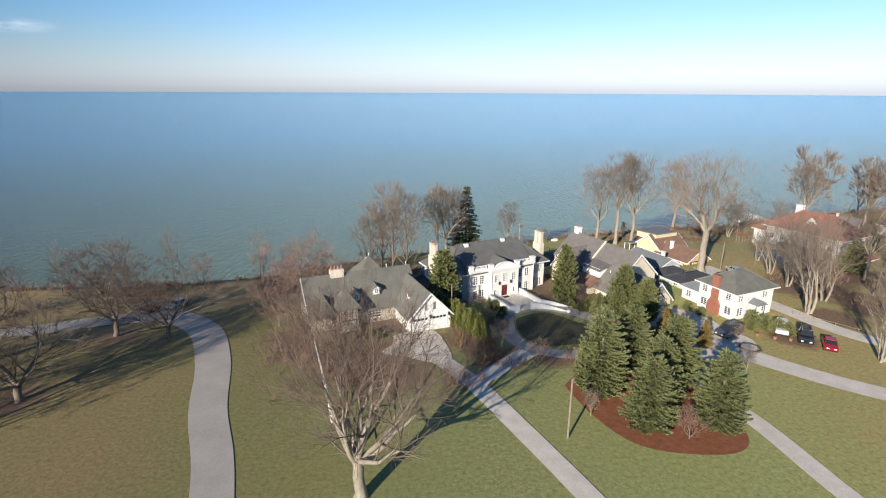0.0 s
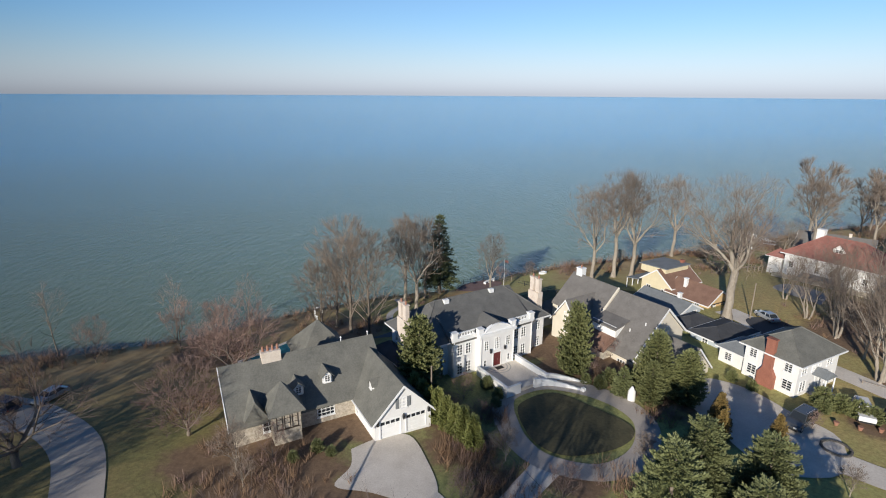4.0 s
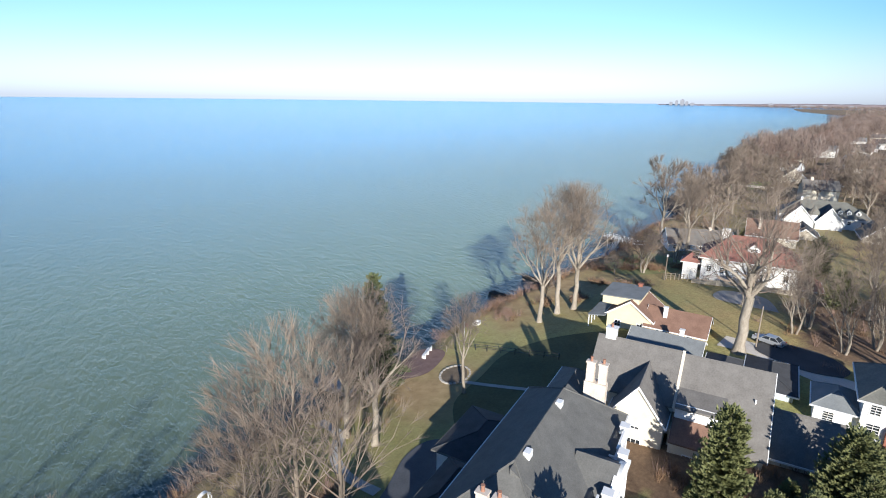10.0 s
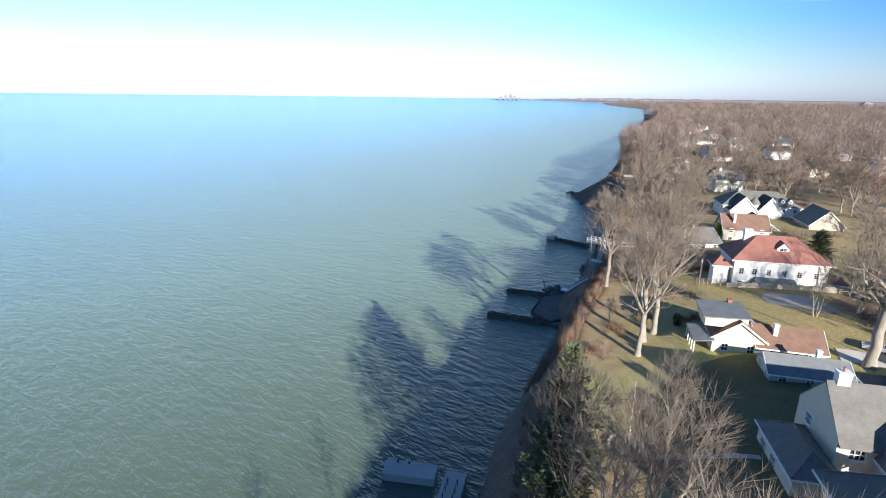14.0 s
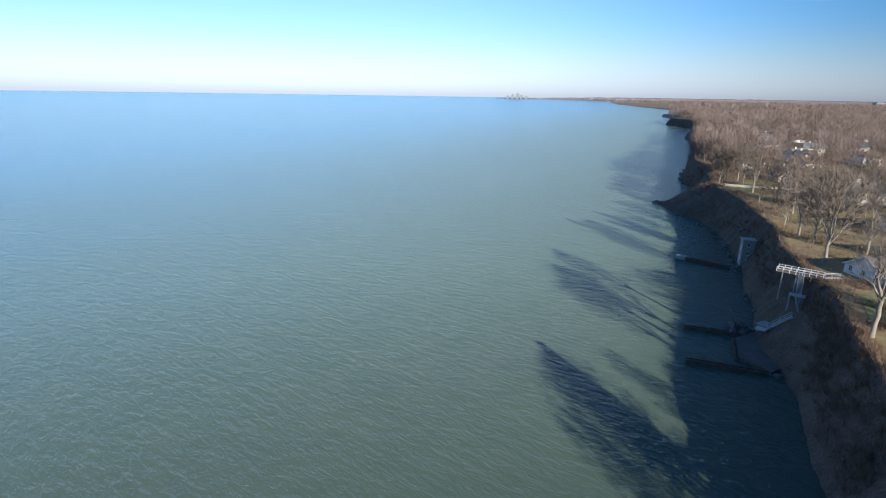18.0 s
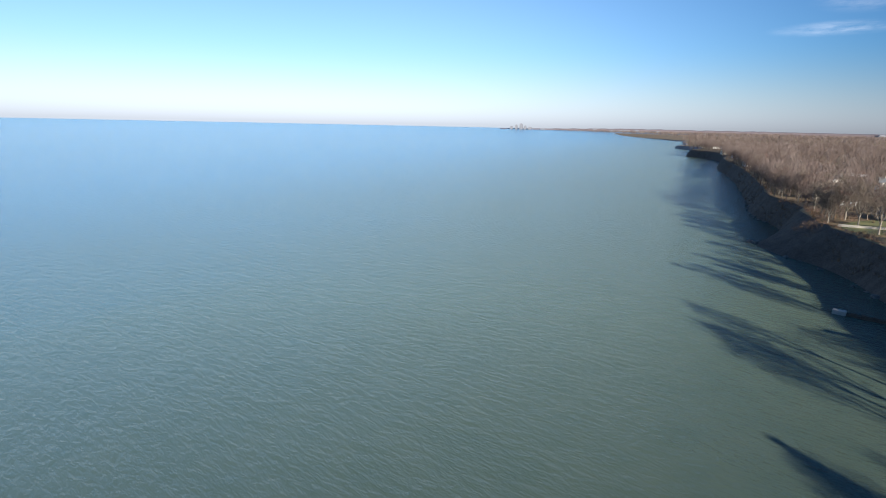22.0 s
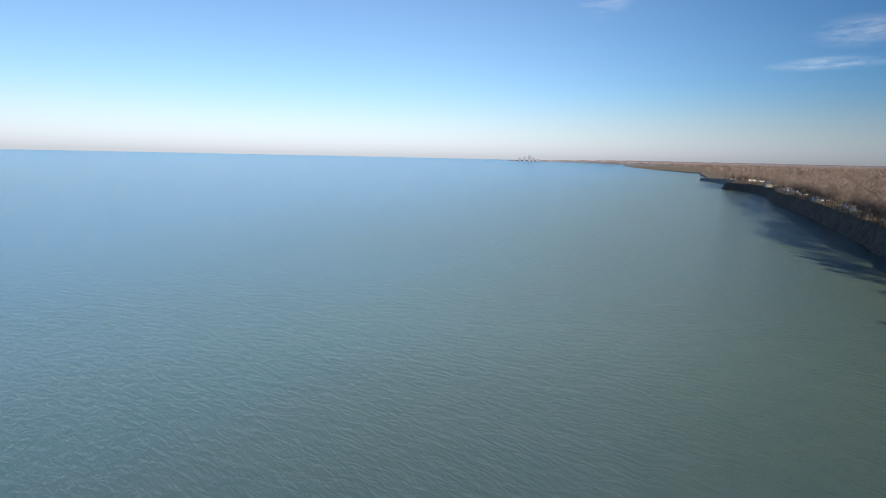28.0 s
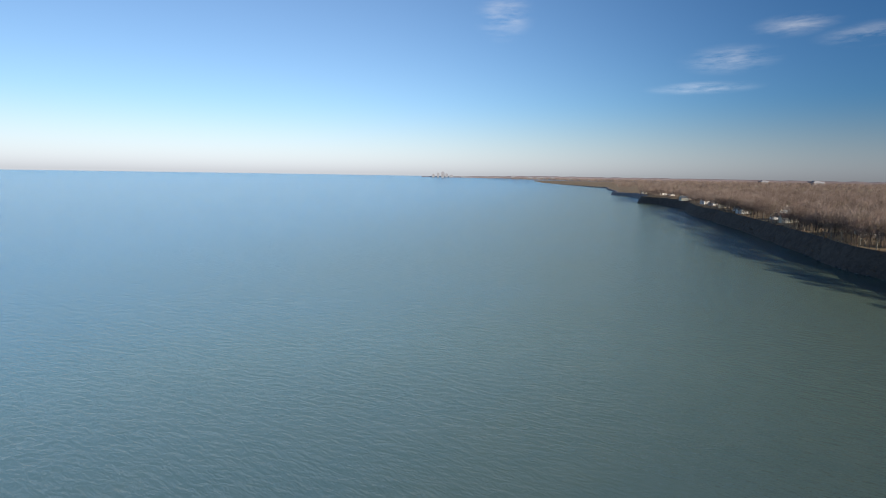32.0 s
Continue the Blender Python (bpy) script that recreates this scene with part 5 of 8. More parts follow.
    add("dark_gable", Shape().prism([(-8.4, 3.0), (-5.6, 3.0), (-7.0, 5.4)], -6.0, -2.4, "y").mesh("dark_gable", M_ROOF_SLATE), None, h)
    # pyramid-roofed rear pavilion
    px, py, hw = 4.9, 9.6, 4.0
    wall_run(h, [(px - hw + 0.4, py - hw + 0.4), (px + hw - 0.4, py - hw + 0.4), (px + hw - 0.4, py + hw - 0.4), (px - hw + 0.4, py + hw - 0.4)], -0.6, 2.9, M_STONE, [(3, 3.6, 0.9, 1.6, 1.7, "window", w2), (2, 3.6, 0.9, 1.6, 1.7, "window", w2)])
    s = Shape()
    ring = [(px - hw, py - hw, 2.8), (px + hw, py - hw, 2.8), (px + hw, py + hw, 2.8), (px - hw, py + hw, 2.8)]
    s.v = [(px, py, 7.3)] + ring + [(x, y, z - 0.2) for x, y, z in ring]
    s.f = [(0, 1, 2), (0, 2, 3), (0, 3, 4), (0, 4, 1), (1, 5, 6, 2), (2, 6, 7, 3), (3, 7, 8, 4), (4, 8, 5, 1), (5, 8, 7, 6)]
    add("pavilion_roof", s.mesh("pavilion_roof", M_ROOF_SLATE), None, h)
    for x, y, z in ((px, py, 7.25), (9.2, 0.0, zr), (5.4, 0.0, zr)):
        f = Shape().tube((x, y, z), (x, y, z + 0.5), 0.06).tube((x, y, z + 0.5), (x, y, z + 0.7), 0.14, 0.02)
        add("finial", f.mesh("finial", M_TRIM), None, h)
    c = Shape().box(-5.0, -2.6, -0.6, 0.6, 6.0, 8.7)
    ch = add("chimney", c.mesh("chimney", M_CHIMNEY, 0.03), None, h, "wide buff brick chimney")
    for i in range(4):
        x = -4.7 + i * 0.6
        add("chimney_pot", Shape().tube((x, 0, 8.7), (x, 0, 9.4), 0.17, 0.13, 10).mesh("chimney_pot", M_POT), None, ch)
    return h


def small_house(name, x, y, z, turn, w, d, ze, zr, wall_mat, roof_mat, label, along="x", wins=2, ch=None, hip=False):
    """A plain house: w along x, d along y, centred."""
    h = thing(name, x, y, z, turn, label, "house")
    holes = []
    for side, length in ((0, w), (1, d), (2, w), (3, d)):
        n = max(1, int(length / 3.2))
        for k in range(n):
            u = length * (k + 0.5) / n
            holes.append((side, u, 1.4, 1.1, 1.3, "window", dict(bars=(2, 2))))
            if ze > 4.5:
                holes.append((side, u, 4.0, 1.0, 1.2, "window", dict(bars=(2, 2))))
    wall_run(h, [(-w / 2, -d / 2), (w / 2, -d / 2), (w / 2, d / 2), (-w / 2, d / 2)], -0.5, ze, wall_mat, holes)
    if hip:
        hip_roof(h, -w / 2, w / 2, -d / 2, d / 2, ze, zr, roof_mat, 0.5, 0.2, M_TRIM, "roof", "x" if w >= d else "y")
    elif along == "x":
        gable_roof(h, -d / 2, d / 2, -w / 2, w / 2, ze, zr, "x", roof_mat, 0.4, 0.35, 0.2, M_TRIM)
        for a in (-w / 2, w / 2 - 0.25):
            gable_wall(h, -d / 2, d / 2, a, ze, zr, "x", wall_mat)
    else:
        gable_roof(h, -w / 2, w / 2, -d / 2, d / 2, ze, zr, "y", roof_mat, 0.4, 0.35, 0.2, M_TRIM)
        for a in (-d / 2, d / 2 - 0.25):
            gable_wall(h, -w / 2, w / 2, a, ze, zr, "y", wall_mat)
    if ch:
        chimney(h, ch[0], ch[1], ze, zr + 0.6, 0.65, 0.65, ch[2], 0)
    return h


white_house()
tudor_house()
foursquare_house()
stone_house()
# cottages between the houses and the lake
yellow = small_house("yellow_cottage", 56.3, 131.5, -2.0, 25.0, 9.0, 7.6, 3.4, 6.2, M_YELLOW, M_ROOF_BROWN, "pale yellow cottage with brown shingle roof and blue-grey dormer", "x", 2)
add("shed_dormer", Shape().prism([(-1.2, 4.6), (5.1, 4.6), (5.1, 6.0), (-1.2, 6.4)], -3.6, 3.8, "x").mesh("shed_dormer", M_YELLOW), None, yellow)
add("dormer_roof", Shape().prism([(-1.6, 6.38), (5.5, 6.0), (5.5, 6.18), (-1.6, 6.56)], -3.9, 4.1, "x").mesh("dormer_roof", M_ROOF_BLUE), None, yellow)
add("porch_roof", Shape().prism([(3.8, 3.0), (6.9, 2.5), (6.9, 2.65), (3.8, 3.15)], -6.0, 1.5, "x").mesh("porch_roof", M_ROOF_BLUE), None, yellow)
for _x in (-5.8, -4.0, -2.2, -0.4, 1.3):
    add("porch_post", Shape().box(_x - 0.07, _x + 0.07, 6.6, 6.75, -0.5, 2.5).mesh("porch_post", M_TRIM), None, yellow)
chimney(yellow, 3.5, 0.2, 5.5, 6.9, 0.7, 0.7, M_BRICK, 0)
brown = small_house("tan_garage", 58.6, 124.2, -2.0, 25.0, 7.2, 9.6, 2.6, 4.9, M_ORANGE, M_ROOF_BROWN, "tan stucco garage wing with brown shingle roof", "y", 1, (-1.5, 2.0, M_TRIM))
add("timber", Shape().box(-2.6, 2.6, -4.9, -4.81, 2.2, 2.4).box(-2.6, -2.4, -4.9, -4.81, 0, 2.2).box(2.4, 2.6, -4.9, -4.81, 0, 2.2).mesh("timber", M_DARKWOOD), None, brown)
small_house("blue_roof_garage", 50.0, 120.4, -1.8, 25.0, 6.4, 10.5, 2.4, 4.0, M_GREYWALL, M_ROOF_BLUE, "grey cottage with blue-grey shingle roof", "y", 1, (1.0, -2.0, M_TRIM))
small_house("dark_roof_garage", 50.0, 110.6, -1.6, 25.0, 6.6, 4.6, 2.4, 3.7, M_GREYWALL, M_ROOF_DARK, "low garage with charcoal shingle roof and white trim", "x", 1, None, True)
_g = small_house("blue_grey_garage", 52.6, 105.6, -1.3, 25.0, 9.4, 5.6, 2.5, 3.7, M_GREYWALL, M_ROOF_DARK, "blue-grey sided garage with charcoal roof", "x", 1, None, True)
panel_door(_g, 1.6, -2.8, 0.0, 0, 0.95, 2.05, M_TRIM)

# ---- roads and paths ----
def glide(pts, n=8):
    """Points along a smooth line through pts."""
    out = []
    for i in range(len(pts) - 1):
        p0, p1, p2, p3 = (Vector(pts[max(0, i - 1)]), Vector(pts[i]), Vector(pts[i + 1]), Vector(pts[min(len(pts) - 1, i + 2)]))
        for k in range(n):
            t = k / n
            out.append(0.5 * (2 * p1 + (p2 - p0) * t + (2 * p0 - 5 * p1 + 4 * p2 - p3) * t * t + (3 * p1 - p0 - 3 * p2 + p3) * t ** 3))
    return out + [Vector(pts[-1])]


def ribbon(name, pts, widths, mat, label, lift=0.07, category="road"):
    line = glide(pts)
    v, f = [], []
    across = 5
    for i, p in enumerate(line):
        d = (line[min(i + 1, len(line) - 1)] - line[max(i - 1, 0)]).normalized()
        side = Vector((-d.y, d.x))
        w = widths if isinstance(widths, (int, float)) else widths[0] + (widths[1] - widths[0]) * i / (len(line) - 1)
        w += 0.08 * noise.noise(Vector((p.x * 0.3, p.y * 0.3, 2.0)))
        for k in range(across):
            q = p + side * w * (k / (across - 1) - 0.5)
            v.append((q.x, q.y, ground_z(q.x, q.y) + lift))
    for i in range(len(line) - 1):
        for k in range(across - 1):
            a = i * across + k
            f.append((a, a + across, a + across + 1, a + 1))
    me = mesh_of(name, v, f, True)
    me.materials.append(mat)
    if me.polygons[0].normal.z < 0:
        me.flip_normals()
    return tagged(new(name, me), label, category, "", "structure")


def patch(name, outline, mat, label, lift=0.08, rings=7, category="pavement"):
    """A paved or planted area inside a rounded outline, lying on the ground."""
    pts = glide(list(outline) + [outline[0]], 5)[:-1]
    c = sum(pts, Vector((0, 0))) / len(pts)
    v, f = [], []
    n = len(pts)
    v.append((c.x, c.y, ground_z(c.x, c.y) + lift))
    for r in range(1, rings + 1):
        for p in pts:
            q = c + (p - c) * (r / rings)
            v.append((q.x, q.y, ground_z(q.x, q.y) + lift))
    for k in range(n):
        f.append((0, 1 + k, 1 + (k + 1) % n))
    for r in range(rings - 1):
        for k in range(n):
            a, b = 1 + r * n + k, 1 + r * n + (k + 1) % n
            f.append((a, a + n, b + n, b))
    me = mesh_of(name, v, f, True)
    me.materials.append(mat)
    if me.polygons[0].normal.z < 0:
        me.flip_normals()
    return tagged(new(name, me), label, category, "", "structure")


ribbon("road_west", [(-6.0, -30.0), (-12.0, 10.0), (-22.9, 43.4), (-29.5, 58.0), (-34.2, 70.8), (-41.0, 83.2), (-51.0, 91.5), (-59.0, 95.0)], (3.5, 6.0), M_ASPHALT, "worn pale asphalt lane through the lawn")
ribbon("road_west_branch", [(-50.0, 90.5), (-60.0, 88.5), (-72.0, 82.5), (-84.0, 78.0), (-110.0, 72.0)], 6.0, M_ASPHALT, "worn pale asphalt lane under bare trees", 0.10)
ribbon("drive_centre", [(24.5, 20.0), (19.0, 33.0), (15.2, 42.6), (9.6, 54.5), (4.8, 64.2), (1.6, 69.2), (-1.6, 73.5)], (2.5, 3.2), M_PAVE, "pale concrete drive to the stone house")
patch("garage_apron", [(-8.2, 79.6), (-5.0, 81.6), (-1.4, 82.0), (0.6, 77.0), (1.4, 72.0), (-1.0, 70.6), (-5.6, 72.4), (-9.4, 73.6), (-8.0, 76.6)], M_PAVE, "pale concrete apron before the garage doors", 0.10)
ribbon("drive_ring", [(11.0, 84.0), (12.2, 91.0), (18.5, 93.6), (25.5, 89.8), (28.6, 83.4), (25.8, 77.0), (20.0, 74.0), (14.0, 76.4), (11.6, 81.0), (11.2, 87.0)], 3.0, M_RINGPAVE, "worn paved turning circle round a dark lawn island", 0.11)
ribbon("drive_link", [(4.6, 64.8), (8.4, 69.4), (12.2, 73.6), (14.6, 76.2)], (2.6, 3.6), M_PAVE, "pale concrete drive to the turning circle", 0.09)
ribbon("drive_east", [(46.0, 25.0), (43.5, 36.0), (40.8, 43.8), (38.2, 57.5), (33.0, 68.0), (28.5, 75.5)], 2.7, M_PAVE, "pale concrete drive past the evergreen bed", 0.08)
ribbon("road_east", [(92.0, 45.0), (75.0, 54.0), (59.0, 63.0), (50.0, 70.5), (45.5, 76.0)], (3.4, 4.6), M_PAVE, "pale concrete drive to the foursquare house", 0.09)
patch("forecourt", [(37.0, 77.5), (38.5, 72.5), (45.5, 71.5), (50.5, 77.5), (48.6, 83.0), (46.2, 89.4), (41.0, 92.6), (36.4, 88.0)], M_PAVE, "pale concrete forecourt with tree shadows", 0.11)
ribbon("lane_north", [(110.0, 56.0), (88.0, 66.0), (70.0, 79.0), (63.6, 91.5), (60.5, 101.0), (61.5, 110.0), (60.0, 117.0)], (3.0, 5.0), M_PAVE, "pale concrete lane behind the foursquare house", 0.08)
patch("car_park", [(62.5, 100.5), (66.0, 101.0), (68.5, 106.0), (66.0, 112.5), (61.0, 112.0), (60.0, 105.0)], M_DARKASPHALT, "dark asphalt parking court", 0.14)
patch("mulch_bed", [(16.8, 64.5), (18.8, 57.5), (22.2, 52.0), (27.5, 50.2), (33.6, 50.6), (36.2, 54.5), (35.0, 63.0), (29.0, 69.5), (21.0, 69.0)], M_MULCH, "red mulch bed under the evergreens", 0.10)
patch("island_lawn", [(13.0, 85.0), (13.8, 89.0), (19.0, 91.2), (23.4, 87.0), (26.6, 81.8), (23.6, 78.2), (17.0, 77.2), (13.8, 80.0)], M_ISLAND, "dark lawn island in the turning circle", 0.16)
ribbon("garden_path", [(-3.0, 116.5), (-4.6, 121.0), (-4.4, 125.0), (-2.4, 129.0), (-3.4, 133.0)], 1.3, M_CONCRETE, "pale winding garden path to the bluff", 0.08, "path")
# sun reaches this terrace, so its shade is painted in the paving colour
patch("rear_terrace", [(-8.0, 112.0), (-2.0, 116.5), (2.5, 120.4), (6.8, 121.2), (10.0, 117.0), (4.0, 113.5)], M_SHADEPAVE, "paved terrace behind the white house, coloured dark as in shade", 0.09)
ribbon("lawn_path", [(17.6, 131.6), (19.6, 129.0), (22.0, 126.0), (24.4, 123.0), (25.4, 121.0)], 0.8, M_CONCRETE, "narrow paved garden path over the lawn", 0.12, "path")
# this lawn's dark colour carries the shadow the houses cast over it
patch("back_lawn", [(9.0, 119.0), (13.5, 127.0), (21.0, 131.0), (29.5, 135.0), (41.0, 134.5), (52.0, 128.5), (50.0, 121.0), (40.0, 117.0), (26.0, 115.5), (14.0, 114.0)], M_SHADELAWN, "green lawn behind the taupe-roofed house, coloured dark as in shade", 0.06, 9, "lawn")
patch("east_lawn", [(96.0, 163.5), (102.0, 159.5), (97.0, 147.0), (84.0, 149.0), (77.5, 156.5), (79.0, 160.5)], M_GREENLAWN, "green lawn above the bluff stairs", 0.06, 7, "lawn")
patch("oval_bed", [(15.6, 133.0), (17.2, 131.2), (19.6, 132.6), (20.8, 135.4), (18.8, 136.2), (16.6, 135.2)], M_SOIL, "oval garden bed edged with pale stone", 0.12)
patch("yard_by_cottage", [(80.5, 118.0), (86.5, 124.0), (84.5, 131.5), (78.5, 129.0)], M_ASPHALT, "worn asphalt yard by the stone wall", 0.08)


# ---- plants ----
def tube_path(v, f, pts, radii, n):
    k0 = len(v)
    last = None
    for i, (p, r) in enumerate(zip(pts, radii)):
        d = (pts[min(i + 1, len(pts) - 1)] - pts[max(i - 1, 0)]).normalized()
        s = (last - d * last.dot(d)).normalized() if last is not None and (last - d * last.dot(d)).length > 1e-4 else d.orthogonal().normalized()
        last = s
        t = d.cross(s)
        for a in range(n):
            an = 2 * math.pi * a / n
            v.append(tuple(p + (s * math.cos(an) + t * math.sin(an)) * r))
    for i in range(len(pts) - 1):
        for a in range(n):
            f.append((k0 + i * n + a, k0 + i * n + (a + 1) % n, k0 + (i + 1) * n + (a + 1) % n, k0 + (i + 1) * n + a))


def blade(v, f, p, q, r, rng):
    """One thin twig as a single pointed strip."""
    d = (q - p).normalized()
    s = Matrix.Rotation(rng.uniform(0, 6.28), 3, d) @ d.orthogonal().normalized() * r
    k = len(v)
    v += [tuple(p + s), tuple(p - s), tuple(q)]
    f.append((k, k + 1, k + 2))


def bare_tree_meshes(seed, height, bole, radius, wide, limbs=4, spread=38, fork=27, levels=7, twigs=4, twig_r=0.012, lift=0.16, leader=False, stems=1, bend=0.16):
    """A leafless tree that forks again and again inside a rounded crown. bole: clear share of the height; wide: the crown's half width."""
    rng = random.Random(seed)
    tv, tf, cv, cf = [], [], [], []
    zc, hz = height * (1 + bole * 0.8) / 2, height * (1 - bole * 0.8) / 2
    first = height * (1 - bole) * 0.27

    def inside(p):
        return (p.x * p.x + p.y * p.y) / (wide * wide) + ((p.z - zc) / hz) ** 2 < rng.uniform(0.78, 1.08)

    def aside(d, angle):
        side = Matrix.Rotation(rng.uniform(0, 6.283), 3, d) @ d.orthogonal().normalized()
        return (d * math.cos(angle) + side * math.sin(angle)).normalized()

    def brush_end(p, d, length):
        for _ in range(twigs):
            q = (d + Vector((rng.uniform(-1, 1), rng.uniform(-1, 1), rng.uniform(-0.5, 0.9))) * 0.75).normalized()
            blade(cv, cf, p - d * length * rng.uniform(0, 0.7), p + q * length * rng.uniform(0.6, 1.25), twig_r, rng)

    def grow(p, d, length, r, level):
        steps = 4 if level == 0 else (3 if level < 3 else 1)
        pts, rad, dirs = [p], [r], [d]
        for i in range(steps):
            d = (d + Vector((rng.uniform(-1, 1), rng.uniform(-1, 1), rng.uniform(-0.7, 0.7))) * bend + Vector((0, 0, lift * 0.5))).normalized()
            p = p + d * (length / steps)
            pts.append(p)
            dirs.append(d)
            rad.append(r * (1 - 0.30 * (i + 1) / steps))
        if level < 2:
            tube_path(tv, tf, pts, rad, 7 if level == 0 else 5)
        elif level < levels - 2:
            tube_path(cv, cf, pts, rad, 4 if level < 3 else 3)
        else:
            blade(cv, cf, pts[0], pts[-1] + (pts[-1] - pts[0]) * 0.25, max(twig_r, r), rng)
        alive = inside(p)
        if level >= levels - 1 or not alive:
            brush_end(p, d, min(1.5, max(0.5, length)))
            return
        for k in range(3 if rng.uniform(0, 1) < 0.30 else 2):
            an = radians(fork * rng.uniform(0.35, 1.35))
            grow(p, aside(d, an), length * rng.uniform(0.70, 0.92), rad[-1] * (0.82 if k == 0 else 0.64), level + 1)
        if level in (0, 1, 2):
            for k in range(2):
                i = rng.randint(1, steps) if steps > 1 else 1
                grow(pts[i], aside(dirs[i], radians(rng.uniform(38, 68))), length * rng.uniform(0.42, 0.62), rad[i] * 0.42, level + 2)

    for st in range(stems):
        a0 = st * 2.4
        lean = Vector((rng.uniform(-0.05, 0.05), rng.uniform(-0.05, 0.05), 1)) if stems == 1 else Vector((math.cos(a0) * 0.20, math.sin(a0) * 0.20, 1))
        lean.normalize()
        base = Vector((0, 0, -0.4)) if stems == 1 else Vector((math.cos(a0) * 0.35, math.sin(a0) * 0.35, -0.4))
        top = height * (0.93 if leader else bole)
        nseg = 10 if leader else 5
        pts, rad = [base], [radius * 1.55]
        for i in range(1, nseg + 1):
            k = i / nseg
            pts.append(base + lean * top * k + Vector((rng.uniform(-1, 1), rng.uniform(-1, 1), 0)) * height * 0.006)
            rad.append(radius * ((1.0 - 0.9 * k) if leader else (1.0 - 0.16 * k)))
        tube_path(tv, tf, pts, rad, 9)
        if leader:
            count = limbs * 5
            for k in range(count):
                u = bole + (0.93 - bole) * (k + rng.uniform(0, 0.9)) / count
                f = u / 0.93 * nseg
                i = min(int(f), nseg - 1)
                q = pts[i].lerp(pts[i + 1], f - i)
                rr = rad[i] + (rad[i + 1] - rad[i]) * (f - i)
                an, a = radians(spread * rng.uniform(0.75, 1.2)), k * 2.4 + rng.uniform(-0.4, 0.4)
                grow(q, Vector((math.cos(a) * math.sin(an), math.sin(a) * math.sin(an), math.cos(an))), first * (1.0 - 0.55 * (u - bole) / (1 - bole)), max(0.035, rr * 0.42), 2)
        else:
            for k in range(limbs):
                an = radians(spread * (0.30 if k == 0 else rng.uniform(0.7, 1.2) if k < 6 else 1.75))
                a = k * 6.283 / max(1, limbs - 1) + rng.uniform(-0.35, 0.35)
                q = pts[-1] if k < 3 else pts[-1].lerp(pts[-2], rng.uniform(0.1, 0.9))
                grow(q, Vector((math.cos(a) * math.sin(an), math.sin(a) * math.sin(an), math.cos(an))), first * rng.uniform(0.85, 1.15), radius * (0.66 if k == 0 else rng.uniform(0.40, 0.56)), 0)
    return mesh_of("trunk", tv, tf, True), mesh_of("crown", cv, cf)


def tree_kind(seed, bark, twig, **shape):
    trunk, crown = bare_tree_meshes(seed, **shape)
    trunk.materials.append(bark)
    crown.materials.append(twig)
    return trunk, crown, shape["height"]


def plant(kind, x, y, height, label, name="bare_tree", group="", turn=None, z=None, wide=1.0):
    trunk, crown, h0 = kind
    k = height / h0
    ob = new(name)
    gz = ground_z(x, y) if z is None else z
    ob.matrix_world = Matrix.Translation((x, y, gz)) @ Matrix.Rotation((x * 7.31 + y * 3.17) if turn is None else turn, 4, "Z") @ Matrix.Diagonal((k * wide, k * wide, k, 1))
    tagged(ob, label, "tree", group)
    add("trunk", trunk, None, ob)
    add("crown", crown, None, ob)
    return ob


BIG_OAK = tree_kind(11, M_PALEBARK, M_DARKTWIG, height=23.0, bole=0.22, radius=0.62, wide=9.4, limbs=9, spread=36, fork=29, levels=8, twigs=3, twig_r=0.010, lift=0.20, bend=0.19)
OAK_A = tree_kind(21, M_BARK, M_DARKTWIG, height=16.0, bole=0.16, radius=0.46, wide=8.2, limbs=5, spread=58, fork=32, levels=7, twigs=6, twig_r=0.015, lift=0.12, bend=0.20)
OAK_B = tree_kind(22, M_BARK, M_DARKTWIG, height=16.0, bole=0.20, radius=0.42, wide=7.6, limbs=5, spread=54, fork=32, levels=7, twigs=6, twig_r=0.015, lift=0.14, bend=0.20)
TALL_A = tree_kind(31, M_PALEBARK, M_TWIG, height=24.0, bole=0.40, radius=0.46, wide=5.8, limbs=4, spread=30, fork=25, levels=7, twigs=5, twig_r=0.015, lift=0.22)
TALL_B = tree_kind(32, M_PALEBARK, M_TWIG, height=24.0, bole=0.34, radius=0.46, wide=6.2, limbs=5, spread=34, fork=26, levels=7, twigs=5, twig_r=0.015, lift=0.20)
GIANT = tree_kind(33, M_PALEBARK, M_TWIG, height=26.0, bole=0.38, radius=0.78, wide=10.0, limbs=6, spread=54, fork=30, levels=7, twigs=4, twig_r=0.014, lift=0.16, bend=0.20)
BUSHY_A = tree_kind(41, M_BARK, M_TWIG, height=20.0, bole=0.10, radius=0.32, wide=6.4, limbs=6, spread=44, fork=24, levels=6, twigs=11, twig_r=0.017, lift=0.24, leader=True)
BUSHY_B = tree_kind(42, M_BARK, M_TWIG, height=20.0, bole=0.14, radius=0.30, wide=6.4, limbs=6, spread=40, fork=24, levels=6, twigs=11, twig_r=0.017, lift=0.26, leader=True)
ROUND = tree_kind(43, M_BARK, M_REDTWIG, height=12.0, bole=0.14, radius=0.26, wide=5.2, limbs=6, spread=52, fork=30, levels=7, twigs=7, twig_r=0.014, lift=0.12)
STEMS = tree_kind(51, M_PALEBARK, M_TWIG, height=14.0, bole=0.20, radius=0.22, wide=5.0, limbs=2, spread=26, fork=22, levels=6, twigs=3, twig_r=0.011, lift=0.26, stems=3)
THIN = tree_kind(52, M_BARK, M_TWIG, height=12.0, bole=0.28, radius=0.15, wide=2.8, limbs=3, spread=46, fork=24, levels=5, twigs=6, twig_r=0.012, lift=0.2, leader=True)
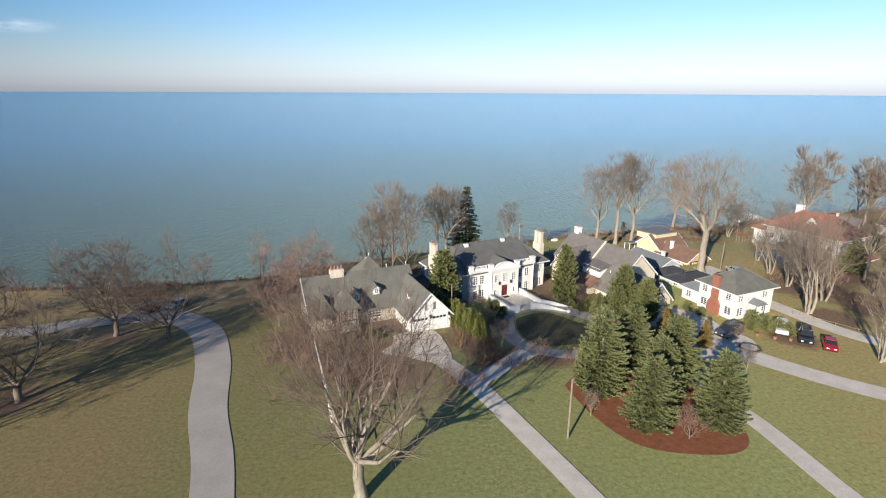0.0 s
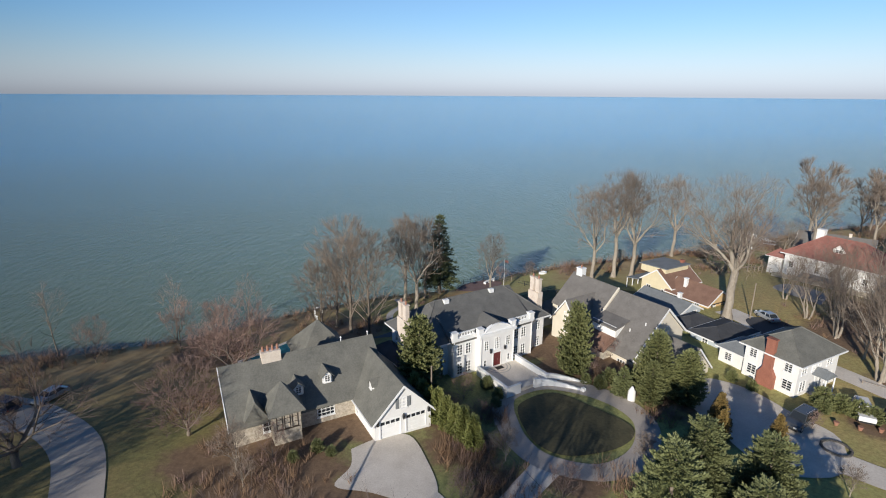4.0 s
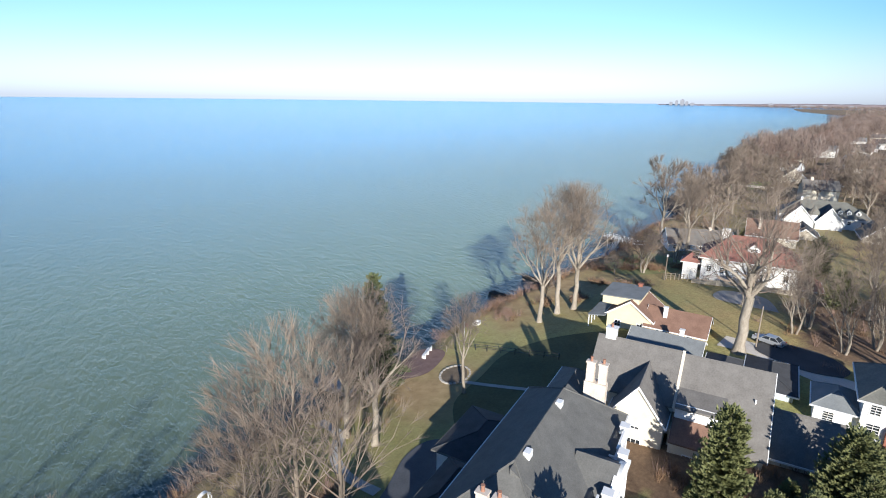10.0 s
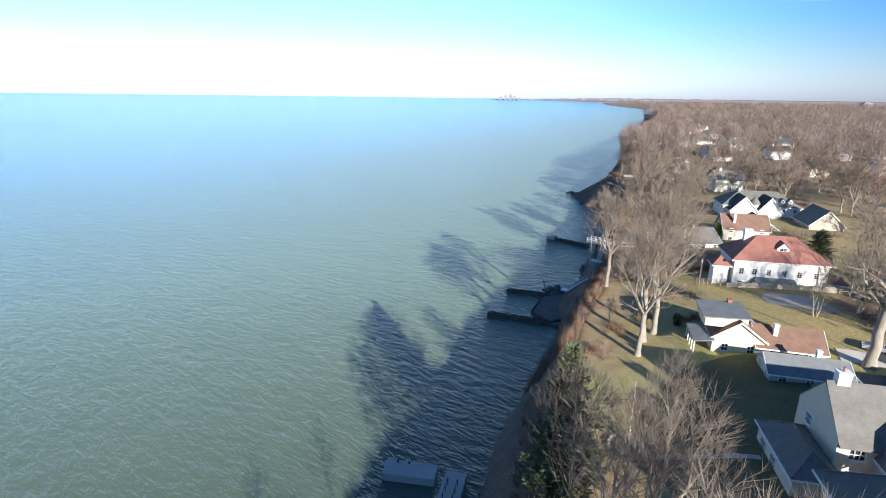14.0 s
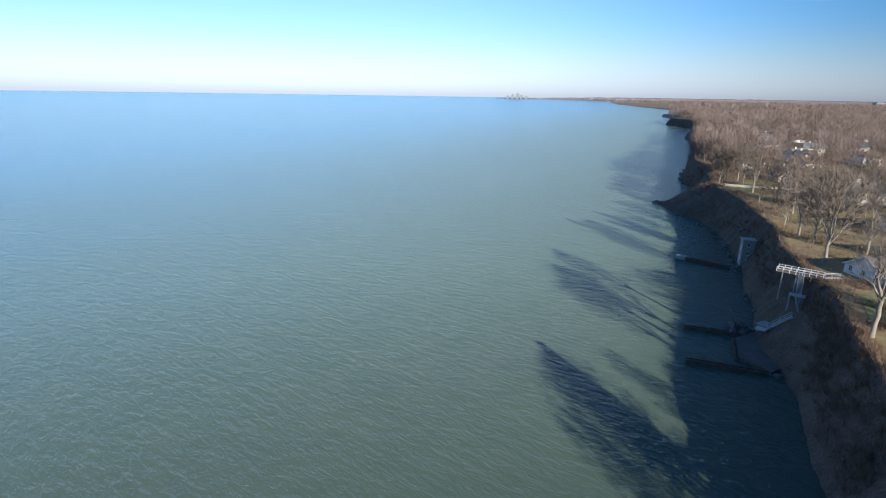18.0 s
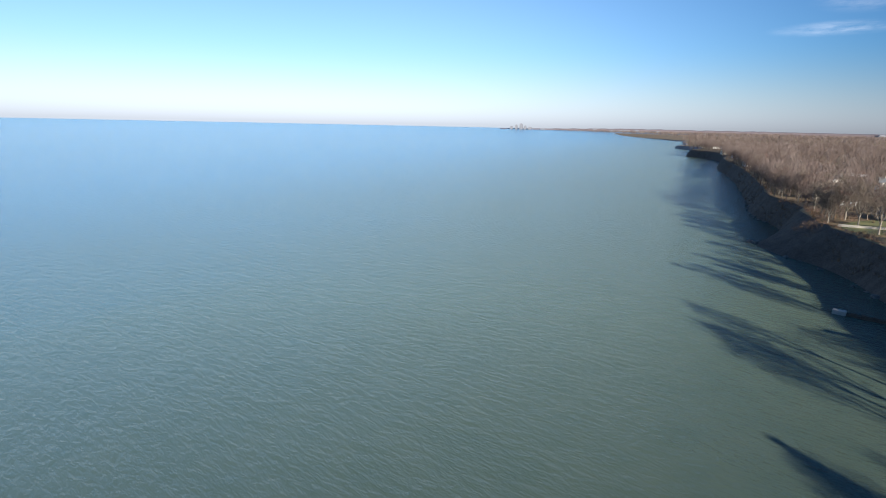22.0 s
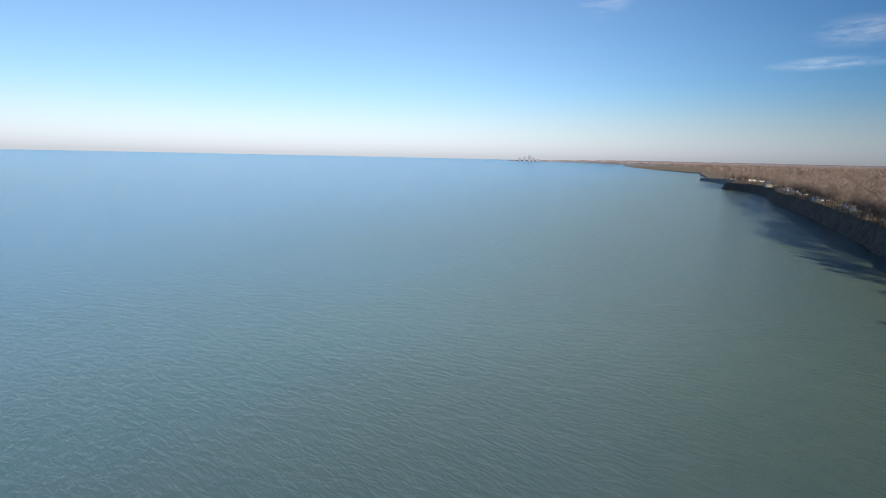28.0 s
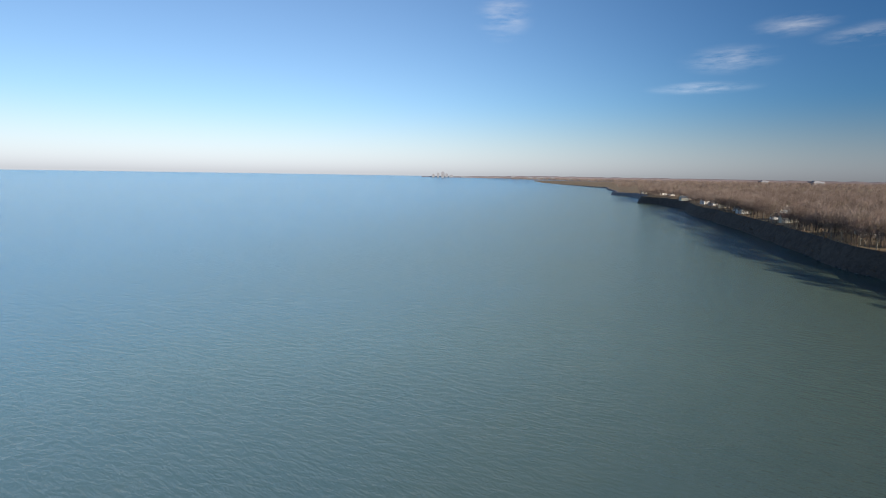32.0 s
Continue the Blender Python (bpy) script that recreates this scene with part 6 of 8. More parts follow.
SMALL_A = tree_kind(61, M_BARK, M_REDTWIG, height=6.0, bole=0.16, radius=0.10, wide=2.3, limbs=5, spread=42, levels=6, twigs=4, twig_r=0.008, lift=0.2)
SMALL_B = tree_kind(62, M_PALEBARK, M_TWIG, height=6.0, bole=0.24, radius=0.10, wide=2.0, limbs=4, spread=36, levels=6, twigs=4, twig_r=0.008, lift=0.2)
FAR_A = tree_kind(81, M_PALEBARK, M_TWIG, height=20.0, bole=0.26, radius=0.36, wide=6.4, limbs=5, spread=40, fork=28, levels=5, twigs=12, twig_r=0.036, lift=0.18)
FAR_B = tree_kind(82, M_BARK, M_TWIG, height=20.0, bole=0.22, radius=0.36, wide=7.0, limbs=5, spread=48, fork=30, levels=5, twigs=12, twig_r=0.036, lift=0.14)
FAR_C = tree_kind(83, M_BARK, M_REDTWIG, height=20.0, bole=0.18, radius=0.32, wide=6.2, limbs=4, spread=42, fork=28, levels=5, twigs=12, twig_r=0.036, lift=0.16)

plant(BIG_OAK, -8.1, 43.4, 23.0, "large leafless oak with pale bark on the lawn", "oak_tree", turn=0.6)
for _x, _y, _h, _k in ((-54.9, 60.2, 16.5, OAK_A), (-54.5, 80.7, 15.5, OAK_B), (-45.4, 79.9, 15.0, OAK_A), (-68.0, 70.0, 15.0, OAK_B), (-76.0, 62.0, 16.0, OAK_A), (-84.0, 84.0, 14.0, OAK_B), (-66.0, 96.0, 12.0, OAK_A), (-64.0, 42.0, 17.0, OAK_B), (-70.0, 52.0, 17.0, OAK_A)):
    plant(_k, _x, _y, _h, "broad leafless oak beside the asphalt lane", "oak_tree", "oaks along the lane", None, None, 1.1)
for _x, _y, _h in ((-28.4, 84.4, 9.6), (-27.2, 99.8, 12.0), (-33.0, 106.0, 7.0)):
    plant(ROUND, _x, _y, _h, "rounded leafless tree with dense reddish twigs", "bare_tree", "bushy trees by the stone house", None, None, 1.15)
for _x, _y, _h in ((-42.4, 116.0, 11.5), (-59.6, 111.0, 12.4), (-40.4, 112.5, 9.0), (-29.5, 117.0, 11.3), (-70.0, 106.5, 12.0), (-52.0, 108.0, 8.0), (-36.0, 117.5, 7.0), (-80.0, 104.0, 11.0)):
    plant(THIN if _h > 10 else SMALL_A, _x, _y, _h, "thin leafless tree on the bluff's edge", "bare_tree", "thin trees along the bluff", None, None, 0.8)
for _x, _y, _h, _k in ((-11.5, 116.0, 20.3, BUSHY_A), (-14.5, 119.0, 16.0, BUSHY_B), (-8.0, 113.6, 18.0, BUSHY_A), (-16.5, 114.0, 13.5, BUSHY_A), (0.5, 124.6, 20.2, TALL_B), (-1.8, 128.0, 18.5, TALL_A)):
    plant(_k, _x, _y, _h, "tall leafless tree with dense fine brown twigs", "bare_tree", "tall bare trees by the bluff")
for _x, _y, _h, _k in ((42.6, 142.0, 22.7, TALL_B), (48.4, 143.3, 25.0, TALL_A), (52.6, 143.1, 25.5, TALL_B), (71.6, 160.5, 22.5, TALL_B)):
    plant(_k, _x, _y, _h, "tall leafless tree with pale trunk above the lake", "bare_tree", "pale-trunked trees above the lake")
plant(GIANT, 58.0, 113.0, 26.0, "large pale-barked leafless tree between the garages", "bare_tree")
plant(TALL_A, 16.3, 128.6, 14.5, "slender leafless tree on the back lawn", "bare_tree", wide=0.85)
for _x, _y, _h, _k in ((67.0, 89.8, 17.8, STEMS), (66.2, 71.8, 13.5, STEMS), (74.0, 96.0, 15.0, STEMS), (80.0, 88.0, 15.0, TALL_B), (72.0, 104.0, 14.0, STEMS), (86.0, 99.0, 16.0, THIN), (78.0, 112.0, 15.0, STEMS),
                        (91.0, 108.0, 17.0, TALL_B), (98.0, 96.0, 18.0, THIN), (84.0, 78.0, 14.0, STEMS), (104.0, 112.0, 19.0, TALL_B), (76.0, 122.0, 10.0, STEMS), (112.0, 100.0, 18.0, TALL_A), (95.0, 82.0, 16.0, TALL_B), (78.0, 102.0, 15.0, STEMS), (83.0, 116.0, 13.0, STEMS), (70.5, 96.5, 12.0, SMALL_B), (88.0, 90.0, 16.0, STEMS), (73.0, 112.0, 13.0, STEMS), (100.0, 104.0, 16.0, STEMS), (92.0, 118.0, 14.0, THIN)):
    plant(_k, _x, _y, _h, "leafless tree in the brown eastern yards", "bare_tree", "trees in the eastern yards")
for _x, _y, _h, _k in ((108.0, 155.8, 22.0, TALL_B), (134.7, 165.0, 21.0, FAR_A), (121.0, 173.0, 25.0, FAR_A), (90.0, 156.0, 13.0, OAK_A), (98.0, 152.0, 12.0, STEMS), (84.0, 151.0, 11.0, STEMS), 
                        (142.0, 178.0, 18.0, FAR_A), (150.0, 183.0, 20.0, FAR_A), (128.0, 116.0, 18.0, FAR_B), (152.0, 112.0, 19.0, FAR_A),
                        (172.0, 180.0, 18.0, FAR_A), (186.0, 190.0, 20.0, FAR_A), (200.0, 182.0, 19.0, FAR_B), (214.0, 200.0, 20.0, FAR_A), (228.0, 212.0, 21.0, FAR_A), (205.0, 150.0, 19.0, FAR_B), (190.0, 125.0, 18.0, FAR_A), (225.0, 165.0, 20.0, FAR_B),
                        (236.0, 196.0, 18.0, FAR_A), (246.0, 220.0, 20.0, FAR_A), (262.0, 226.0, 21.0, FAR_A), (240.0, 140.0, 20.0, FAR_A), (268.0, 178.0, 20.0, FAR_B)):
    plant(_k, _x, _y, _h, "leafless tree among houses along the shore", "bare_tree", "trees among the shore houses")
_pick = random.Random(77)
CLEAR = [(548, 266, 10), (530, 263, 10), (572, 312, 12), (556, 309, 12), (540, 306, 10), (516, 301, 10), (117, 158, 12), (133, 147, 10), (172, 151, 16), (163, 131, 9), (150, 146, 9), (254, 201, 11), (270, 190, 10), (321, 231, 9), (340, 205, 9), (356, 210, 9), (244, 218, 13), (96, 132, 12), (300, 166, 20), (218, 172, 11), (138, 150, 13), (150, 160, 9), (228, 197, 12), (241, 199, 12), (185, 158, 10), (200, 165, 9), (347, 243, 11), (335, 236, 9), (365, 215, 11), (350, 212, 8), (270, 206, 12), (256, 202, 12), (266, 187, 9), (318, 239, 9), (300, 236, 9), (334, 212, 9), (314, 210, 9), (294, 208, 9)]
for _k in range(80):
    _x = 246.0 + 6.2 * _k + _pick.uniform(-3.0, 3.0)
    _d = _pick.uniform(4.0, 34.0) if _k % 3 else _pick.uniform(2.0, 7.0)
    _px, _py = _x + INLAND.x * _d, shore_y(_x) + INLAND.y * _d
    if any((_px - a) ** 2 + (_py - b) ** 2 < c * c for a, b, c in CLEAR):
        continue
    plant((FAR_A, FAR_B, FAR_C)[_k % 3], _px, _py, _pick.uniform(13.0, 21.0), "leafless tree along the lip of the bluff", "bare_tree", "trees along the far bluff", None, None, 1.1)
for _k in range(58):
    _x, _d = _pick.uniform(136.0, 290.0), _pick.uniform(3.0, 110.0)
    _px, _py = _x + INLAND.x * _d, shore_y(_x) + INLAND.y * _d
    if any((_px - a) ** 2 + (_py - b) ** 2 < c * c for a, b, c in CLEAR):
        continue
    plant((FAR_A, FAR_B, FAR_C)[_k % 3], _px, _py, _pick.uniform(9.0, 19.0), "leafless tree among houses along the shore", "bare_tree", "trees among the shore houses", None, None, 1.1)
for _x, _y, _h, _k in ((18.6, 57.6, 3.6, SMALL_B), (28.8, 52.9, 4.2, SMALL_A), (9.5, 77.0, 5.0, SMALL_B), (14.0, 70.0, 4.6, SMALL_A), (24.5, 73.5, 5.0, SMALL_B), (7.0, 84.0, 4.0, SMALL_A), (3.8, 70.8, 3.6, SMALL_A), (6.2, 90.2, 4.0, SMALL_A),
                        (-17.0, 78.8, 4.2, SMALL_A), (-20.5, 77.0, 6.5, SMALL_B), (-19.0, 74.2, 4.0, SMALL_B), (-12.2, 51.2, 3.2, SMALL_B), (53.0, 151.5, 5.2, SMALL_B), (28.4, 144.4, 4.6, SMALL_B), (21.0, 142.5, 4.0, SMALL_A), (48.5, 79.6, 2.6, SMALL_A), (44.0, 68.5, 4.0, SMALL_B), (37.5, 145.5, 3.0, SMALL_A), (78.0, 154.5, 6.0, SMALL_B), (26.0, 96.0, 3.6, SMALL_A), (30.5, 99.5, 3.4, SMALL_A)):
    plant(_k, _x, _y, _h, "small leafless ornamental tree in a planting bed", "small_tree", "small ornamental trees")


def foliage_mesh(clumps):
    """Folded leaf sprays: (place, direction, length, width)."""
    v, f = [], []
    for p, d, ln, w in clumps:
        s = d.cross(Vector((0, 0, 1)))
        s = s.normalized() if s.length > 1e-3 else Vector((1, 0, 0))
        n = s.cross(d).normalized()
        k = len(v)
        v += [tuple(p), tuple(p + d * ln * 0.55 + s * w - n * w * 0.5), tuple(p + d * ln), tuple(p + d * ln * 0.55 - s * w - n * w * 0.5), tuple(p + d * ln * 0.5 + n * w * 0.35)]
        f += [(k, k + 1, k + 4), (k + 1, k + 2, k + 4), (k + 2, k + 3, k + 4), (k + 3, k, k + 4)]
    return mesh_of("crown", v, f)


def spruce_kind(seed, height, radius, mat, bare=0.06, droop=0.30, density=1.0, up=0.0, spray=1.0, point=0.8):
    rng = random.Random(seed)
    tv, tf = [], []
    tube_path(tv, tf, [Vector((0, 0, -0.3)), Vector((0, 0, height * 0.5)), Vector((0.05, 0, height * 0.97))], [radius * 0.075, radius * 0.05, 0.02], 7)
    clumps = []
    z = height * bare
    while z < height * 0.985:
        s = z / height
        r = radius * (1 - s) ** point * min(1.0, 0.72 + 1.6 * s) + 0.12
        n = max(5, int((7 + 4 * (1 - s)) * density))
        a0 = rng.uniform(0, 6.28)
        for b in range(n):
            a = a0 + 2 * math.pi * b / n + rng.uniform(-0.35, 0.35)
            out = Vector((math.cos(a), math.sin(a), 0))
            across = Vector((-out.y, out.x, 0))
            rb = r * rng.uniform(0.66, 1.10)
            tip_up = up * rng.uniform(0.6, 1.3)
            zb = z + rng.uniform(-0.25, 0.25) * max(0.5, height / 12)
            m = max(3, int(rb / (0.30 * spray)))
            for i in range(m):
                t = 0.16 + 0.84 * (i + rng.uniform(0.2, 0.9)) / m
                p = out * rb * t + Vector((0, 0, zb + rb * (tip_up * t * t * 0.55 - droop * t)))
                fan = (1.15 - t) * rb * 0.30 + 0.22 * spray
                for side in (-1, 1):
                    d = (out * rng.uniform(0.7, 1.1) + across * side * rng.uniform(0.5, 1.1) + Vector((0, 0, up * 0.6 + rng.uniform(-0.15, 0.35)))).normalized()
                    clumps.append((p, d, min(1.0, fan) * rng.uniform(0.75, 1.15) + 0.12, rng.uniform(0.10, 0.18) * spray))
                d = (out * 0.6 + Vector((rng.uniform(-0.4, 0.4), rng.uniform(-0.4, 0.4), 0.5 + up))).normalized()
                clumps.append((p, d, rng.uniform(0.35, 0.6) * spray, rng.uniform(0.10, 0.16) * spray))
        z += rng.uniform(0.36, 0.52) * max(0.5, height / 13)
    trunk = mesh_of("trunk", tv, tf, True)
    trunk.materials.append(M_BARK)
    crown = foliage_mesh(clumps)
    crown.materials.append(mat)
    return trunk, crown, height


PINE = spruce_kind(71, 13.0, 4.3, M_SPRUCE, 0.05, 0.05, 1.25, 0.45, 0.85, 0.40)
PINE_B = spruce_kind(72, 11.0, 4.1, M_SPRUCE, 0.04, 0.10, 1.25, 0.40, 0.85, 0.44)
CEDAR = spruce_kind(73, 11.0, 2.9, M_CEDAR, 0.03, 0.0, 1.3, 0.75, 1.1, 0.42)
ARBOR = spruce_kind(74, 4.5, 1.2, M_ARBOR, 0.02, 0.0, 1.2, 0.9, 0.8, 0.5)
FIR = spruce_kind(75, 18.0, 4.0, M_DARKFIR, 0.14, 0.25, 0.9, 0.05, 1.2)
BRONZE = spruce_kind(76, 7.0, 2.4, M_OLIVE, 0.05, 0.10, 1.0, 0.3, 1.0)
SHRUB = spruce_kind(77, 2.2, 1.2, M_CEDAR, 0.05, 0.0, 1.3, 0.5, 0.6, 0.4)
BLUESPRUCE = spruce_kind(78, 4.0, 1.6, M_SPRUCE, 0.03, 0.1, 1.2, 0.1, 0.7)

for _x, _y, _h, _k in ((20.9, 62.6, 12.2, PINE), (24.9, 55.4, 9.4, PINE_B), (32.9, 54.8, 10.4, PINE), (32.0, 65.4, 10.2, PINE_B), (26.6, 67.6, 10.8, PINE), (28.0, 60.5, 9.4, PINE_B)):
    plant(_k, _x, _y, _h, "dense green pine in the red mulch bed", "pine_tree", "pines in the mulch bed")
plant(CEDAR, 0.2, 92.4, 11.2, "broad green cedar against the white house", "cedar_tree", "cedars by the white house", None, None, 1.15)
plant(CEDAR, 23.3, 95.6, 11.2, "tall green cedar beside the white house", "cedar_tree", "cedars by the white house", None, None, 0.95)
plant(CEDAR, 32.2, 88.6, 9.4, "green cedar before the taupe-roofed house", "cedar_tree", "cedars by the taupe-roofed house", None, None, 1.2)
plant(CEDAR, 35.6, 86.4, 7.6, "green cedar before the taupe-roofed house", "cedar_tree", "cedars by the taupe-roofed house", None, None, 1.3)
plant(CEDAR, 30.8, 86.4, 6.4, "green cedar before the taupe-roofed house", "cedar_tree", "cedars by the taupe-roofed house", None, None, 1.1)
plant(BUSHY_B, 2.6, 133.4, 16.5, "tall leafless tree with dense fine brown twigs", "bare_tree", "tall bare trees by the bluff", None, None, 0.8)
plant(FIR, 6.0, 136.0, 18.2, "dark green fir on the bluff's edge", "fir_tree", wide=1.3)
for _i in range(8):
    plant(ARBOR, -0.6 + _i * 0.95, 88.6 - _i * 1.35, 4.8 - 0.25 * (_i % 3), "green arborvitae in a row beside the drive", "arborvitae", "arborvitae row")
for _x, _y, _h in ((37.0, 80.8, 4.8), (41.6, 76.6, 4.4), (36.0, 78.6, 4.0), (38.8, 83.6, 3.2)):
    plant(BRONZE, _x, _y, _h, "bronze-tinged evergreen beside the forecourt", "bronze_evergreen", "bronze evergreens")
for _x, _y, _h in ((53.6, 84.4, 2.6), (55.0, 83.0, 2.4), (56.2, 81.6, 2.4), (57.4, 80.4, 2.2), (52.6, 83.0, 2.0), (9.9, 93.2, 1.8), (11.0, 90.6, 1.6), (22.5, 97.5, 1.8), (45.5, 91.5, 1.6), (46.8, 88.8, 1.5), (60.5, 141.5, 1.5), (58.5, 140.8, 1.4), (26.0, 91.6, 1.9), (27.6, 92.4, 2.3), (24.4, 93.0, 1.5), (10.4, 88.6, 1.4), (29.6, 91.2, 1.6), (31.2, 92.6, 1.8), (-12.0, 79.6, 1.5), (-14.5, 78.0, 1.3), (-10.4, 78.8, 1.2)):
    plant(SHRUB, _x, _y, _h, "rounded evergreen shrub beside a house", "shrub", "rounded shrubs")
plant(BLUESPRUCE, 28.4, 89.6, 4.2, "small blue-green spruce by the turning circle", "spruce_tree")
plant(PINE_B, 112.0, 126.0, 9.0, "green pine in the eastern yards", "pine_tree")
plant(PINE_B, 92.0, 113.0, 8.0, "green pine in the eastern yards", "pine_tree")
plant(ARBOR, 128.0, 152.0, 4.5, "dark green arborvitae beside a house", "arborvitae")

# leaning white birch
_b = thing("birch_trunk", -13.2, 55.2, 0.0, 0.0, "leaning white birch trunk with dark marks", "tree")
_v, _f = [], []
tube_path(_v, _f, [Vector((0, 0, -0.3)), Vector((-0.9, 2.2, 2.6)), Vector((-2.1, 4.6, 5.2)), Vector((-3.4, 7.2, 7.6))], [0.20, 0.17, 0.13, 0.07], 8)
add("trunk", mesh_of("trunk", _v, _f, True), M_BIRCH, _b)


def stuff_mesh(name, v, f, mat, label, category):
    me = bpy.data.meshes.new(name)
    v = np.asarray(v, dtype=np.float32).reshape(-1, 3)
    f = np.asarray(f, dtype=np.int32).reshape(-1, 3)
    me.vertices.add(len(v))
    me.vertices.foreach_set("co", v.ravel())
    me.loops.add(len(f) * 3)
    me.loops.foreach_set("vertex_index", f.ravel())
    me.polygons.add(len(f))
    me.polygons.foreach_set("loop_start", np.arange(0, len(f) * 3, 3, dtype=np.int32))
    me.update(calc_edges=True)
    me.materials.append(mat)
    return tagged(new(name, me), label, category, "", "stuff")


def brush(name, spots, mat, label, rng, per=26, tall=1.6, wide=1.2, thick=0.03):
    """Leafless brush: fans of thin stems at many spots."""
    p = np.array(spots, dtype=np.float64)
    n = len(p) * per
    base = np.repeat(p[:, :3], per, axis=0)
    size = np.repeat(p[:, 3], per)
    a = rng.uniform(0, 2 * np.pi, n)
    rr = rng.uniform(0, 1, n) ** 0.6
    start = base + np.c_[np.cos(a) * rr * wide * size * 0.5, np.sin(a) * rr * wide * size * 0.5, np.zeros(n) - 0.1]
    a2 = a + rng.normal(0, 0.9, n)
    tip = start + np.c_[np.cos(a2) * rr * wide * size * 0.8, np.sin(a2) * rr * wide * size * 0.8, tall * size * rng.uniform(0.4, 1.1, n)]
    s = np.c_[np.cos(a + 1.57), np.sin(a + 1.57), np.zeros(n)] * thick
    v = np.stack([start + s, start - s, tip], axis=1).reshape(-1, 3)
    return stuff_mesh(name, v, np.arange(len(v)), mat, label, "brush")


_rng = np.random.default_rng(5)
_spots, _red = [], []
_x = -110.0
while _x < 800.0:
    for _k in range(3):
        _d = _rng.uniform(-5.0, 1.2) if _x < 200 else _rng.uniform(-8.0, 2.5)
        _px, _py = _x + INLAND.x * _d, shore_y(_x) + INLAND.y * _d
        _z = -2.7 if _d > 0 else -2.7 - 15.0 * (min(1.0, -_d / face_width(_x)) ** 0.9)
        if 8.0 < _x < 24.0 and _d > -2:
            continue
        (_red if _rng.uniform() < 0.35 else _spots).append((_px, _py, _z, _rng.uniform(0.6, 1.5)))
    _x += 0.55 if _x < 130 else (1.1 if _x < 330 else 2.4)
for _cx, _cy, _n, _s in ((-18.0, 121.0, 22, 5.0), (-8.0, 119.0, 20, 5.0), (2.0, 130.0, 14, 4.5), (-34.0, 110.0, 60, 6.0), (-60.0, 104.0, 60, 7.0), (34.0, 101.0, 20, 2.0), (62.0, 139.0, 20, 2.5), (58.0, 146.5, 24, 2.5), (-3.0, 87.0, 16, 2.0), (5.5, 79.0, 80, 5.0), (8.0, 72.0, 40, 3.5), (2.0, 66.0, 30, 4.0), (-14.0, 69.0, 60, 6.0), (24.5, 100.0, 26, 2.2), (9.2, 86.0, 34, 2.2), (26.5, 93.5, 20, 1.6), (31.0, 84.0, 30, 2.4), (21.0, 71.5, 30, 3.0), (33.5, 95.5, 30, 3.5), (-24.0, 73.0, 30, 4.0), (-30.0, 92.0, 26, 3.0),
                         (90.0, 160.0, 30, 4.0), (104.0, 165.0, 30, 5.0), (74.0, 146.0, 26, 4.0), (97.0, 146.0, 30, 4.0), (79.0, 159.5, 50, 2.6), (84.0, 156.0, 50, 2.6), (89.0, 152.0, 50, 2.6), (95.0, 148.0, 40, 2.6), (70.0, 152.0, 24, 2.0), (82.0, 107.0, 80, 14.0), (92.0, 96.0, 60, 12.0), (-17.0, 76.0, 36, 3.5), (-23.5, 82.5, 20, 2.0), (40.0, 148.5, 24, 2.5), (50.0, 148.5, 26, 2.5)):
    for _k in range(_n):
        _px, _py = _cx + _rng.normal(0, _s * 0.5), _cy + _rng.normal(0, _s * 0.5)
        (_red if _rng.uniform() < 0.3 else _spots).append((_px, _py, ground_z(_px, _py), _rng.uniform(0.5, 1.2)))
for _k in range(620):
    _x, _d = _rng.uniform(88.0, 330.0), 1.0 + 60.0 * _rng.uniform() ** 1.8
    _px, _py = _x + INLAND.x * _d, shore_y(_x) + INLAND.y * _d
    if noise.noise(Vector((_px * 0.05, _py * 0.05, 8.0))) > -0.05 and not any((_px - a) ** 2 + (_py - b) ** 2 < c * c for a, b, c in CLEAR):
        (_red if _rng.uniform() < 0.4 else _spots).append((_px, _py, ground_z(_px, _py), _rng.uniform(0.8, 2.2)))
for _k in range(240):
    _x, _d = _rng.uniform(38.0, 82.0), _rng.uniform(-7.0, 1.0)
    _px, _py = _x + INLAND.x * _d, shore_y(_x) + INLAND.y * _d
    _z = -2.7 if _d > 0 else -2.7 - 15.0 * (min(1.0, -_d / face_width(_x)) ** 0.9)
    (_red if _rng.uniform() < 0.5 else _spots).append((_px, _py, _z, _rng.uniform(0.8, 1.7)))
_thicket = []
for _k in range(260):
    _x, _d = _rng.uniform(118.0, 330.0), _rng.uniform(2.0, 70.0)
    _px, _py = _x + INLAND.x * _d, shore_y(_x) + INLAND.y * _d
    if not any((_px - a) ** 2 + (_py - b) ** 2 < c * c for a, b, c in CLEAR):
        _thicket.append((_px, _py, ground_z(_px, _py), _rng.uniform(1.2, 2.8)))
brush("thicket", _thicket, M_DARKTWIG, "dark leafless thicket among the shore houses", _rng, 60, 1.5, 1.5, 0.035)
brush("bluff_brush", _spots, M_BRUSH, "tan dry brush along the bluff's edge", _rng)
brush("red_brush", _red, M_REDTWIG, "reddish leafless brush along the bluff's edge", _rng)


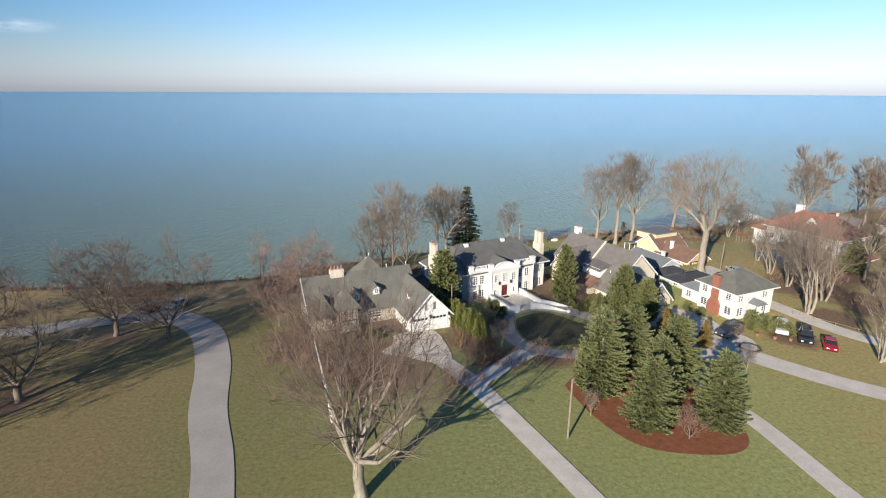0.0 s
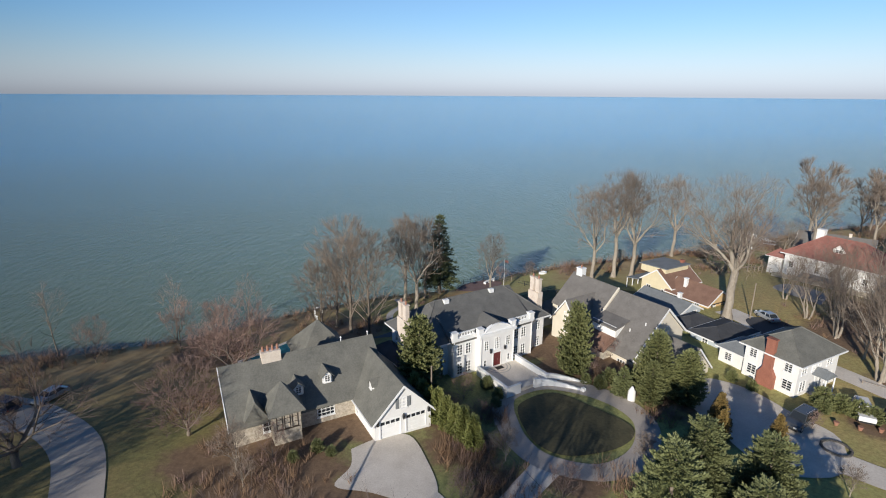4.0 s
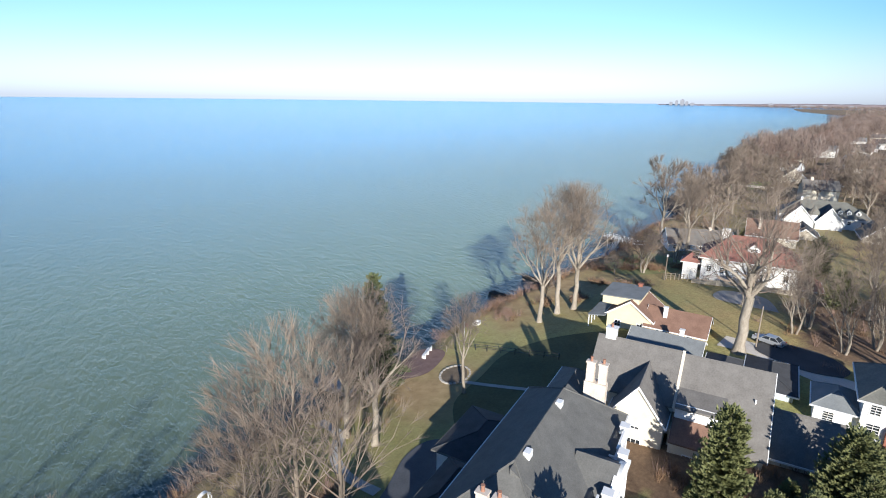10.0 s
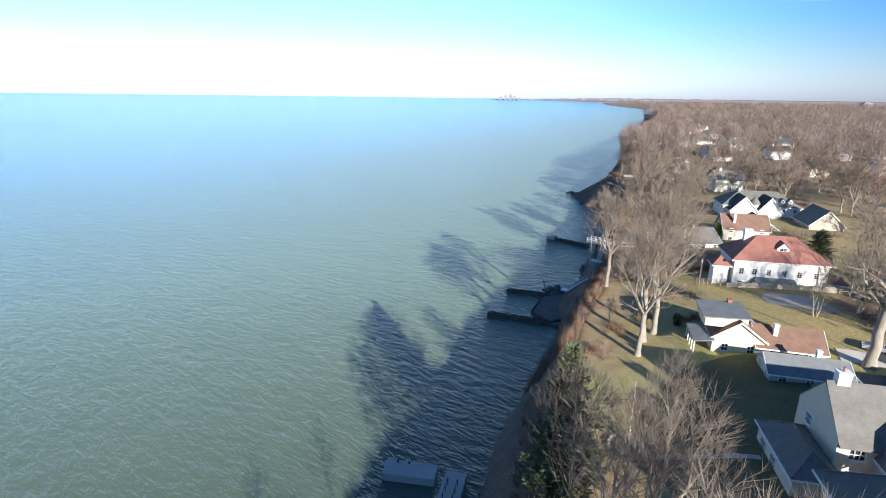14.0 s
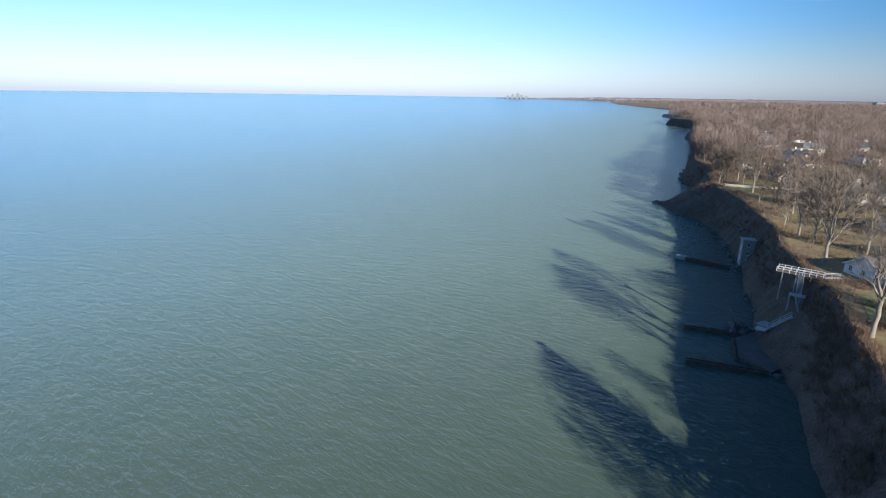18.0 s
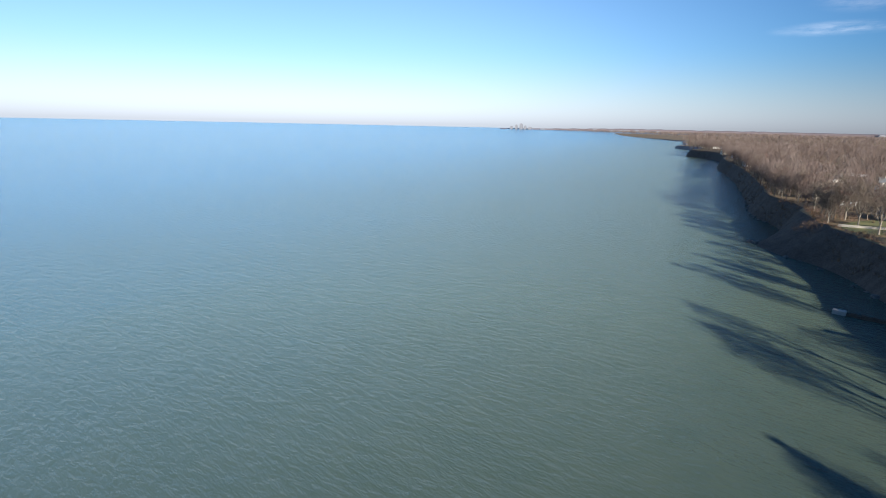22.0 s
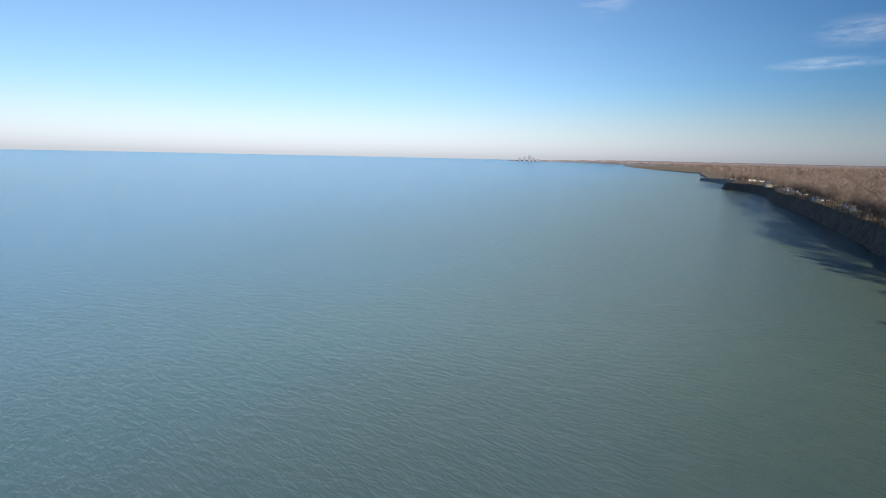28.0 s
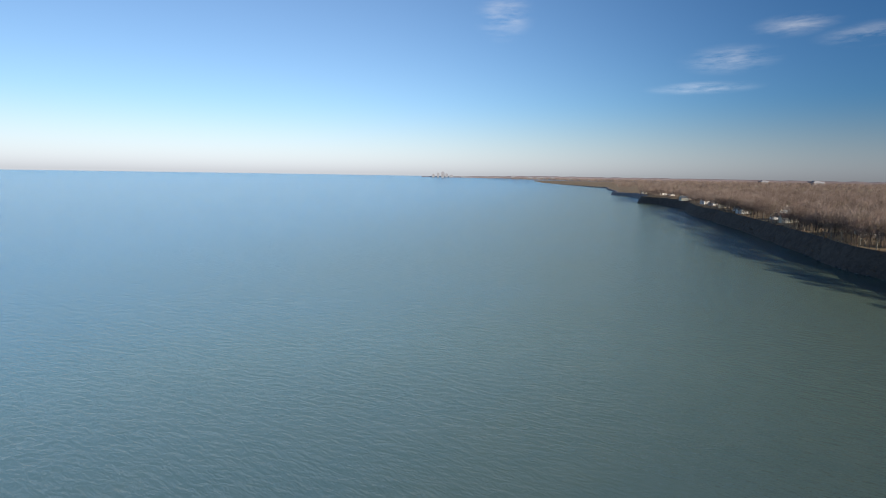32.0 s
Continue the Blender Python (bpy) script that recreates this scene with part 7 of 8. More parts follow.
def woods():
    rng = np.random.default_rng(9)
    keep = [(548, 266, 14), (532, 264, 14), (516, 262, 13), (502, 260, 12), (572, 312, 14), (558, 310, 14), (542, 307, 13), (516, 302, 13), (502, 300, 12), (117, 158, 16), (133, 148, 14), (172, 152, 26), (165, 134, 14), (252, 202, 16), (96, 132, 18), (356, 210, 14), (406, 146, 14), (505, 261, 14), (530, 307, 14), (321, 231, 12), (230, 235, 14), (300, 166, 22), (330, 160, 18), (218, 172, 12), (428, 258, 12), (347, 243, 12), (333, 236, 9), (365, 215, 12), (350, 212, 9), (270, 206, 13), (252, 203, 12), (318, 239, 9), (300, 236, 9), (334, 212, 9), (314, 210, 9), (294, 208, 9), (553, 267, 13), (538, 262, 9), (608, 306, 12), (594, 299, 9), (760, 372, 12), (860, 405, 12), (1045, 452, 12)]

    def scatter(r0, r1, step, template, size):
        spots = []
        x = 60.0
        while x < 4600:
            y = -0.22 * x - 60.0
            top = shore_y(x) + 4
            while y < min(top, 3200):
                px, py = x + rng.uniform(-0.5, 0.5) * step, y + rng.uniform(-0.5, 0.5) * step
                r = math.hypot(px + 45, py - 180)
                if r0 <= r < r1 and py < shore_y(px) - 3.0 - 0.45 * 6 and not any((px - a) ** 2 + (py - b) ** 2 < c * c for a, b, c in keep):
                    if not (px < 290 and (px < 165 or rng.uniform() < 0.78)) and not (px < 480 and py > shore_y(px) - 230 and rng.uniform() < 0.45):
                        # roads and glades
                        if noise.noise(Vector((px * 0.006, py * 0.006, 3))) > -0.28 or r > 900:
                            spots.append((px, py))
                y += step
            x += step
        if r0 < 200:      # the edge of the woods along the lip
            lx = 285.0
            while lx < 1350.0:
                for row in range(6):
                    d = -1.0 + 7.0 * row + rng.uniform(-2.0, 3.0)
                    ex = lx + rng.uniform(-3.0, 3.0)
                    px, py = ex + INLAND.x * d, shore_y(ex) + INLAND.y * d
                    if not any((px - a) ** 2 + (py - b) ** 2 < c * c for a, b, c in keep):
                        spots.append((px, py))
                lx += 6.5 if lx < 700 else 11.0
        p = np.array(spots)
        n, m = len(p), len(template)
        sc = rng.uniform(0.62, 1.28, n) * size
        a = rng.uniform(0, 6.28, n)
        c, s = np.cos(a), np.sin(a)
        t = np.asarray(template)
        v = np.empty((n, m, 3))
        v[:, :, 0] = (t[None, :, 0] * c[:, None] - t[None, :, 1] * s[:, None]) * sc[:, None] + p[:, 0:1]
        v[:, :, 1] = (t[None, :, 0] * s[:, None] + t[None, :, 1] * c[:, None]) * sc[:, None] + p[:, 1:2]
        v[:, :, 2] = t[None, :, 2] * sc[:, None]
        return v.reshape(-1, 3), n

    def template(n, w, seed, limbs=6, foot=-0.05):
        """A bare tree of single thin triangles, about 1 high: trunk, limbs and twigs that fill a rounded crown."""
        r = random.Random(seed)
        out = [(-0.012, 0, foot), (0.012, 0, foot), (0, 0, 0.75), (0, -0.012, foot), (0, 0.012, foot), (0, 0, 0.75)]
        for k in range(limbs):
            a, an = k * 2.4, r.uniform(0.3, 0.8)
            out += [(0.003 * math.sin(a), -0.003 * math.cos(a), 0.28), (-0.003 * math.sin(a), 0.003 * math.cos(a), 0.30), (math.cos(a) * math.sin(an) * 0.5, math.sin(a) * math.sin(an) * 0.5, 0.3 + 0.5 * math.cos(an))]
        for k in range(n):
            a, u = r.uniform(0, 6.28), r.uniform(-0.75, 1.0)
            rr = r.uniform(0.35, 1.0) ** 0.5
            c = math.sqrt(1 - u * u)
            tip = Vector((math.cos(a) * c * 0.36 * rr, math.sin(a) * c * 0.36 * rr, 0.66 + 0.36 * u * rr))
            st = tip - (tip - Vector((0, 0, 0.35))).normalized() * r.uniform(0.10, 0.20) + Vector((r.uniform(-1, 1), r.uniform(-1, 1), r.uniform(-1, 1))) * 0.09
            s = Vector((-math.sin(a), math.cos(a), r.uniform(-0.6, 0.6))) * w * r.uniform(0.6, 1.3)
            out += [tuple(st + s), tuple(st - s), tuple(tip)]
        return out

    parts = [scatter(190, 650, 10.0, template(240, 0.0042, 1), 17.0), scatter(650, 1500, 14.5, template(90, 0.0100, 2), 17.0), scatter(1500, 4700, 36.0, template(30, 0.030, 3, 2, -0.6), 21.0)]
    for (v, n), nm in zip(parts, ("near", "middle", "far")):
        v[:, 2] -= 0.3
        ob = stuff_mesh("woods_" + nm, v, np.arange(len(v)), M_WOODS, "bare brown winter woods along the shore", "woods")
        per = len(v) // n
        ob.data.attributes.new("tint", "FLOAT", "POINT").data.foreach_set("value", np.repeat(rng.beta(2.0, 2.0, n), per).astype(np.float32))


woods()

# ---- houses along the shore to the east ----
red = thing("red_roof_house", 96.4, 133.0, -2.2, 28.0, "white stucco house under a red clay tile hipped roof", "house")
_w = dict(bars=(2, 3))
wall_run(red, [(-5.4, -9.2), (5.4, -9.2), (5.4, 9.2), (-5.4, 9.2)], -0.6, 7.0, M_WHITE, [(3, _u, _z, 1.0, 1.4, "window", _w) for _u in (1.6, 4.2, 7.0, 10.0, 13.0, 16.2) for _z in (1.4, 4.3)] + [(2, _u, _z, 1.1, 1.4, "window", _w) for _u in (2.0, 5.2, 8.4) for _z in (1.4, 4.3)])
hip_roof(red, -5.4, 5.4, -9.2, 9.2, 7.0, 11.4, M_ROOF_RED, 0.7, 0.22, M_TRIM, "roof", "y")
chimney(red, 1.5, 5.4, 7.0, 12.2, 1.3, 1.6, M_WHITE, 0)
dormer(red, -3.4, -0.5, 8.3, 270, 2.4, 1.3, 1.6, M_TRIM, M_ROOF_RED)
add("gazebo", Shape().box(-4.6, -1.4, 10.0, 13.0, -0.6, 5.2).mesh("gazebo", M_WHITE), None, red)
hip_roof(red, -4.6, -1.4, 10.0, 13.0, 5.2, 7.0, M_ROOF_RED, 0.5, 0.18, M_TRIM, "gazebo_roof", "y")
add("awning", Shape().prism([(-7.6, 2.6), (-5.42, 3.3), (-5.42, 3.15), (-7.6, 2.45)], -3.0, 5.0, "y").mesh("awning", M_ROOF_BLUE), None, red)
wall_run(red, [(-5.0, -13.6), (2.0, -13.6), (2.0, -9.22), (-5.0, -9.22)], -0.6, 2.8, M_WHITE, [(3, 2.2, 1.0, 1.2, 1.3, "window", _w)])
hip_roof(red, -5.0, 2.0, -13.6, -9.22, 2.8, 4.4, M_ROOF_RED, 0.4, 0.18, M_TRIM, "wing_roof")
small_house("low_long_house", 117.0, 158.5, -2.4, -44.0, 17.0, 11.0, 2.5, 5.6, M_WHITE, M_ROOF_TAUPE, "low white house with broad taupe shingle roof", "x", 2, (3.0, 0.0, M_CHIMNEY))
small_house("beige_house", 133.5, 147.0, -2.0, 28.0, 9.0, 12.0, 4.6, 8.2, M_CREAM, M_ROOF_BROWN, "beige gabled house with brown roof and chimney", "y", 2, (-2.5, 3.0, M_CHIMNEY))
mansion = small_house("white_manor", 172.0, 151.0, -2.0, 28.0, 12.0, 24.0, 5.4, 9.6, M_SIDING, M_ROOF_SLATE, "large white manor with several gables and grey roofs", "y", 2, (0.0, 6.0, M_WHITE), True)
for _y, _w2 in ((6.5, 8.0), (-1.5, 7.0)):
    wall_run(mansion, [(-9.5, _y - _w2 / 2), (-6.02, _y - _w2 / 2), (-6.02, _y + _w2 / 2), (-9.5, _y + _w2 / 2)], -0.5, 4.6, M_SIDING, [(3, _w2 / 2, 1.2, 1.6, 1.5, "window", dict(bars=(3, 2)))])
    gable_roof(mansion, _y - _w2 / 2, _y + _w2 / 2, -9.5, -2.0, 4.6, 9.0, "x", M_ROOF_DARK, 0.4, 0.35, 0.2, M_TRIM, "front_roof")
    gable_wall(mansion, _y - _w2 / 2, _y + _w2 / 2, -9.5, 4.6, 9.0, "x", M_SIDING)
_t = Shape().tube((-6.5, 2.6, -0.5), (-6.5, 2.6, 6.2), 1.7, 1.7, 12)
add("turret", _t.mesh("turret", M_SIDING), None, mansion)
add("turret_roof", Shape().tube((-6.5, 2.6, 6.2), (-6.5, 2.6, 8.8), 2.1, 0.05, 12).mesh("turret_roof", M_ROOF_SLATE), None, mansion)
for _y in (-9.0, -6.6, -4.4):
    dormer(mansion, -4.6, _y, 6.3, 270, 1.3, 1.1, 1.5, M_TRIM, M_ROOF_SLATE)
small_house("stone_cottage", 163.0, 131.5, -2.0, 28.0, 12.0, 9.5, 3.6, 8.0, M_STONE, M_ROOF_SLATE, "pale stone cottage with slate gabled roof", "x", 2)
small_house("low_grey_cottage", 150.0, 146.0, -2.2, 28.0, 12.0, 8.0, 2.6, 5.4, M_STONE, M_ROOF_DARK, "low stone cottage with dark gabled roof", "x", 2)
small_house("beige_gabled_house", 270.0, 206.0, -2.0, 30.0, 14.0, 12.0, 3.6, 9.0, M_CREAM, M_ROOF_TAUPE, "beige gabled house behind a pale garden wall", "x", 2, (2.0, 1.0, M_CHIMNEY))
small_house("white_garage", 266.0, 187.0, -1.5, 30.0, 12.0, 8.0, 2.8, 5.0, M_WHITE, M_ROOF_BROWN, "white garage with brown gabled roof", "x", 2)


def far_house(x, y, turn, w, d, ze, zr, wall_mat, roof_mat, label):
    h = thing("far_house", x, y, ground_z(x, y), turn, label, "house", "houses in the far woods")
    s = Shape().prism([(-w / 2, -0.5), (w / 2, -0.5), (w / 2, ze), (0, zr - 0.2), (-w / 2, ze)], -d / 2, d / 2, "y")
    add("wall", s.mesh("wall", wall_mat), None, h)
    r = [(-w / 2 - 0.5, ze - 0.3), (0, zr), (w / 2 + 0.5, ze - 0.3), (w / 2 + 0.5, ze - 0.5), (0, zr - 0.25), (-w / 2 - 0.5, ze - 0.5)]
    add("roof", Shape().prism(r, -d / 2 - 0.4, d / 2 + 0.4, "y").mesh("roof", roof_mat), None, h)
    for k in range(3):
        yy = -d / 2 + d * (k + 0.5) / 3
        for zz in ((1.3, 4.0) if ze > 4.5 else (1.3,)):
            window(h, -w / 2, yy, zz, 270, 1.2, 1.4, (2, 2), None, None, False)
    add("chimney", Shape().box(-0.5, 0.5, d * 0.2, d * 0.2 + 1.0, ze, zr + 1.0).mesh("chimney", M_CHIMNEY), None, h)
    return h


for _i, (_x, _y) in enumerate(((321, 231), (218, 172), (428, 258), (340, 205), (356, 210), (406, 146), (505, 261), (530, 304), (548, 266), (468, 250), (430, 214), (380, 180), (572, 312), (640, 300), (655, 345), (560, 240), (300, 150), (330, 120), (250, 110), (215, 95), (700, 352), (820, 390), (990, 452), (1205, 520), (1180, 500), (1330, 585), (470, 190), (620, 200), (347.5, 243), (365, 215), (608, 306), (760, 372), (860, 405), (1045, 452))):
    far_house(_x, _y, 28.0 + (_i * 37) % 60 - 30, 9.0 + _i % 3, 11.0 + _i % 4, 5.4 if _i % 3 else 3.2, 8.6 if _i % 3 else 6.2, (M_SIDING, M_CREAM, M_WHITE)[_i % 3], (M_ROOF_DARK, M_ROOF_TAUPE, M_ROOF_BLUE, M_ROOF_BROWN)[_i % 4], ("white sided house among bare trees", "cream house with gabled roof among bare trees", "white stucco house among bare trees")[_i % 3])


# ---- vehicles ----
def car(x, y, turn, paint_mat, kind, label, name="car"):
    c = thing(name, x, y, ground_z(x, y) + 0.10, turn, label, "car", "parked cars")
    if kind == "sedan":
        ln, w, belt, top = 4.7, 1.82, 0.92, 1.42
        prof = [(-2.35, 0.35), (-2.32, 0.80), (-1.6, 0.92), (1.25, 0.96), (2.15, 0.78), (2.35, 0.55), (2.30, 0.30), (-2.25, 0.28)]
        cab = ((-1.75, 1.05), (-1.05, 0.35))
    elif kind == "jeep":
        ln, w, belt, top = 4.4, 1.85, 1.15, 1.85
        prof = [(-2.1, 0.5), (-2.15, 1.12), (0.9, 1.15), (2.1, 1.10), (2.15, 0.55), (2.05, 0.45), (-2.0, 0.45)]
        cab = ((-2.1, 0.75), (-2.05, 0.45))
    else:
        ln, w, belt, top = 5.1, 2.0, 1.12, 1.88
        prof = [(-2.5, 0.42), (-2.55, 1.10), (1.1, 1.14), (2.3, 1.02), (2.52, 0.70), (2.48, 0.40), (-2.4, 0.36)]
        cab = ((-2.45, 1.0), (-2.25, 0.35))
    add("body", Shape().prism(prof, -w / 2, w / 2, "x").mesh("body", paint_mat, 0.06), None, c)
    (b0, b1), (t0, t1) = cab
    hw, ht = w / 2 - 0.06, w / 2 - 0.24
    s = Shape()
    s.v = [(-hw, b0, belt), (hw, b0, belt), (hw, b1, belt), (-hw, b1, belt), (-ht, t0, top - 0.06), (ht, t0, top - 0.06), (ht, t1, top - 0.06), (-ht, t1, top - 0.06)]
    s.f = [(0, 3, 2, 1), (4, 5, 6, 7), (0, 1, 5, 4), (1, 2, 6, 5), (2, 3, 7, 6), (3, 0, 4, 7)]
    add("window_glass", s.mesh("window_glass", M_GLASS), None, c, "dark tinted window glass")
    add("roof", Shape().box(-ht - 0.03, ht + 0.03, t0 - 0.05, t1 + 0.05, top - 0.06, top + 0.02).mesh("roof", paint_mat, 0.02), None, c)
    for sx in (-1, 1):
        for p0, p1 in (((sx * hw, b0, belt), (sx * ht, t0, top)), ((sx * hw, b1, belt), (sx * ht, t1, top)), ((sx * hw, (b0 + b1) / 2, belt), (sx * ht, (t0 + t1) / 2, top))):
            add("pillar", Shape().tube(p0, p1, 0.05, 0.05, 5).mesh("pillar", paint_mat), None, c)
        add("headlight", Shape().box(sx * (w / 2 - 0.42) - 0.18, sx * (w / 2 - 0.42) + 0.18, ln / 2 - 0.14, ln / 2 + 0.0, 0.62, 0.80).mesh("headlight", M_LAMPGLASS, 0.03), None, c)
        add("tail_light", Shape().box(sx * (w / 2 - 0.20) - 0.12, sx * (w / 2 - 0.20) + 0.12, -ln / 2 + 0.0, -ln / 2 + 0.14, 0.68, 0.90).mesh("tail_light", M_TAIL, 0.03), None, c)
        add("mirror", Shape().box(sx * (w / 2 + 0.10) - 0.10, sx * (w / 2 + 0.10) + 0.10, b1 - 0.25, b1 - 0.12, belt, belt + 0.16).mesh("mirror", paint_mat, 0.02), None, c)
        for yy in (-ln * 0.29, ln * 0.30):
            r = 0.40 if kind != "sedan" else 0.34
            wh = add("wheel", Shape().tube((sx * (w / 2 - 0.22), yy, r - 0.05), (sx * (w / 2 + 0.01), yy, r - 0.05), r, r, 16).mesh("wheel", M_RUBBER, 0.02), None, c)
            add("rim", Shape().tube((sx * (w / 2 - 0.02), yy, r - 0.05), (sx * (w / 2 + 0.03), yy, r - 0.05), r * 0.6, r * 0.5, 12).mesh("rim", M_CHROME), None, wh)
    add("bumper", Shape().box(-w / 2 + 0.1, w / 2 - 0.1, ln / 2 - 0.08, ln / 2 + 0.06, 0.32, 0.52).mesh("bumper", M_RUBBER, 0.03), None, c)
    if kind == "suv":
        for sx in (-1, 1):
            add("roof_rail", Shape().tube((sx * (ht - 0.1), t0 + 0.3, top + 0.08), (sx * (ht - 0.1), t1 - 0.2, top + 0.08), 0.03).mesh("roof_rail", M_CHROME), None, c)
    return c


car(47.6, 80.6, 118.0, M_CARGREY, "suv", "dark grey sport utility vehicle parked on the forecourt", "suv")
car(57.0, 81.6, 150.0, M_CARWHITE, "jeep", "white boxy off-road vehicle parked beside the house", "off_road_car")
car(59.2, 78.8, 150.0, M_CARBLACK, "suv", "black sport utility vehicle parked beside the house", "suv")
car(61.4, 76.2, 150.0, M_CARRED, "sedan", "red saloon car parked beside the house", "saloon_car")
car(65.2, 112.2, 5.0, M_CARSILVER, "sedan", "silver saloon car parked in the back court", "saloon_car")
car(-56.4, 93.6, 65.0, M_CARBLUE, "suv", "navy sport utility vehicle parked on the lane", "suv")
car(-51.8, 96.2, 160.0, M_CARSILVER, "sedan", "silver saloon car parked at the lane's end", "saloon_car")


# ---- poles, garden and shore ----
def pole(x, y, h, r, mat, label, arm=False, name="utility_pole"):
    p = thing(name, x, y, ground_z(x, y), 28.0, label, "pole")
    add("post", Shape().tube((0, 0, -0.3), (0, 0, h), r, r * 0.8, 8).mesh("post", mat), None, p)
    add("cap", Shape().tube((0, 0, h), (0, 0, h + 0.08), r, r * 0.6, 8).mesh("cap", mat), None, p)
    if arm:
        add("lamp_head", Shape().tube((0, 0, h + 0.05), (0, 0, h + 0.55), 0.22, 0.16, 8).mesh("lamp_head", M_LAMPGLASS), None, p)
    return p


pole(14.7, 53.1, 7.7, 0.14, M_WOOD, "pale weathered wooden pole on the lawn")
pole(1.6, 87.4, 6.6, 0.12, M_WOOD, "pale weathered wooden pole beside the arborvitae")
pole(62.2, 112.6, 7.0, 0.12, M_WOOD, "weathered wooden pole behind the garages")
pole(82.6, 144.0, 5.6, 0.12, M_WOOD, "white lamp post on the golden lawn", True, "lamp_post")
pole(205.0, 128.0, 9.0, 0.14, M_WOOD, "weathered wooden pole among the yards")
_wire = thing("overhead_wire", 14.7, 53.1, 7.2, 0.0, "thin dark cable sagging between two poles", "cable")
_v, _f = [], []
tube_path(_v, _f, [Vector((-13.1 * _t, 34.3 * _t, -0.9 * _t - 3.2 * _t * (1 - _t))) for _t in [_i / 12 for _i in range(13)]], [0.012] * 13, 4)
add("cable", mesh_of("cable", _v, _f), M_IRON, _wire)

flag = thing("flagpole", 20.0, 134.2, ground_z(20.0, 134.2), 0.0, "white flagpole with small striped flag on the back lawn", "flagpole")
add("post", Shape().tube((0, 0, -0.2), (0, 0, 8.2), 0.06, 0.04).mesh("post", M_TRIM), None, flag)
add("flag", Shape().prism([(0.05, 7.3), (0.85, 7.1), (0.85, 7.65), (0.05, 7.9)], -0.01, 0.01, "y").mesh("flag", M_ROOF_RED), None, flag)

pool = thing("swimming_pool", -22.8, 106.8, ground_z(-22.8, 106.8), 47.0, "swimming pool under a teal winter cover", "pool")
add("coping", lattice([-6.1, -5.5, 5.5, 6.1], [-3.3, -2.7, 2.7, 3.3], 0.0, 0.12, lambda u, v: abs(u) > 5.5 or abs(v) > 2.7).mesh("coping", M_PAVE), None, pool)
pool.children[0].matrix_basis = pose(0, 0, 0.0, -90, 0, 0) @ Matrix.Translation((0, -0.16, 0))
add("cover", Shape().box(-5.5, 5.5, -2.7, 2.7, 0.02, 0.10).mesh("cover", M_POOLCOVER), None, pool, "teal winter cover")


def fence(pts, h, mat, label, step=2.0, rails=2, name="fence", pickets=0.0, r=0.05):
    f = thing(name, pts[0][0], pts[0][1], 0.0, 0.0, label, "fence")
    o = Vector(pts[0])
    for (xa, ya), (xb, yb) in zip(pts, pts[1:]):
        ln = math.hypot(xb - xa, yb - ya)
        n = max(1, round(ln / step))
        at = lambda k, m: Vector((xa + (xb - xa) * k / m, ya + (yb - ya) * k / m))
        for k in range(n):
            p, q = at(k, n), at(k + 1, n)
            zp, zq = ground_z(p.x, p.y), ground_z(q.x, q.y)
            add("post", Shape().tube((p.x - o.x, p.y - o.y, zp - 0.3), (p.x - o.x, p.y - o.y, zp + h + 0.08), r * 1.4, r * 1.4, 6).mesh("post", mat), None, f)
            for j in range(rails):
                zz = h * (j + 1) / rails - 0.05
                add("rail", Shape().tube((p.x - o.x, p.y - o.y, zp + zz), (q.x - o.x, q.y - o.y, zq + zz), r * 0.8, r * 0.8, 4).mesh("rail", mat), None, f)
            if pickets:
                m = int(ln / n / pickets)
                s = Shape()
                for j in range(m):
                    u = p.lerp(q, (j + 0.5) / m)
                    zu = zp + (zq - zp) * (j + 0.5) / m
                    s.tube((u.x - o.x, u.y - o.y, zu + 0.05), (u.x - o.x, u.y - o.y, zu + h - 0.03), r * 0.35, r * 0.35, 4, False)
                tagged(add("pickets", s.mesh("pickets", mat), None, f), kind="stuff")
    return f


fence([(9.6, 137.0), (12.0, 141.4), (18.6, 144.2), (21.4, 141.2)], 1.1, M_IRON, "black iron railing round the brick overlook", 2.0, 2, "railing", 0.18, 0.035)
fence([(21.4, 141.2), (30.0, 148.0), (37.0, 151.0)], 1.0, M_WOOD, "thin weathered fence along the bluff", 2.5, 2)
fence([(34.0, 128.0), (27.0, 137.5), (24.5, 140.5)], 1.1, M_IRON, "dark wire fence across the lawn", 2.6, 2)
fence([(83.2, 145.0), (86.0, 139.6)], 1.5, M_WOOD, "pale weathered wooden fence by the lamp post", 0.9, 3)
fence([(64.0, 89.5), (70.5, 82.2), (80.0, 74.0), (96.0, 64.0)], 0.5, M_WOOD, "low wooden rail beside the lane", 3.0, 1)
patch("overlook", [(9.8, 137.2), (12.2, 141.2), (18.4, 144.0), (21.0, 141.0), (15.0, 136.6)], M_OLDBRICK, "weathered brick overlook at the bluff's edge", 0.09)
bench = thing("bench", 18.2, 141.8, ground_z(18.2, 141.8) + 0.1, 40.0, "long pale wooden bench facing the lake", "bench")
for _y in (0.0, 0.22, 0.44):
    add("slat", Shape().box(-1.6, 1.6, _y, _y + 0.16, 0.42, 0.47).mesh("slat", M_TRIM), None, bench)
for _z in (0.62, 0.82):
    add("back_slat", Shape().box(-1.6, 1.6, -0.10, -0.05, _z, _z + 0.14).mesh("back_slat", M_TRIM), None, bench)
for _x in (-1.5, 0.0, 1.5):
    add("leg", Shape().box(_x - 0.05, _x + 0.05, -0.08, 0.55, 0.0, 0.42).box(_x - 0.05, _x + 0.05, -0.10, -0.04, 0.42, 0.96).mesh("leg", M_TRIM), None, bench)
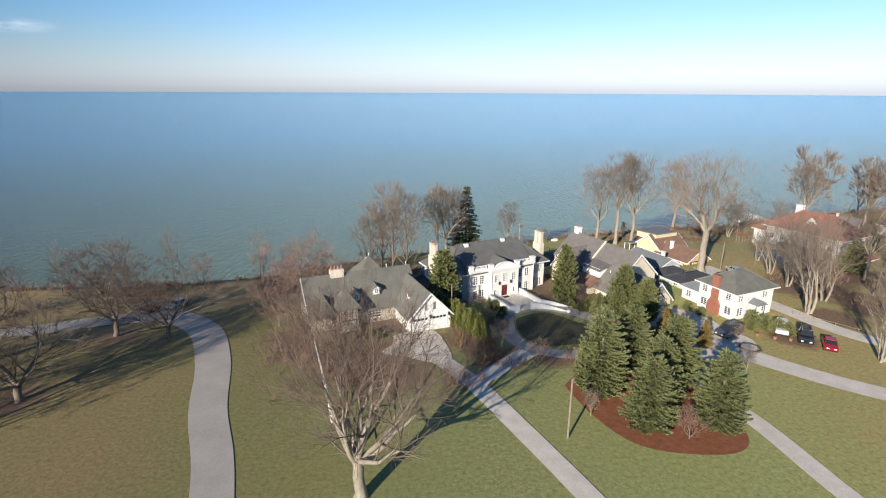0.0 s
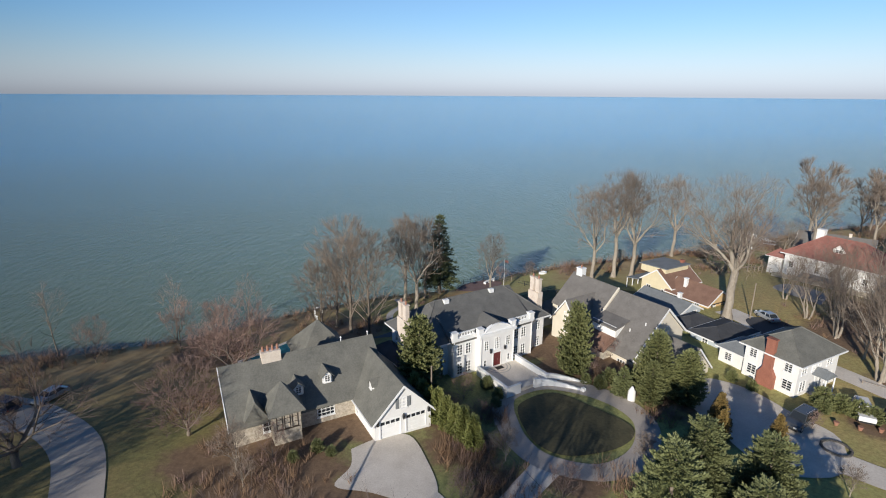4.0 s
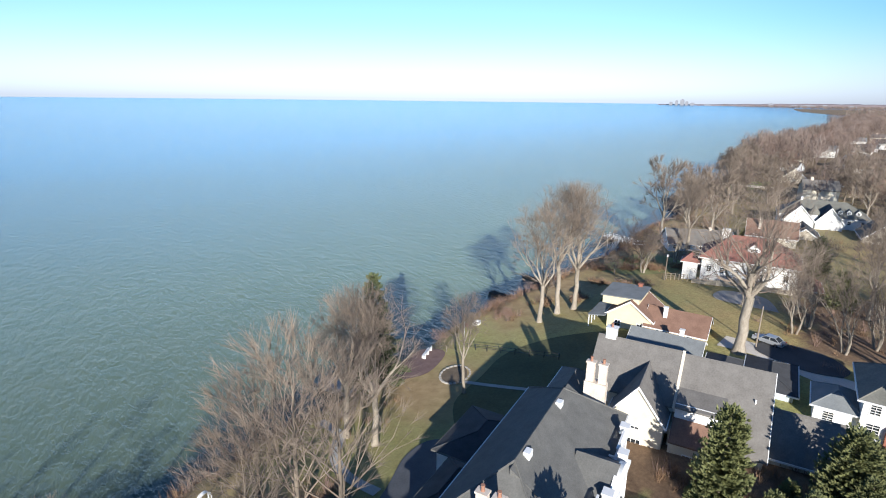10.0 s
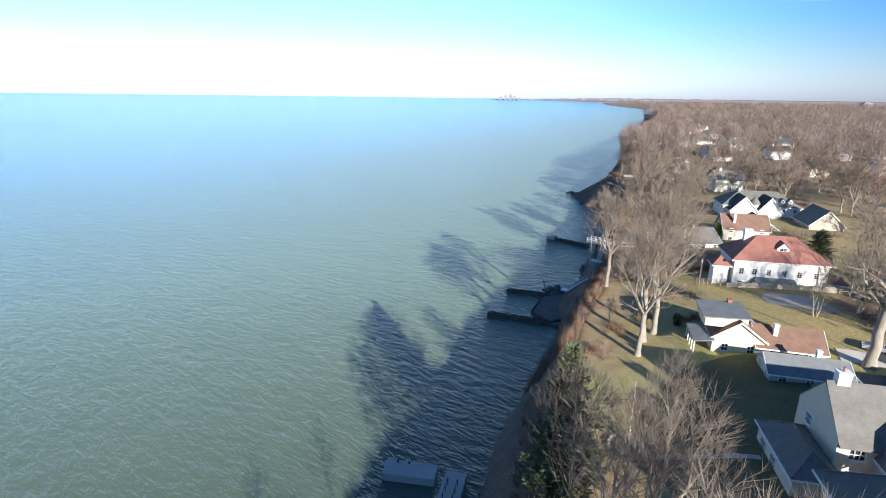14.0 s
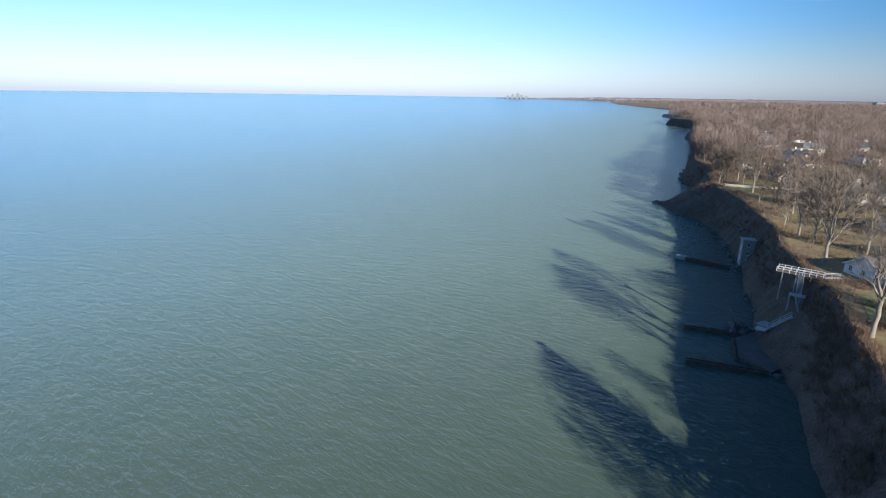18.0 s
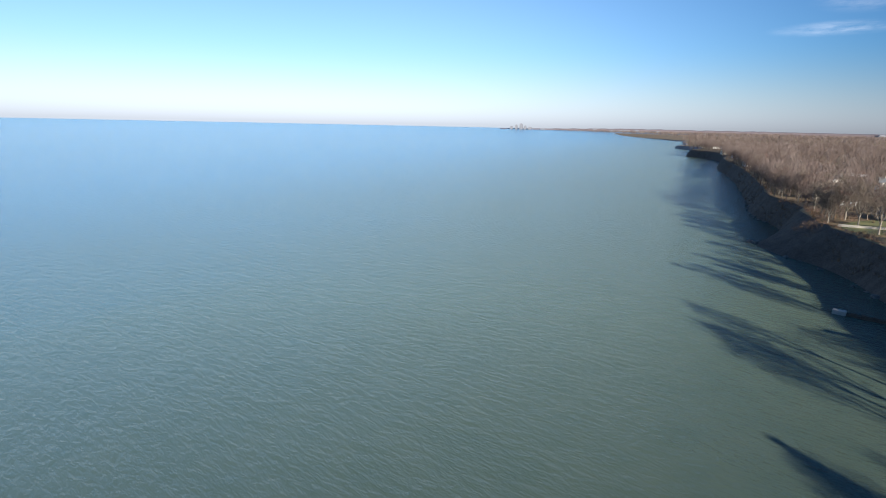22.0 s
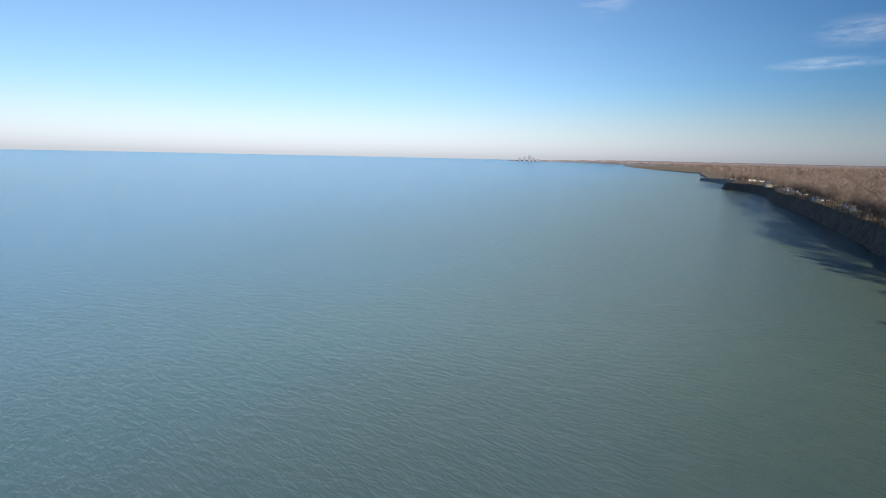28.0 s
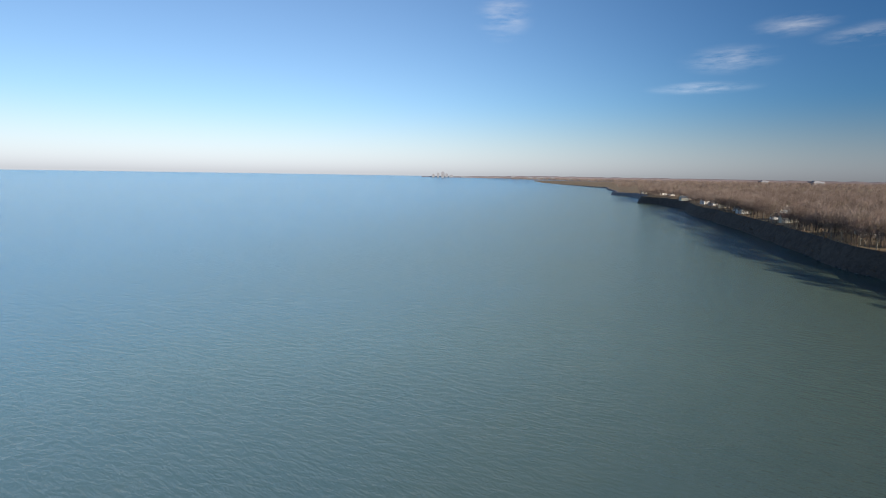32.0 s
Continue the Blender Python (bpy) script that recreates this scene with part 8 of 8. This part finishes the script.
edge = thing("stone_edging", 18.2, 133.8, ground_z(18.2, 133.8), 30.0, "pale stone edging round the oval bed", "edging")
for _i in range(22):
    _a = 2 * math.pi * _i / 22
    add("stone", Shape().box(-0.28, 0.28, -0.16, 0.16, -0.05, 0.20).mesh("stone", M_CONCRETE, 0.05), None, edge, "", (2.9 * math.cos(_a), 2.1 * math.sin(_a), 0), math.degrees(_a) + 90)
ring = thing("stone_ring", 32.4, 148.0, ground_z(32.4, 148.0), 20.0, "pale oval stone basin on the lawn", "basin")
_s = Shape()
for _i in range(20):
    _a, _b2 = 2 * math.pi * _i / 20, 2 * math.pi * (_i + 1) / 20
    _s.prism([(1.1 * math.cos(_a), 0.7 * math.sin(_a)), (1.1 * math.cos(_b2), 0.7 * math.sin(_b2)), (0.65 * math.cos(_b2), 0.38 * math.sin(_b2)), (0.65 * math.cos(_a), 0.38 * math.sin(_a))], 0.0, 0.45, "z")
add("rim", _s.mesh("rim", M_TRIM), None, ring)
arbor = thing("garden_arch", -18.6, 124.0, ground_z(-18.6, 124.0), 30.0, "small white garden arch among brush", "arch")
for _x in (-0.7, 0.7):
    add("post", Shape().box(_x - 0.045, _x + 0.045, -0.3, -0.18, -0.2, 1.6).box(_x - 0.045, _x + 0.045, 0.18, 0.3, -0.2, 1.6).mesh("post", M_TRIM), None, arbor)
_s = Shape()
for _i in range(8):
    _a, _b2 = math.pi * _i / 8, math.pi * (_i + 1) / 8
    _s.prism([(0.76 * math.cos(_a), 1.6 + 0.7 * math.sin(_a)), (0.76 * math.cos(_b2), 1.6 + 0.7 * math.sin(_b2)), (0.64 * math.cos(_b2), 1.6 + 0.58 * math.sin(_b2)), (0.64 * math.cos(_a), 1.6 + 0.58 * math.sin(_a))], -0.2, 0.2, "y")
add("hoop", _s.mesh("hoop", M_TRIM), None, arbor)
planter = thing("ring_planter", 48.6, 75.8, ground_z(48.6, 75.8) + 0.05, 0.0, "round stone-edged planter on the brown lawn", "planter")
for _i in range(16):
    _a = 2 * math.pi * _i / 16
    add("stone", Shape().box(-0.30, 0.30, -0.14, 0.14, -0.05, 0.25).mesh("stone", M_BOULDER, 0.04), None, planter, "", (1.5 * math.cos(_a), 1.5 * math.sin(_a), 0), math.degrees(_a) + 90)
for _x, _y in ((52.2, 80.2), (56.6, 78.4), (54.4, 79.0)):
    _p = thing("flower_pot", _x, _y, ground_z(_x, _y) + 0.07, 0.0, "terracotta flower pot beside the drive", "pot", "terracotta pots")
    add("pot", Shape().tube((0, 0, 0), (0, 0, 0.45), 0.20, 0.30, 12).mesh("pot", M_POT), None, _p)
    add("rim", Shape().tube((0, 0, 0.45), (0, 0, 0.52), 0.33, 0.33, 12).mesh("rim", M_POT), None, _p)
statue = thing("garden_urn", 29.0, 88.0, ground_z(29.0, 88.0), 0.0, "pale covered garden ornament by the turning circle", "ornament")
add("body", Shape().tube((0, 0, -0.1), (0, 0, 1.4), 0.55, 0.5, 10).tube((0, 0, 1.4), (0, 0, 2.1), 0.5, 0.1, 10).mesh("body", M_TRIM), None, statue)
wall_ob = thing("stone_garden_wall", 82.4, 140.0, 0.0, 0.0, "low pale stone wall before the red-roofed house", "wall")
for _i in range(24):
    _x, _y = 85.4 + 0.37 * _i, 138.6 - 0.88 * _i
    add("stone", Shape().box(-0.48, 0.48, -0.2, 0.2, -0.2, 0.95 + 0.12 * ((_i * 7) % 3)).mesh("stone", M_STONE, 0.05), None, wall_ob, "", (_x - 82.4, _y - 140.0, ground_z(_x, _y)), -67.0)
patch("meadow", [(276.0, 171.0), (292.0, 177.0), (307.0, 181.0), (332.0, 170.0), (352.0, 156.0), (318.0, 151.0), (283.0, 154.0)], M_GREENLAWN, "pale olive meadow between the houses", 0.06, 7, "lawn")
patch("terrace_lawn", [(226.0, 212.0), (232.0, 222.0), (244.0, 226.0), (258.0, 222.0), (266.0, 213.0), (258.0, 208.0), (244.0, 210.0), (234.0, 206.0)], M_GREENLAWN, "green terrace lawn above the bluff", 0.06, 7, "lawn")
terr_wall = thing("white_garden_wall", 240.0, 222.0, 0.0, 0.0, "long pale garden wall above the lawn", "wall")
for _i in range(20):
    _x, _y = 241.5 - 0.08 * _i, 226.0 - 1.40 * _i
    add("panel", Shape().box(-0.85, 0.85, -0.15, 0.15, -0.3, 1.1).mesh("panel", M_PAVE), None, terr_wall, "", (_x - 240.0, _y - 222.0, ground_z(_x, _y)), -93.0)
block = thing("retaining_wall", 167.0, 192.5, -5.2, 24.0, "pale concrete retaining wall at the bluff's lip", "wall")
add("slab", Shape().box(-3.2, 3.2, -0.4, 0.4, -1.0, 2.4).box(2.6, 3.2, -3.0, -0.4, -1.0, 2.2).mesh("slab", M_PAVE, 0.04), None, block)


def groyne(x0, y0, x1, y1, z, w, label, cap=False):
    """A sheet-piled groyne from its head in the lake to the beach."""
    ln = math.hypot(x1 - x0, y1 - y0)
    g = thing("groyne", x0, y0, z, math.degrees(math.atan2(y1 - y0, x1 - x0)), label, "groyne", "groynes")
    n = int(ln / 0.9)
    for k in range(n):
        for sgn in (-1, 1):
            add("sheet_panel", Shape().box(k * 0.9, k * 0.9 + 0.86, sgn * w / 2 - 0.10 + (0.07 if k % 2 else 0), sgn * w / 2 + 0.10 + (0.07 if k % 2 else 0), -3.0, 0.0 + 0.10 * ((k * 5) % 3)).mesh("sheet_panel", M_STEEL), None, g)
    add("fill", Shape().box(0.05, ln, -w / 2 + 0.1, w / 2 - 0.1, -2.5, -0.25).mesh("fill", M_BOULDER), None, g)
    if cap:
        add("head_block", Shape().box(-1.0, 2.6, -w / 2 - 0.4, w / 2 + 0.4, -2.5, 0.5).mesh("head_block", M_CONCRETE, 0.12), None, g)
    return g


groyne(85.9, 196.2, 91.5, 182.5, -16.35, 1.2, "rusted sheet-piled groyne reaching into the lake")
groyne(68.0, 190.2, 73.5, 174.5, -16.3, 1.2, "rusted sheet-piled groyne reaching into the lake")
groyne(147.9, 217.2, 147.0, 200.0, -16.2, 1.4, "sheet-piled groyne with pale concrete head", True)
groyne(76.4, 181.6, 87.4, 185.0, -16.3, 0.6, "low sheet-piled wall between two groynes")
dock = thing("concrete_dock", 10.2, 162.4, WATER_Z, -59.0, "flat grey concrete dock standing in the lake", "dock")
add("slab", Shape().box(-4.0, 4.0, -1.7, 1.7, -2.0, 1.2).mesh("slab", M_CONCRETE, 0.06), None, dock)
for _x in (-2.2, -0.4):
    add("bollard", Shape().tube((_x, 1.1, 1.2), (_x, 1.1, 1.7), 0.14, 0.11, 8).mesh("bollard", M_IRON), None, dock)
pier = thing("concrete_pier", 10.2, 154.6, WATER_Z, 27.0, "concrete pier with black iron stair frame", "pier")
add("slab", Shape().box(-4.6, 4.6, -1.6, 1.6, -2.0, 1.3).mesh("slab", M_CONCRETE, 0.06), None, pier)
for _x in (-3.2, -1.6, 0.0, 1.6):
    for _y in (-0.7, 0.7):
        add("stanchion", Shape().tube((_x, _y, 1.3), (_x, _y, 2.5), 0.06, 0.06, 6).mesh("stanchion", M_IRON), None, pier)
for _y in (-0.7, 0.7):
    add("rail", Shape().tube((-3.2, _y, 2.5), (1.6, _y, 2.5), 0.05, 0.05, 6).mesh("rail", M_IRON), None, pier)


def stair_flight(parent, p0, p1, w, mat, n):
    """An outdoor stair with stringers, treads and handrails, in its parent's space."""
    p0, p1 = Vector(p0), Vector(p1)
    d = p1 - p0
    side = Vector((-d.y, d.x, 0)).normalized() * w / 2
    for sgn in (-1, 1):
        add("stringer", Shape().tube(p0 + side * sgn, p1 + side * sgn, 0.09, 0.09, 4).mesh("stringer", mat), None, parent)
        add("handrail", Shape().tube(p0 + side * sgn + Vector((0, 0, 1.0)), p1 + side * sgn + Vector((0, 0, 1.0)), 0.05, 0.05, 6).mesh("handrail", mat), None, parent)
        for k in range(0, n + 1, 4):
            q = p0 + d * (k / n) + side * sgn
            add("baluster", Shape().tube(q, q + Vector((0, 0, 1.0)), 0.04, 0.04, 4).mesh("baluster", mat), None, parent)
    turn = math.degrees(math.atan2(d.y, d.x))
    for k in range(n):
        q = p0 + d * ((k + 0.5) / n)
        add("tread", Shape().box(-0.17, 0.17, -w / 2, w / 2, -0.03, 0.03).mesh("tread", mat), None, parent, "", tuple(q), turn)


deck = thing("bluff_deck", 106.2, 176.8, -2.6, 90.0, "white railed deck and stair tower down the bluff", "deck")
add("platform", Shape().box(-5.5, 4.5, -1.0, 1.6, -0.25, 0.0).mesh("platform", M_WOOD), None, deck)
for _i in range(8):
    _x = -5.4 + _i * 1.4
    for _y in (-0.95, 1.55):
        add("post", Shape().box(_x - 0.06, _x + 0.06, _y - 0.06, _y + 0.06, -0.25, 1.1).mesh("post", M_TRIM), None, deck)
for _y in (-0.95, 1.55):
    for _z in (0.55, 1.05):
        add("rail", Shape().box(-5.4, 4.4, _y - 0.04, _y + 0.04, _z - 0.04, _z + 0.04).mesh("rail", M_TRIM), None, deck)
for _x in (-3.0, 0.0, 3.0):
    add("support", Shape().tube((_x, 1.4, -0.2), (_x, 1.4, -7.5), 0.16, 0.16, 8).mesh("support", M_GREYSTEEL), None, deck)
stair_flight(deck, (-1.0, 1.6, 0.0), (-1.6, 6.0, -3.6), 1.1, M_GREYSTEEL, 18)
add("landing", Shape().box(-3.2, 0.2, 6.0, 8.2, -3.8, -3.6).mesh("landing", M_GREYSTEEL), None, deck)
for _x in (-3.0, 0.0):
    for _y in (6.2, 8.0):
        add("support", Shape().tube((_x, _y, -3.8), (_x, _y, -10.0), 0.12, 0.12, 6).mesh("support", M_GREYSTEEL), None, deck)
stair_flight(deck, (-1.6, 8.2, -3.6), (-3.4, 11.6, -7.4), 1.0, M_GREYSTEEL, 18)
add("landing", Shape().box(-4.6, -1.6, 11.6, 13.6, -7.6, -7.4).mesh("landing", M_GREYSTEEL), None, deck)
for _x in (-4.4, -1.8):
    for _y in (11.8, 13.4):
        add("support", Shape().tube((_x, _y, -7.6), (_x, _y, -13.0), 0.12, 0.12, 6).mesh("support", M_GREYSTEEL), None, deck)
stair_flight(deck, (-1.8, 12.8, -7.4), (2.6, 14.6, -11.4), 1.0, M_GREYSTEEL, 18)
add("landing", Shape().box(2.4, 4.6, 13.6, 15.8, -11.6, -11.4).mesh("landing", M_GREYSTEEL), None, deck)
stair_flight(deck, (-5.5, 0.2, 0.0), (-9.0, -0.8, 0.4), 1.0, M_TRIM, 10)
tower = thing("pump_house", 156.4, 197.6, -16.6, 24.0, "pale concrete pump house tower at the foot of the bluff", "tower")
wall_run(tower, [(-1.9, -1.9), (1.9, -1.9), (1.9, 1.9), (-1.9, 1.9)], -1.5, 8.6, M_CONCRETE, [(2, 1.9, 3.0, 0.9, 1.4, "window", dict(bars=(2, 2))), (2, 1.9, 6.6, 0.9, 1.4, "window", dict(bars=(2, 2))), (3, 1.9, 5.0, 0.9, 1.4, "window", dict(bars=(2, 2))), (3, 1.9, 8.0, 0.9, 1.4, "window", dict(bars=(2, 2)))])
add("roof", Shape().box(-2.3, 2.3, -2.3, 2.3, 8.6, 8.95).mesh("roof", M_CONCRETE, 0.04), None, tower)
add("walkway", Shape().box(-6.0, -1.9, -1.0, 0.6, 1.0, 1.25).mesh("walkway", M_CONCRETE), None, tower)
for _x in (-5.8, -4.4, -3.0):
    add("rail_post", Shape().tube((_x, 0.5, 1.25), (_x, 0.5, 2.2), 0.05, 0.05, 6).mesh("rail_post", M_TRIM), None, tower)
add("rail", Shape().tube((-5.8, 0.5, 2.2), (-2.0, 0.5, 2.2), 0.05, 0.05, 6).mesh("rail", M_TRIM), None, tower)
fill = thing("beach_fill", 84.0, 178.0, WATER_Z, 0.0, "flat grey sand fill held between two groynes", "beach")
add("sand", Shape().prism([(-10.2, -3.4), (-7.4, 3.4), (3.3, 6.6), (8.0, 4.2), (13.0, -3.0), (4.0, -9.0)], -2.0, 0.85, "z").mesh("sand", M_SAND), None, fill)
hut = thing("concrete_bunker", 94.6, 179.4, WATER_Z + 0.7, 66.0, "low dark concrete bunker on the beach fill", "bunker")
add("body", Shape().box(-1.9, 1.9, -1.4, 1.4, -1.2, 2.3).mesh("body", M_CONCRETE, 0.06), None, hut)
add("roof_slab", Shape().box(-2.1, 2.1, -1.6, 1.6, 2.3, 2.55).mesh("roof_slab", M_CONCRETE, 0.04), None, hut)
derrick = thing("derrick_boom", 88.4, 184.0, -15.6, 60.0, "leaning dark timber boom on the groyne", "boom")
add("boom", Shape().tube((0, 0, -0.8), (3.2, 0.6, 5.2), 0.14, 0.08, 6).mesh("boom", M_DARKWOOD), None, derrick)

_r = random.Random(17)
BOULDERS = []
for _k in range(5):
    _bm = bmesh.new()
    bmesh.ops.create_icosphere(_bm, subdivisions=2, radius=1.0)
    for _vt in _bm.verts:
        _q = noise.noise(_vt.co * 1.3 + Vector((_k * 9.0, 0, 0))) * 0.35 + noise.noise(_vt.co * 3.1 + Vector((0, _k * 5.0, 0))) * 0.12
        _vt.co *= 1.0 + _q
        _vt.co.z *= 0.7
    _me = bpy.data.meshes.new("boulder")
    _bm.to_mesh(_me)
    _bm.free()
    _me.materials.append(M_BOULDER)
    BOULDERS.append(_me)


def boulder(x, y, z, size):
    b = new("boulder", BOULDERS[_r.randrange(5)])
    b.matrix_world = Matrix.Translation((x, y, z)) @ Euler((_r.uniform(-0.4, 0.4), _r.uniform(-0.4, 0.4), _r.uniform(0, 6.28))).to_matrix().to_4x4() @ Matrix.Diagonal((size, size * _r.uniform(0.7, 1.0), size * _r.uniform(0.6, 0.9), 1))
    tagged(b, "rough grey boulder at the lake's edge", "boulder", "shore boulders")


for _k in range(16):
    _x = _r.uniform(66, 130)
    _d = -face_width(_x) - _r.uniform(-1.5, 1.5)
    boulder(_x + INLAND.x * _d, shore_y(_x) + INLAND.y * _d, WATER_Z + _r.uniform(-0.3, 0.3), _r.uniform(0.5, 1.3))
for _k in range(44):
    boulder(94.0 + _r.gauss(0.0, 1.7), 185.0 + _r.gauss(0.0, 1.5), WATER_Z + _r.uniform(-0.2, 1.1), _r.uniform(0.5, 1.2))
for _k in range(46):
    _t = _r.uniform(0, 1)
    boulder(249.0 + 4.0 * _t + _r.uniform(-2.0, 2.0), 263.0 - 16.0 * _t + _r.uniform(-1.6, 1.6), WATER_Z + _r.uniform(-0.3, 0.5), _r.uniform(0.6, 1.6))
for _k in range(40):
    _x = _r.uniform(150, 420)
    _d = -face_width(_x) - _r.uniform(-1.0, 2.0)
    boulder(_x + INLAND.x * _d, shore_y(_x) + INLAND.y * _d, WATER_Z + _r.uniform(-0.3, 0.3), _r.uniform(0.5, 1.6))

# low wooded shore at the lake's end, with the pale buildings of a distant town; haze is painted into both colours
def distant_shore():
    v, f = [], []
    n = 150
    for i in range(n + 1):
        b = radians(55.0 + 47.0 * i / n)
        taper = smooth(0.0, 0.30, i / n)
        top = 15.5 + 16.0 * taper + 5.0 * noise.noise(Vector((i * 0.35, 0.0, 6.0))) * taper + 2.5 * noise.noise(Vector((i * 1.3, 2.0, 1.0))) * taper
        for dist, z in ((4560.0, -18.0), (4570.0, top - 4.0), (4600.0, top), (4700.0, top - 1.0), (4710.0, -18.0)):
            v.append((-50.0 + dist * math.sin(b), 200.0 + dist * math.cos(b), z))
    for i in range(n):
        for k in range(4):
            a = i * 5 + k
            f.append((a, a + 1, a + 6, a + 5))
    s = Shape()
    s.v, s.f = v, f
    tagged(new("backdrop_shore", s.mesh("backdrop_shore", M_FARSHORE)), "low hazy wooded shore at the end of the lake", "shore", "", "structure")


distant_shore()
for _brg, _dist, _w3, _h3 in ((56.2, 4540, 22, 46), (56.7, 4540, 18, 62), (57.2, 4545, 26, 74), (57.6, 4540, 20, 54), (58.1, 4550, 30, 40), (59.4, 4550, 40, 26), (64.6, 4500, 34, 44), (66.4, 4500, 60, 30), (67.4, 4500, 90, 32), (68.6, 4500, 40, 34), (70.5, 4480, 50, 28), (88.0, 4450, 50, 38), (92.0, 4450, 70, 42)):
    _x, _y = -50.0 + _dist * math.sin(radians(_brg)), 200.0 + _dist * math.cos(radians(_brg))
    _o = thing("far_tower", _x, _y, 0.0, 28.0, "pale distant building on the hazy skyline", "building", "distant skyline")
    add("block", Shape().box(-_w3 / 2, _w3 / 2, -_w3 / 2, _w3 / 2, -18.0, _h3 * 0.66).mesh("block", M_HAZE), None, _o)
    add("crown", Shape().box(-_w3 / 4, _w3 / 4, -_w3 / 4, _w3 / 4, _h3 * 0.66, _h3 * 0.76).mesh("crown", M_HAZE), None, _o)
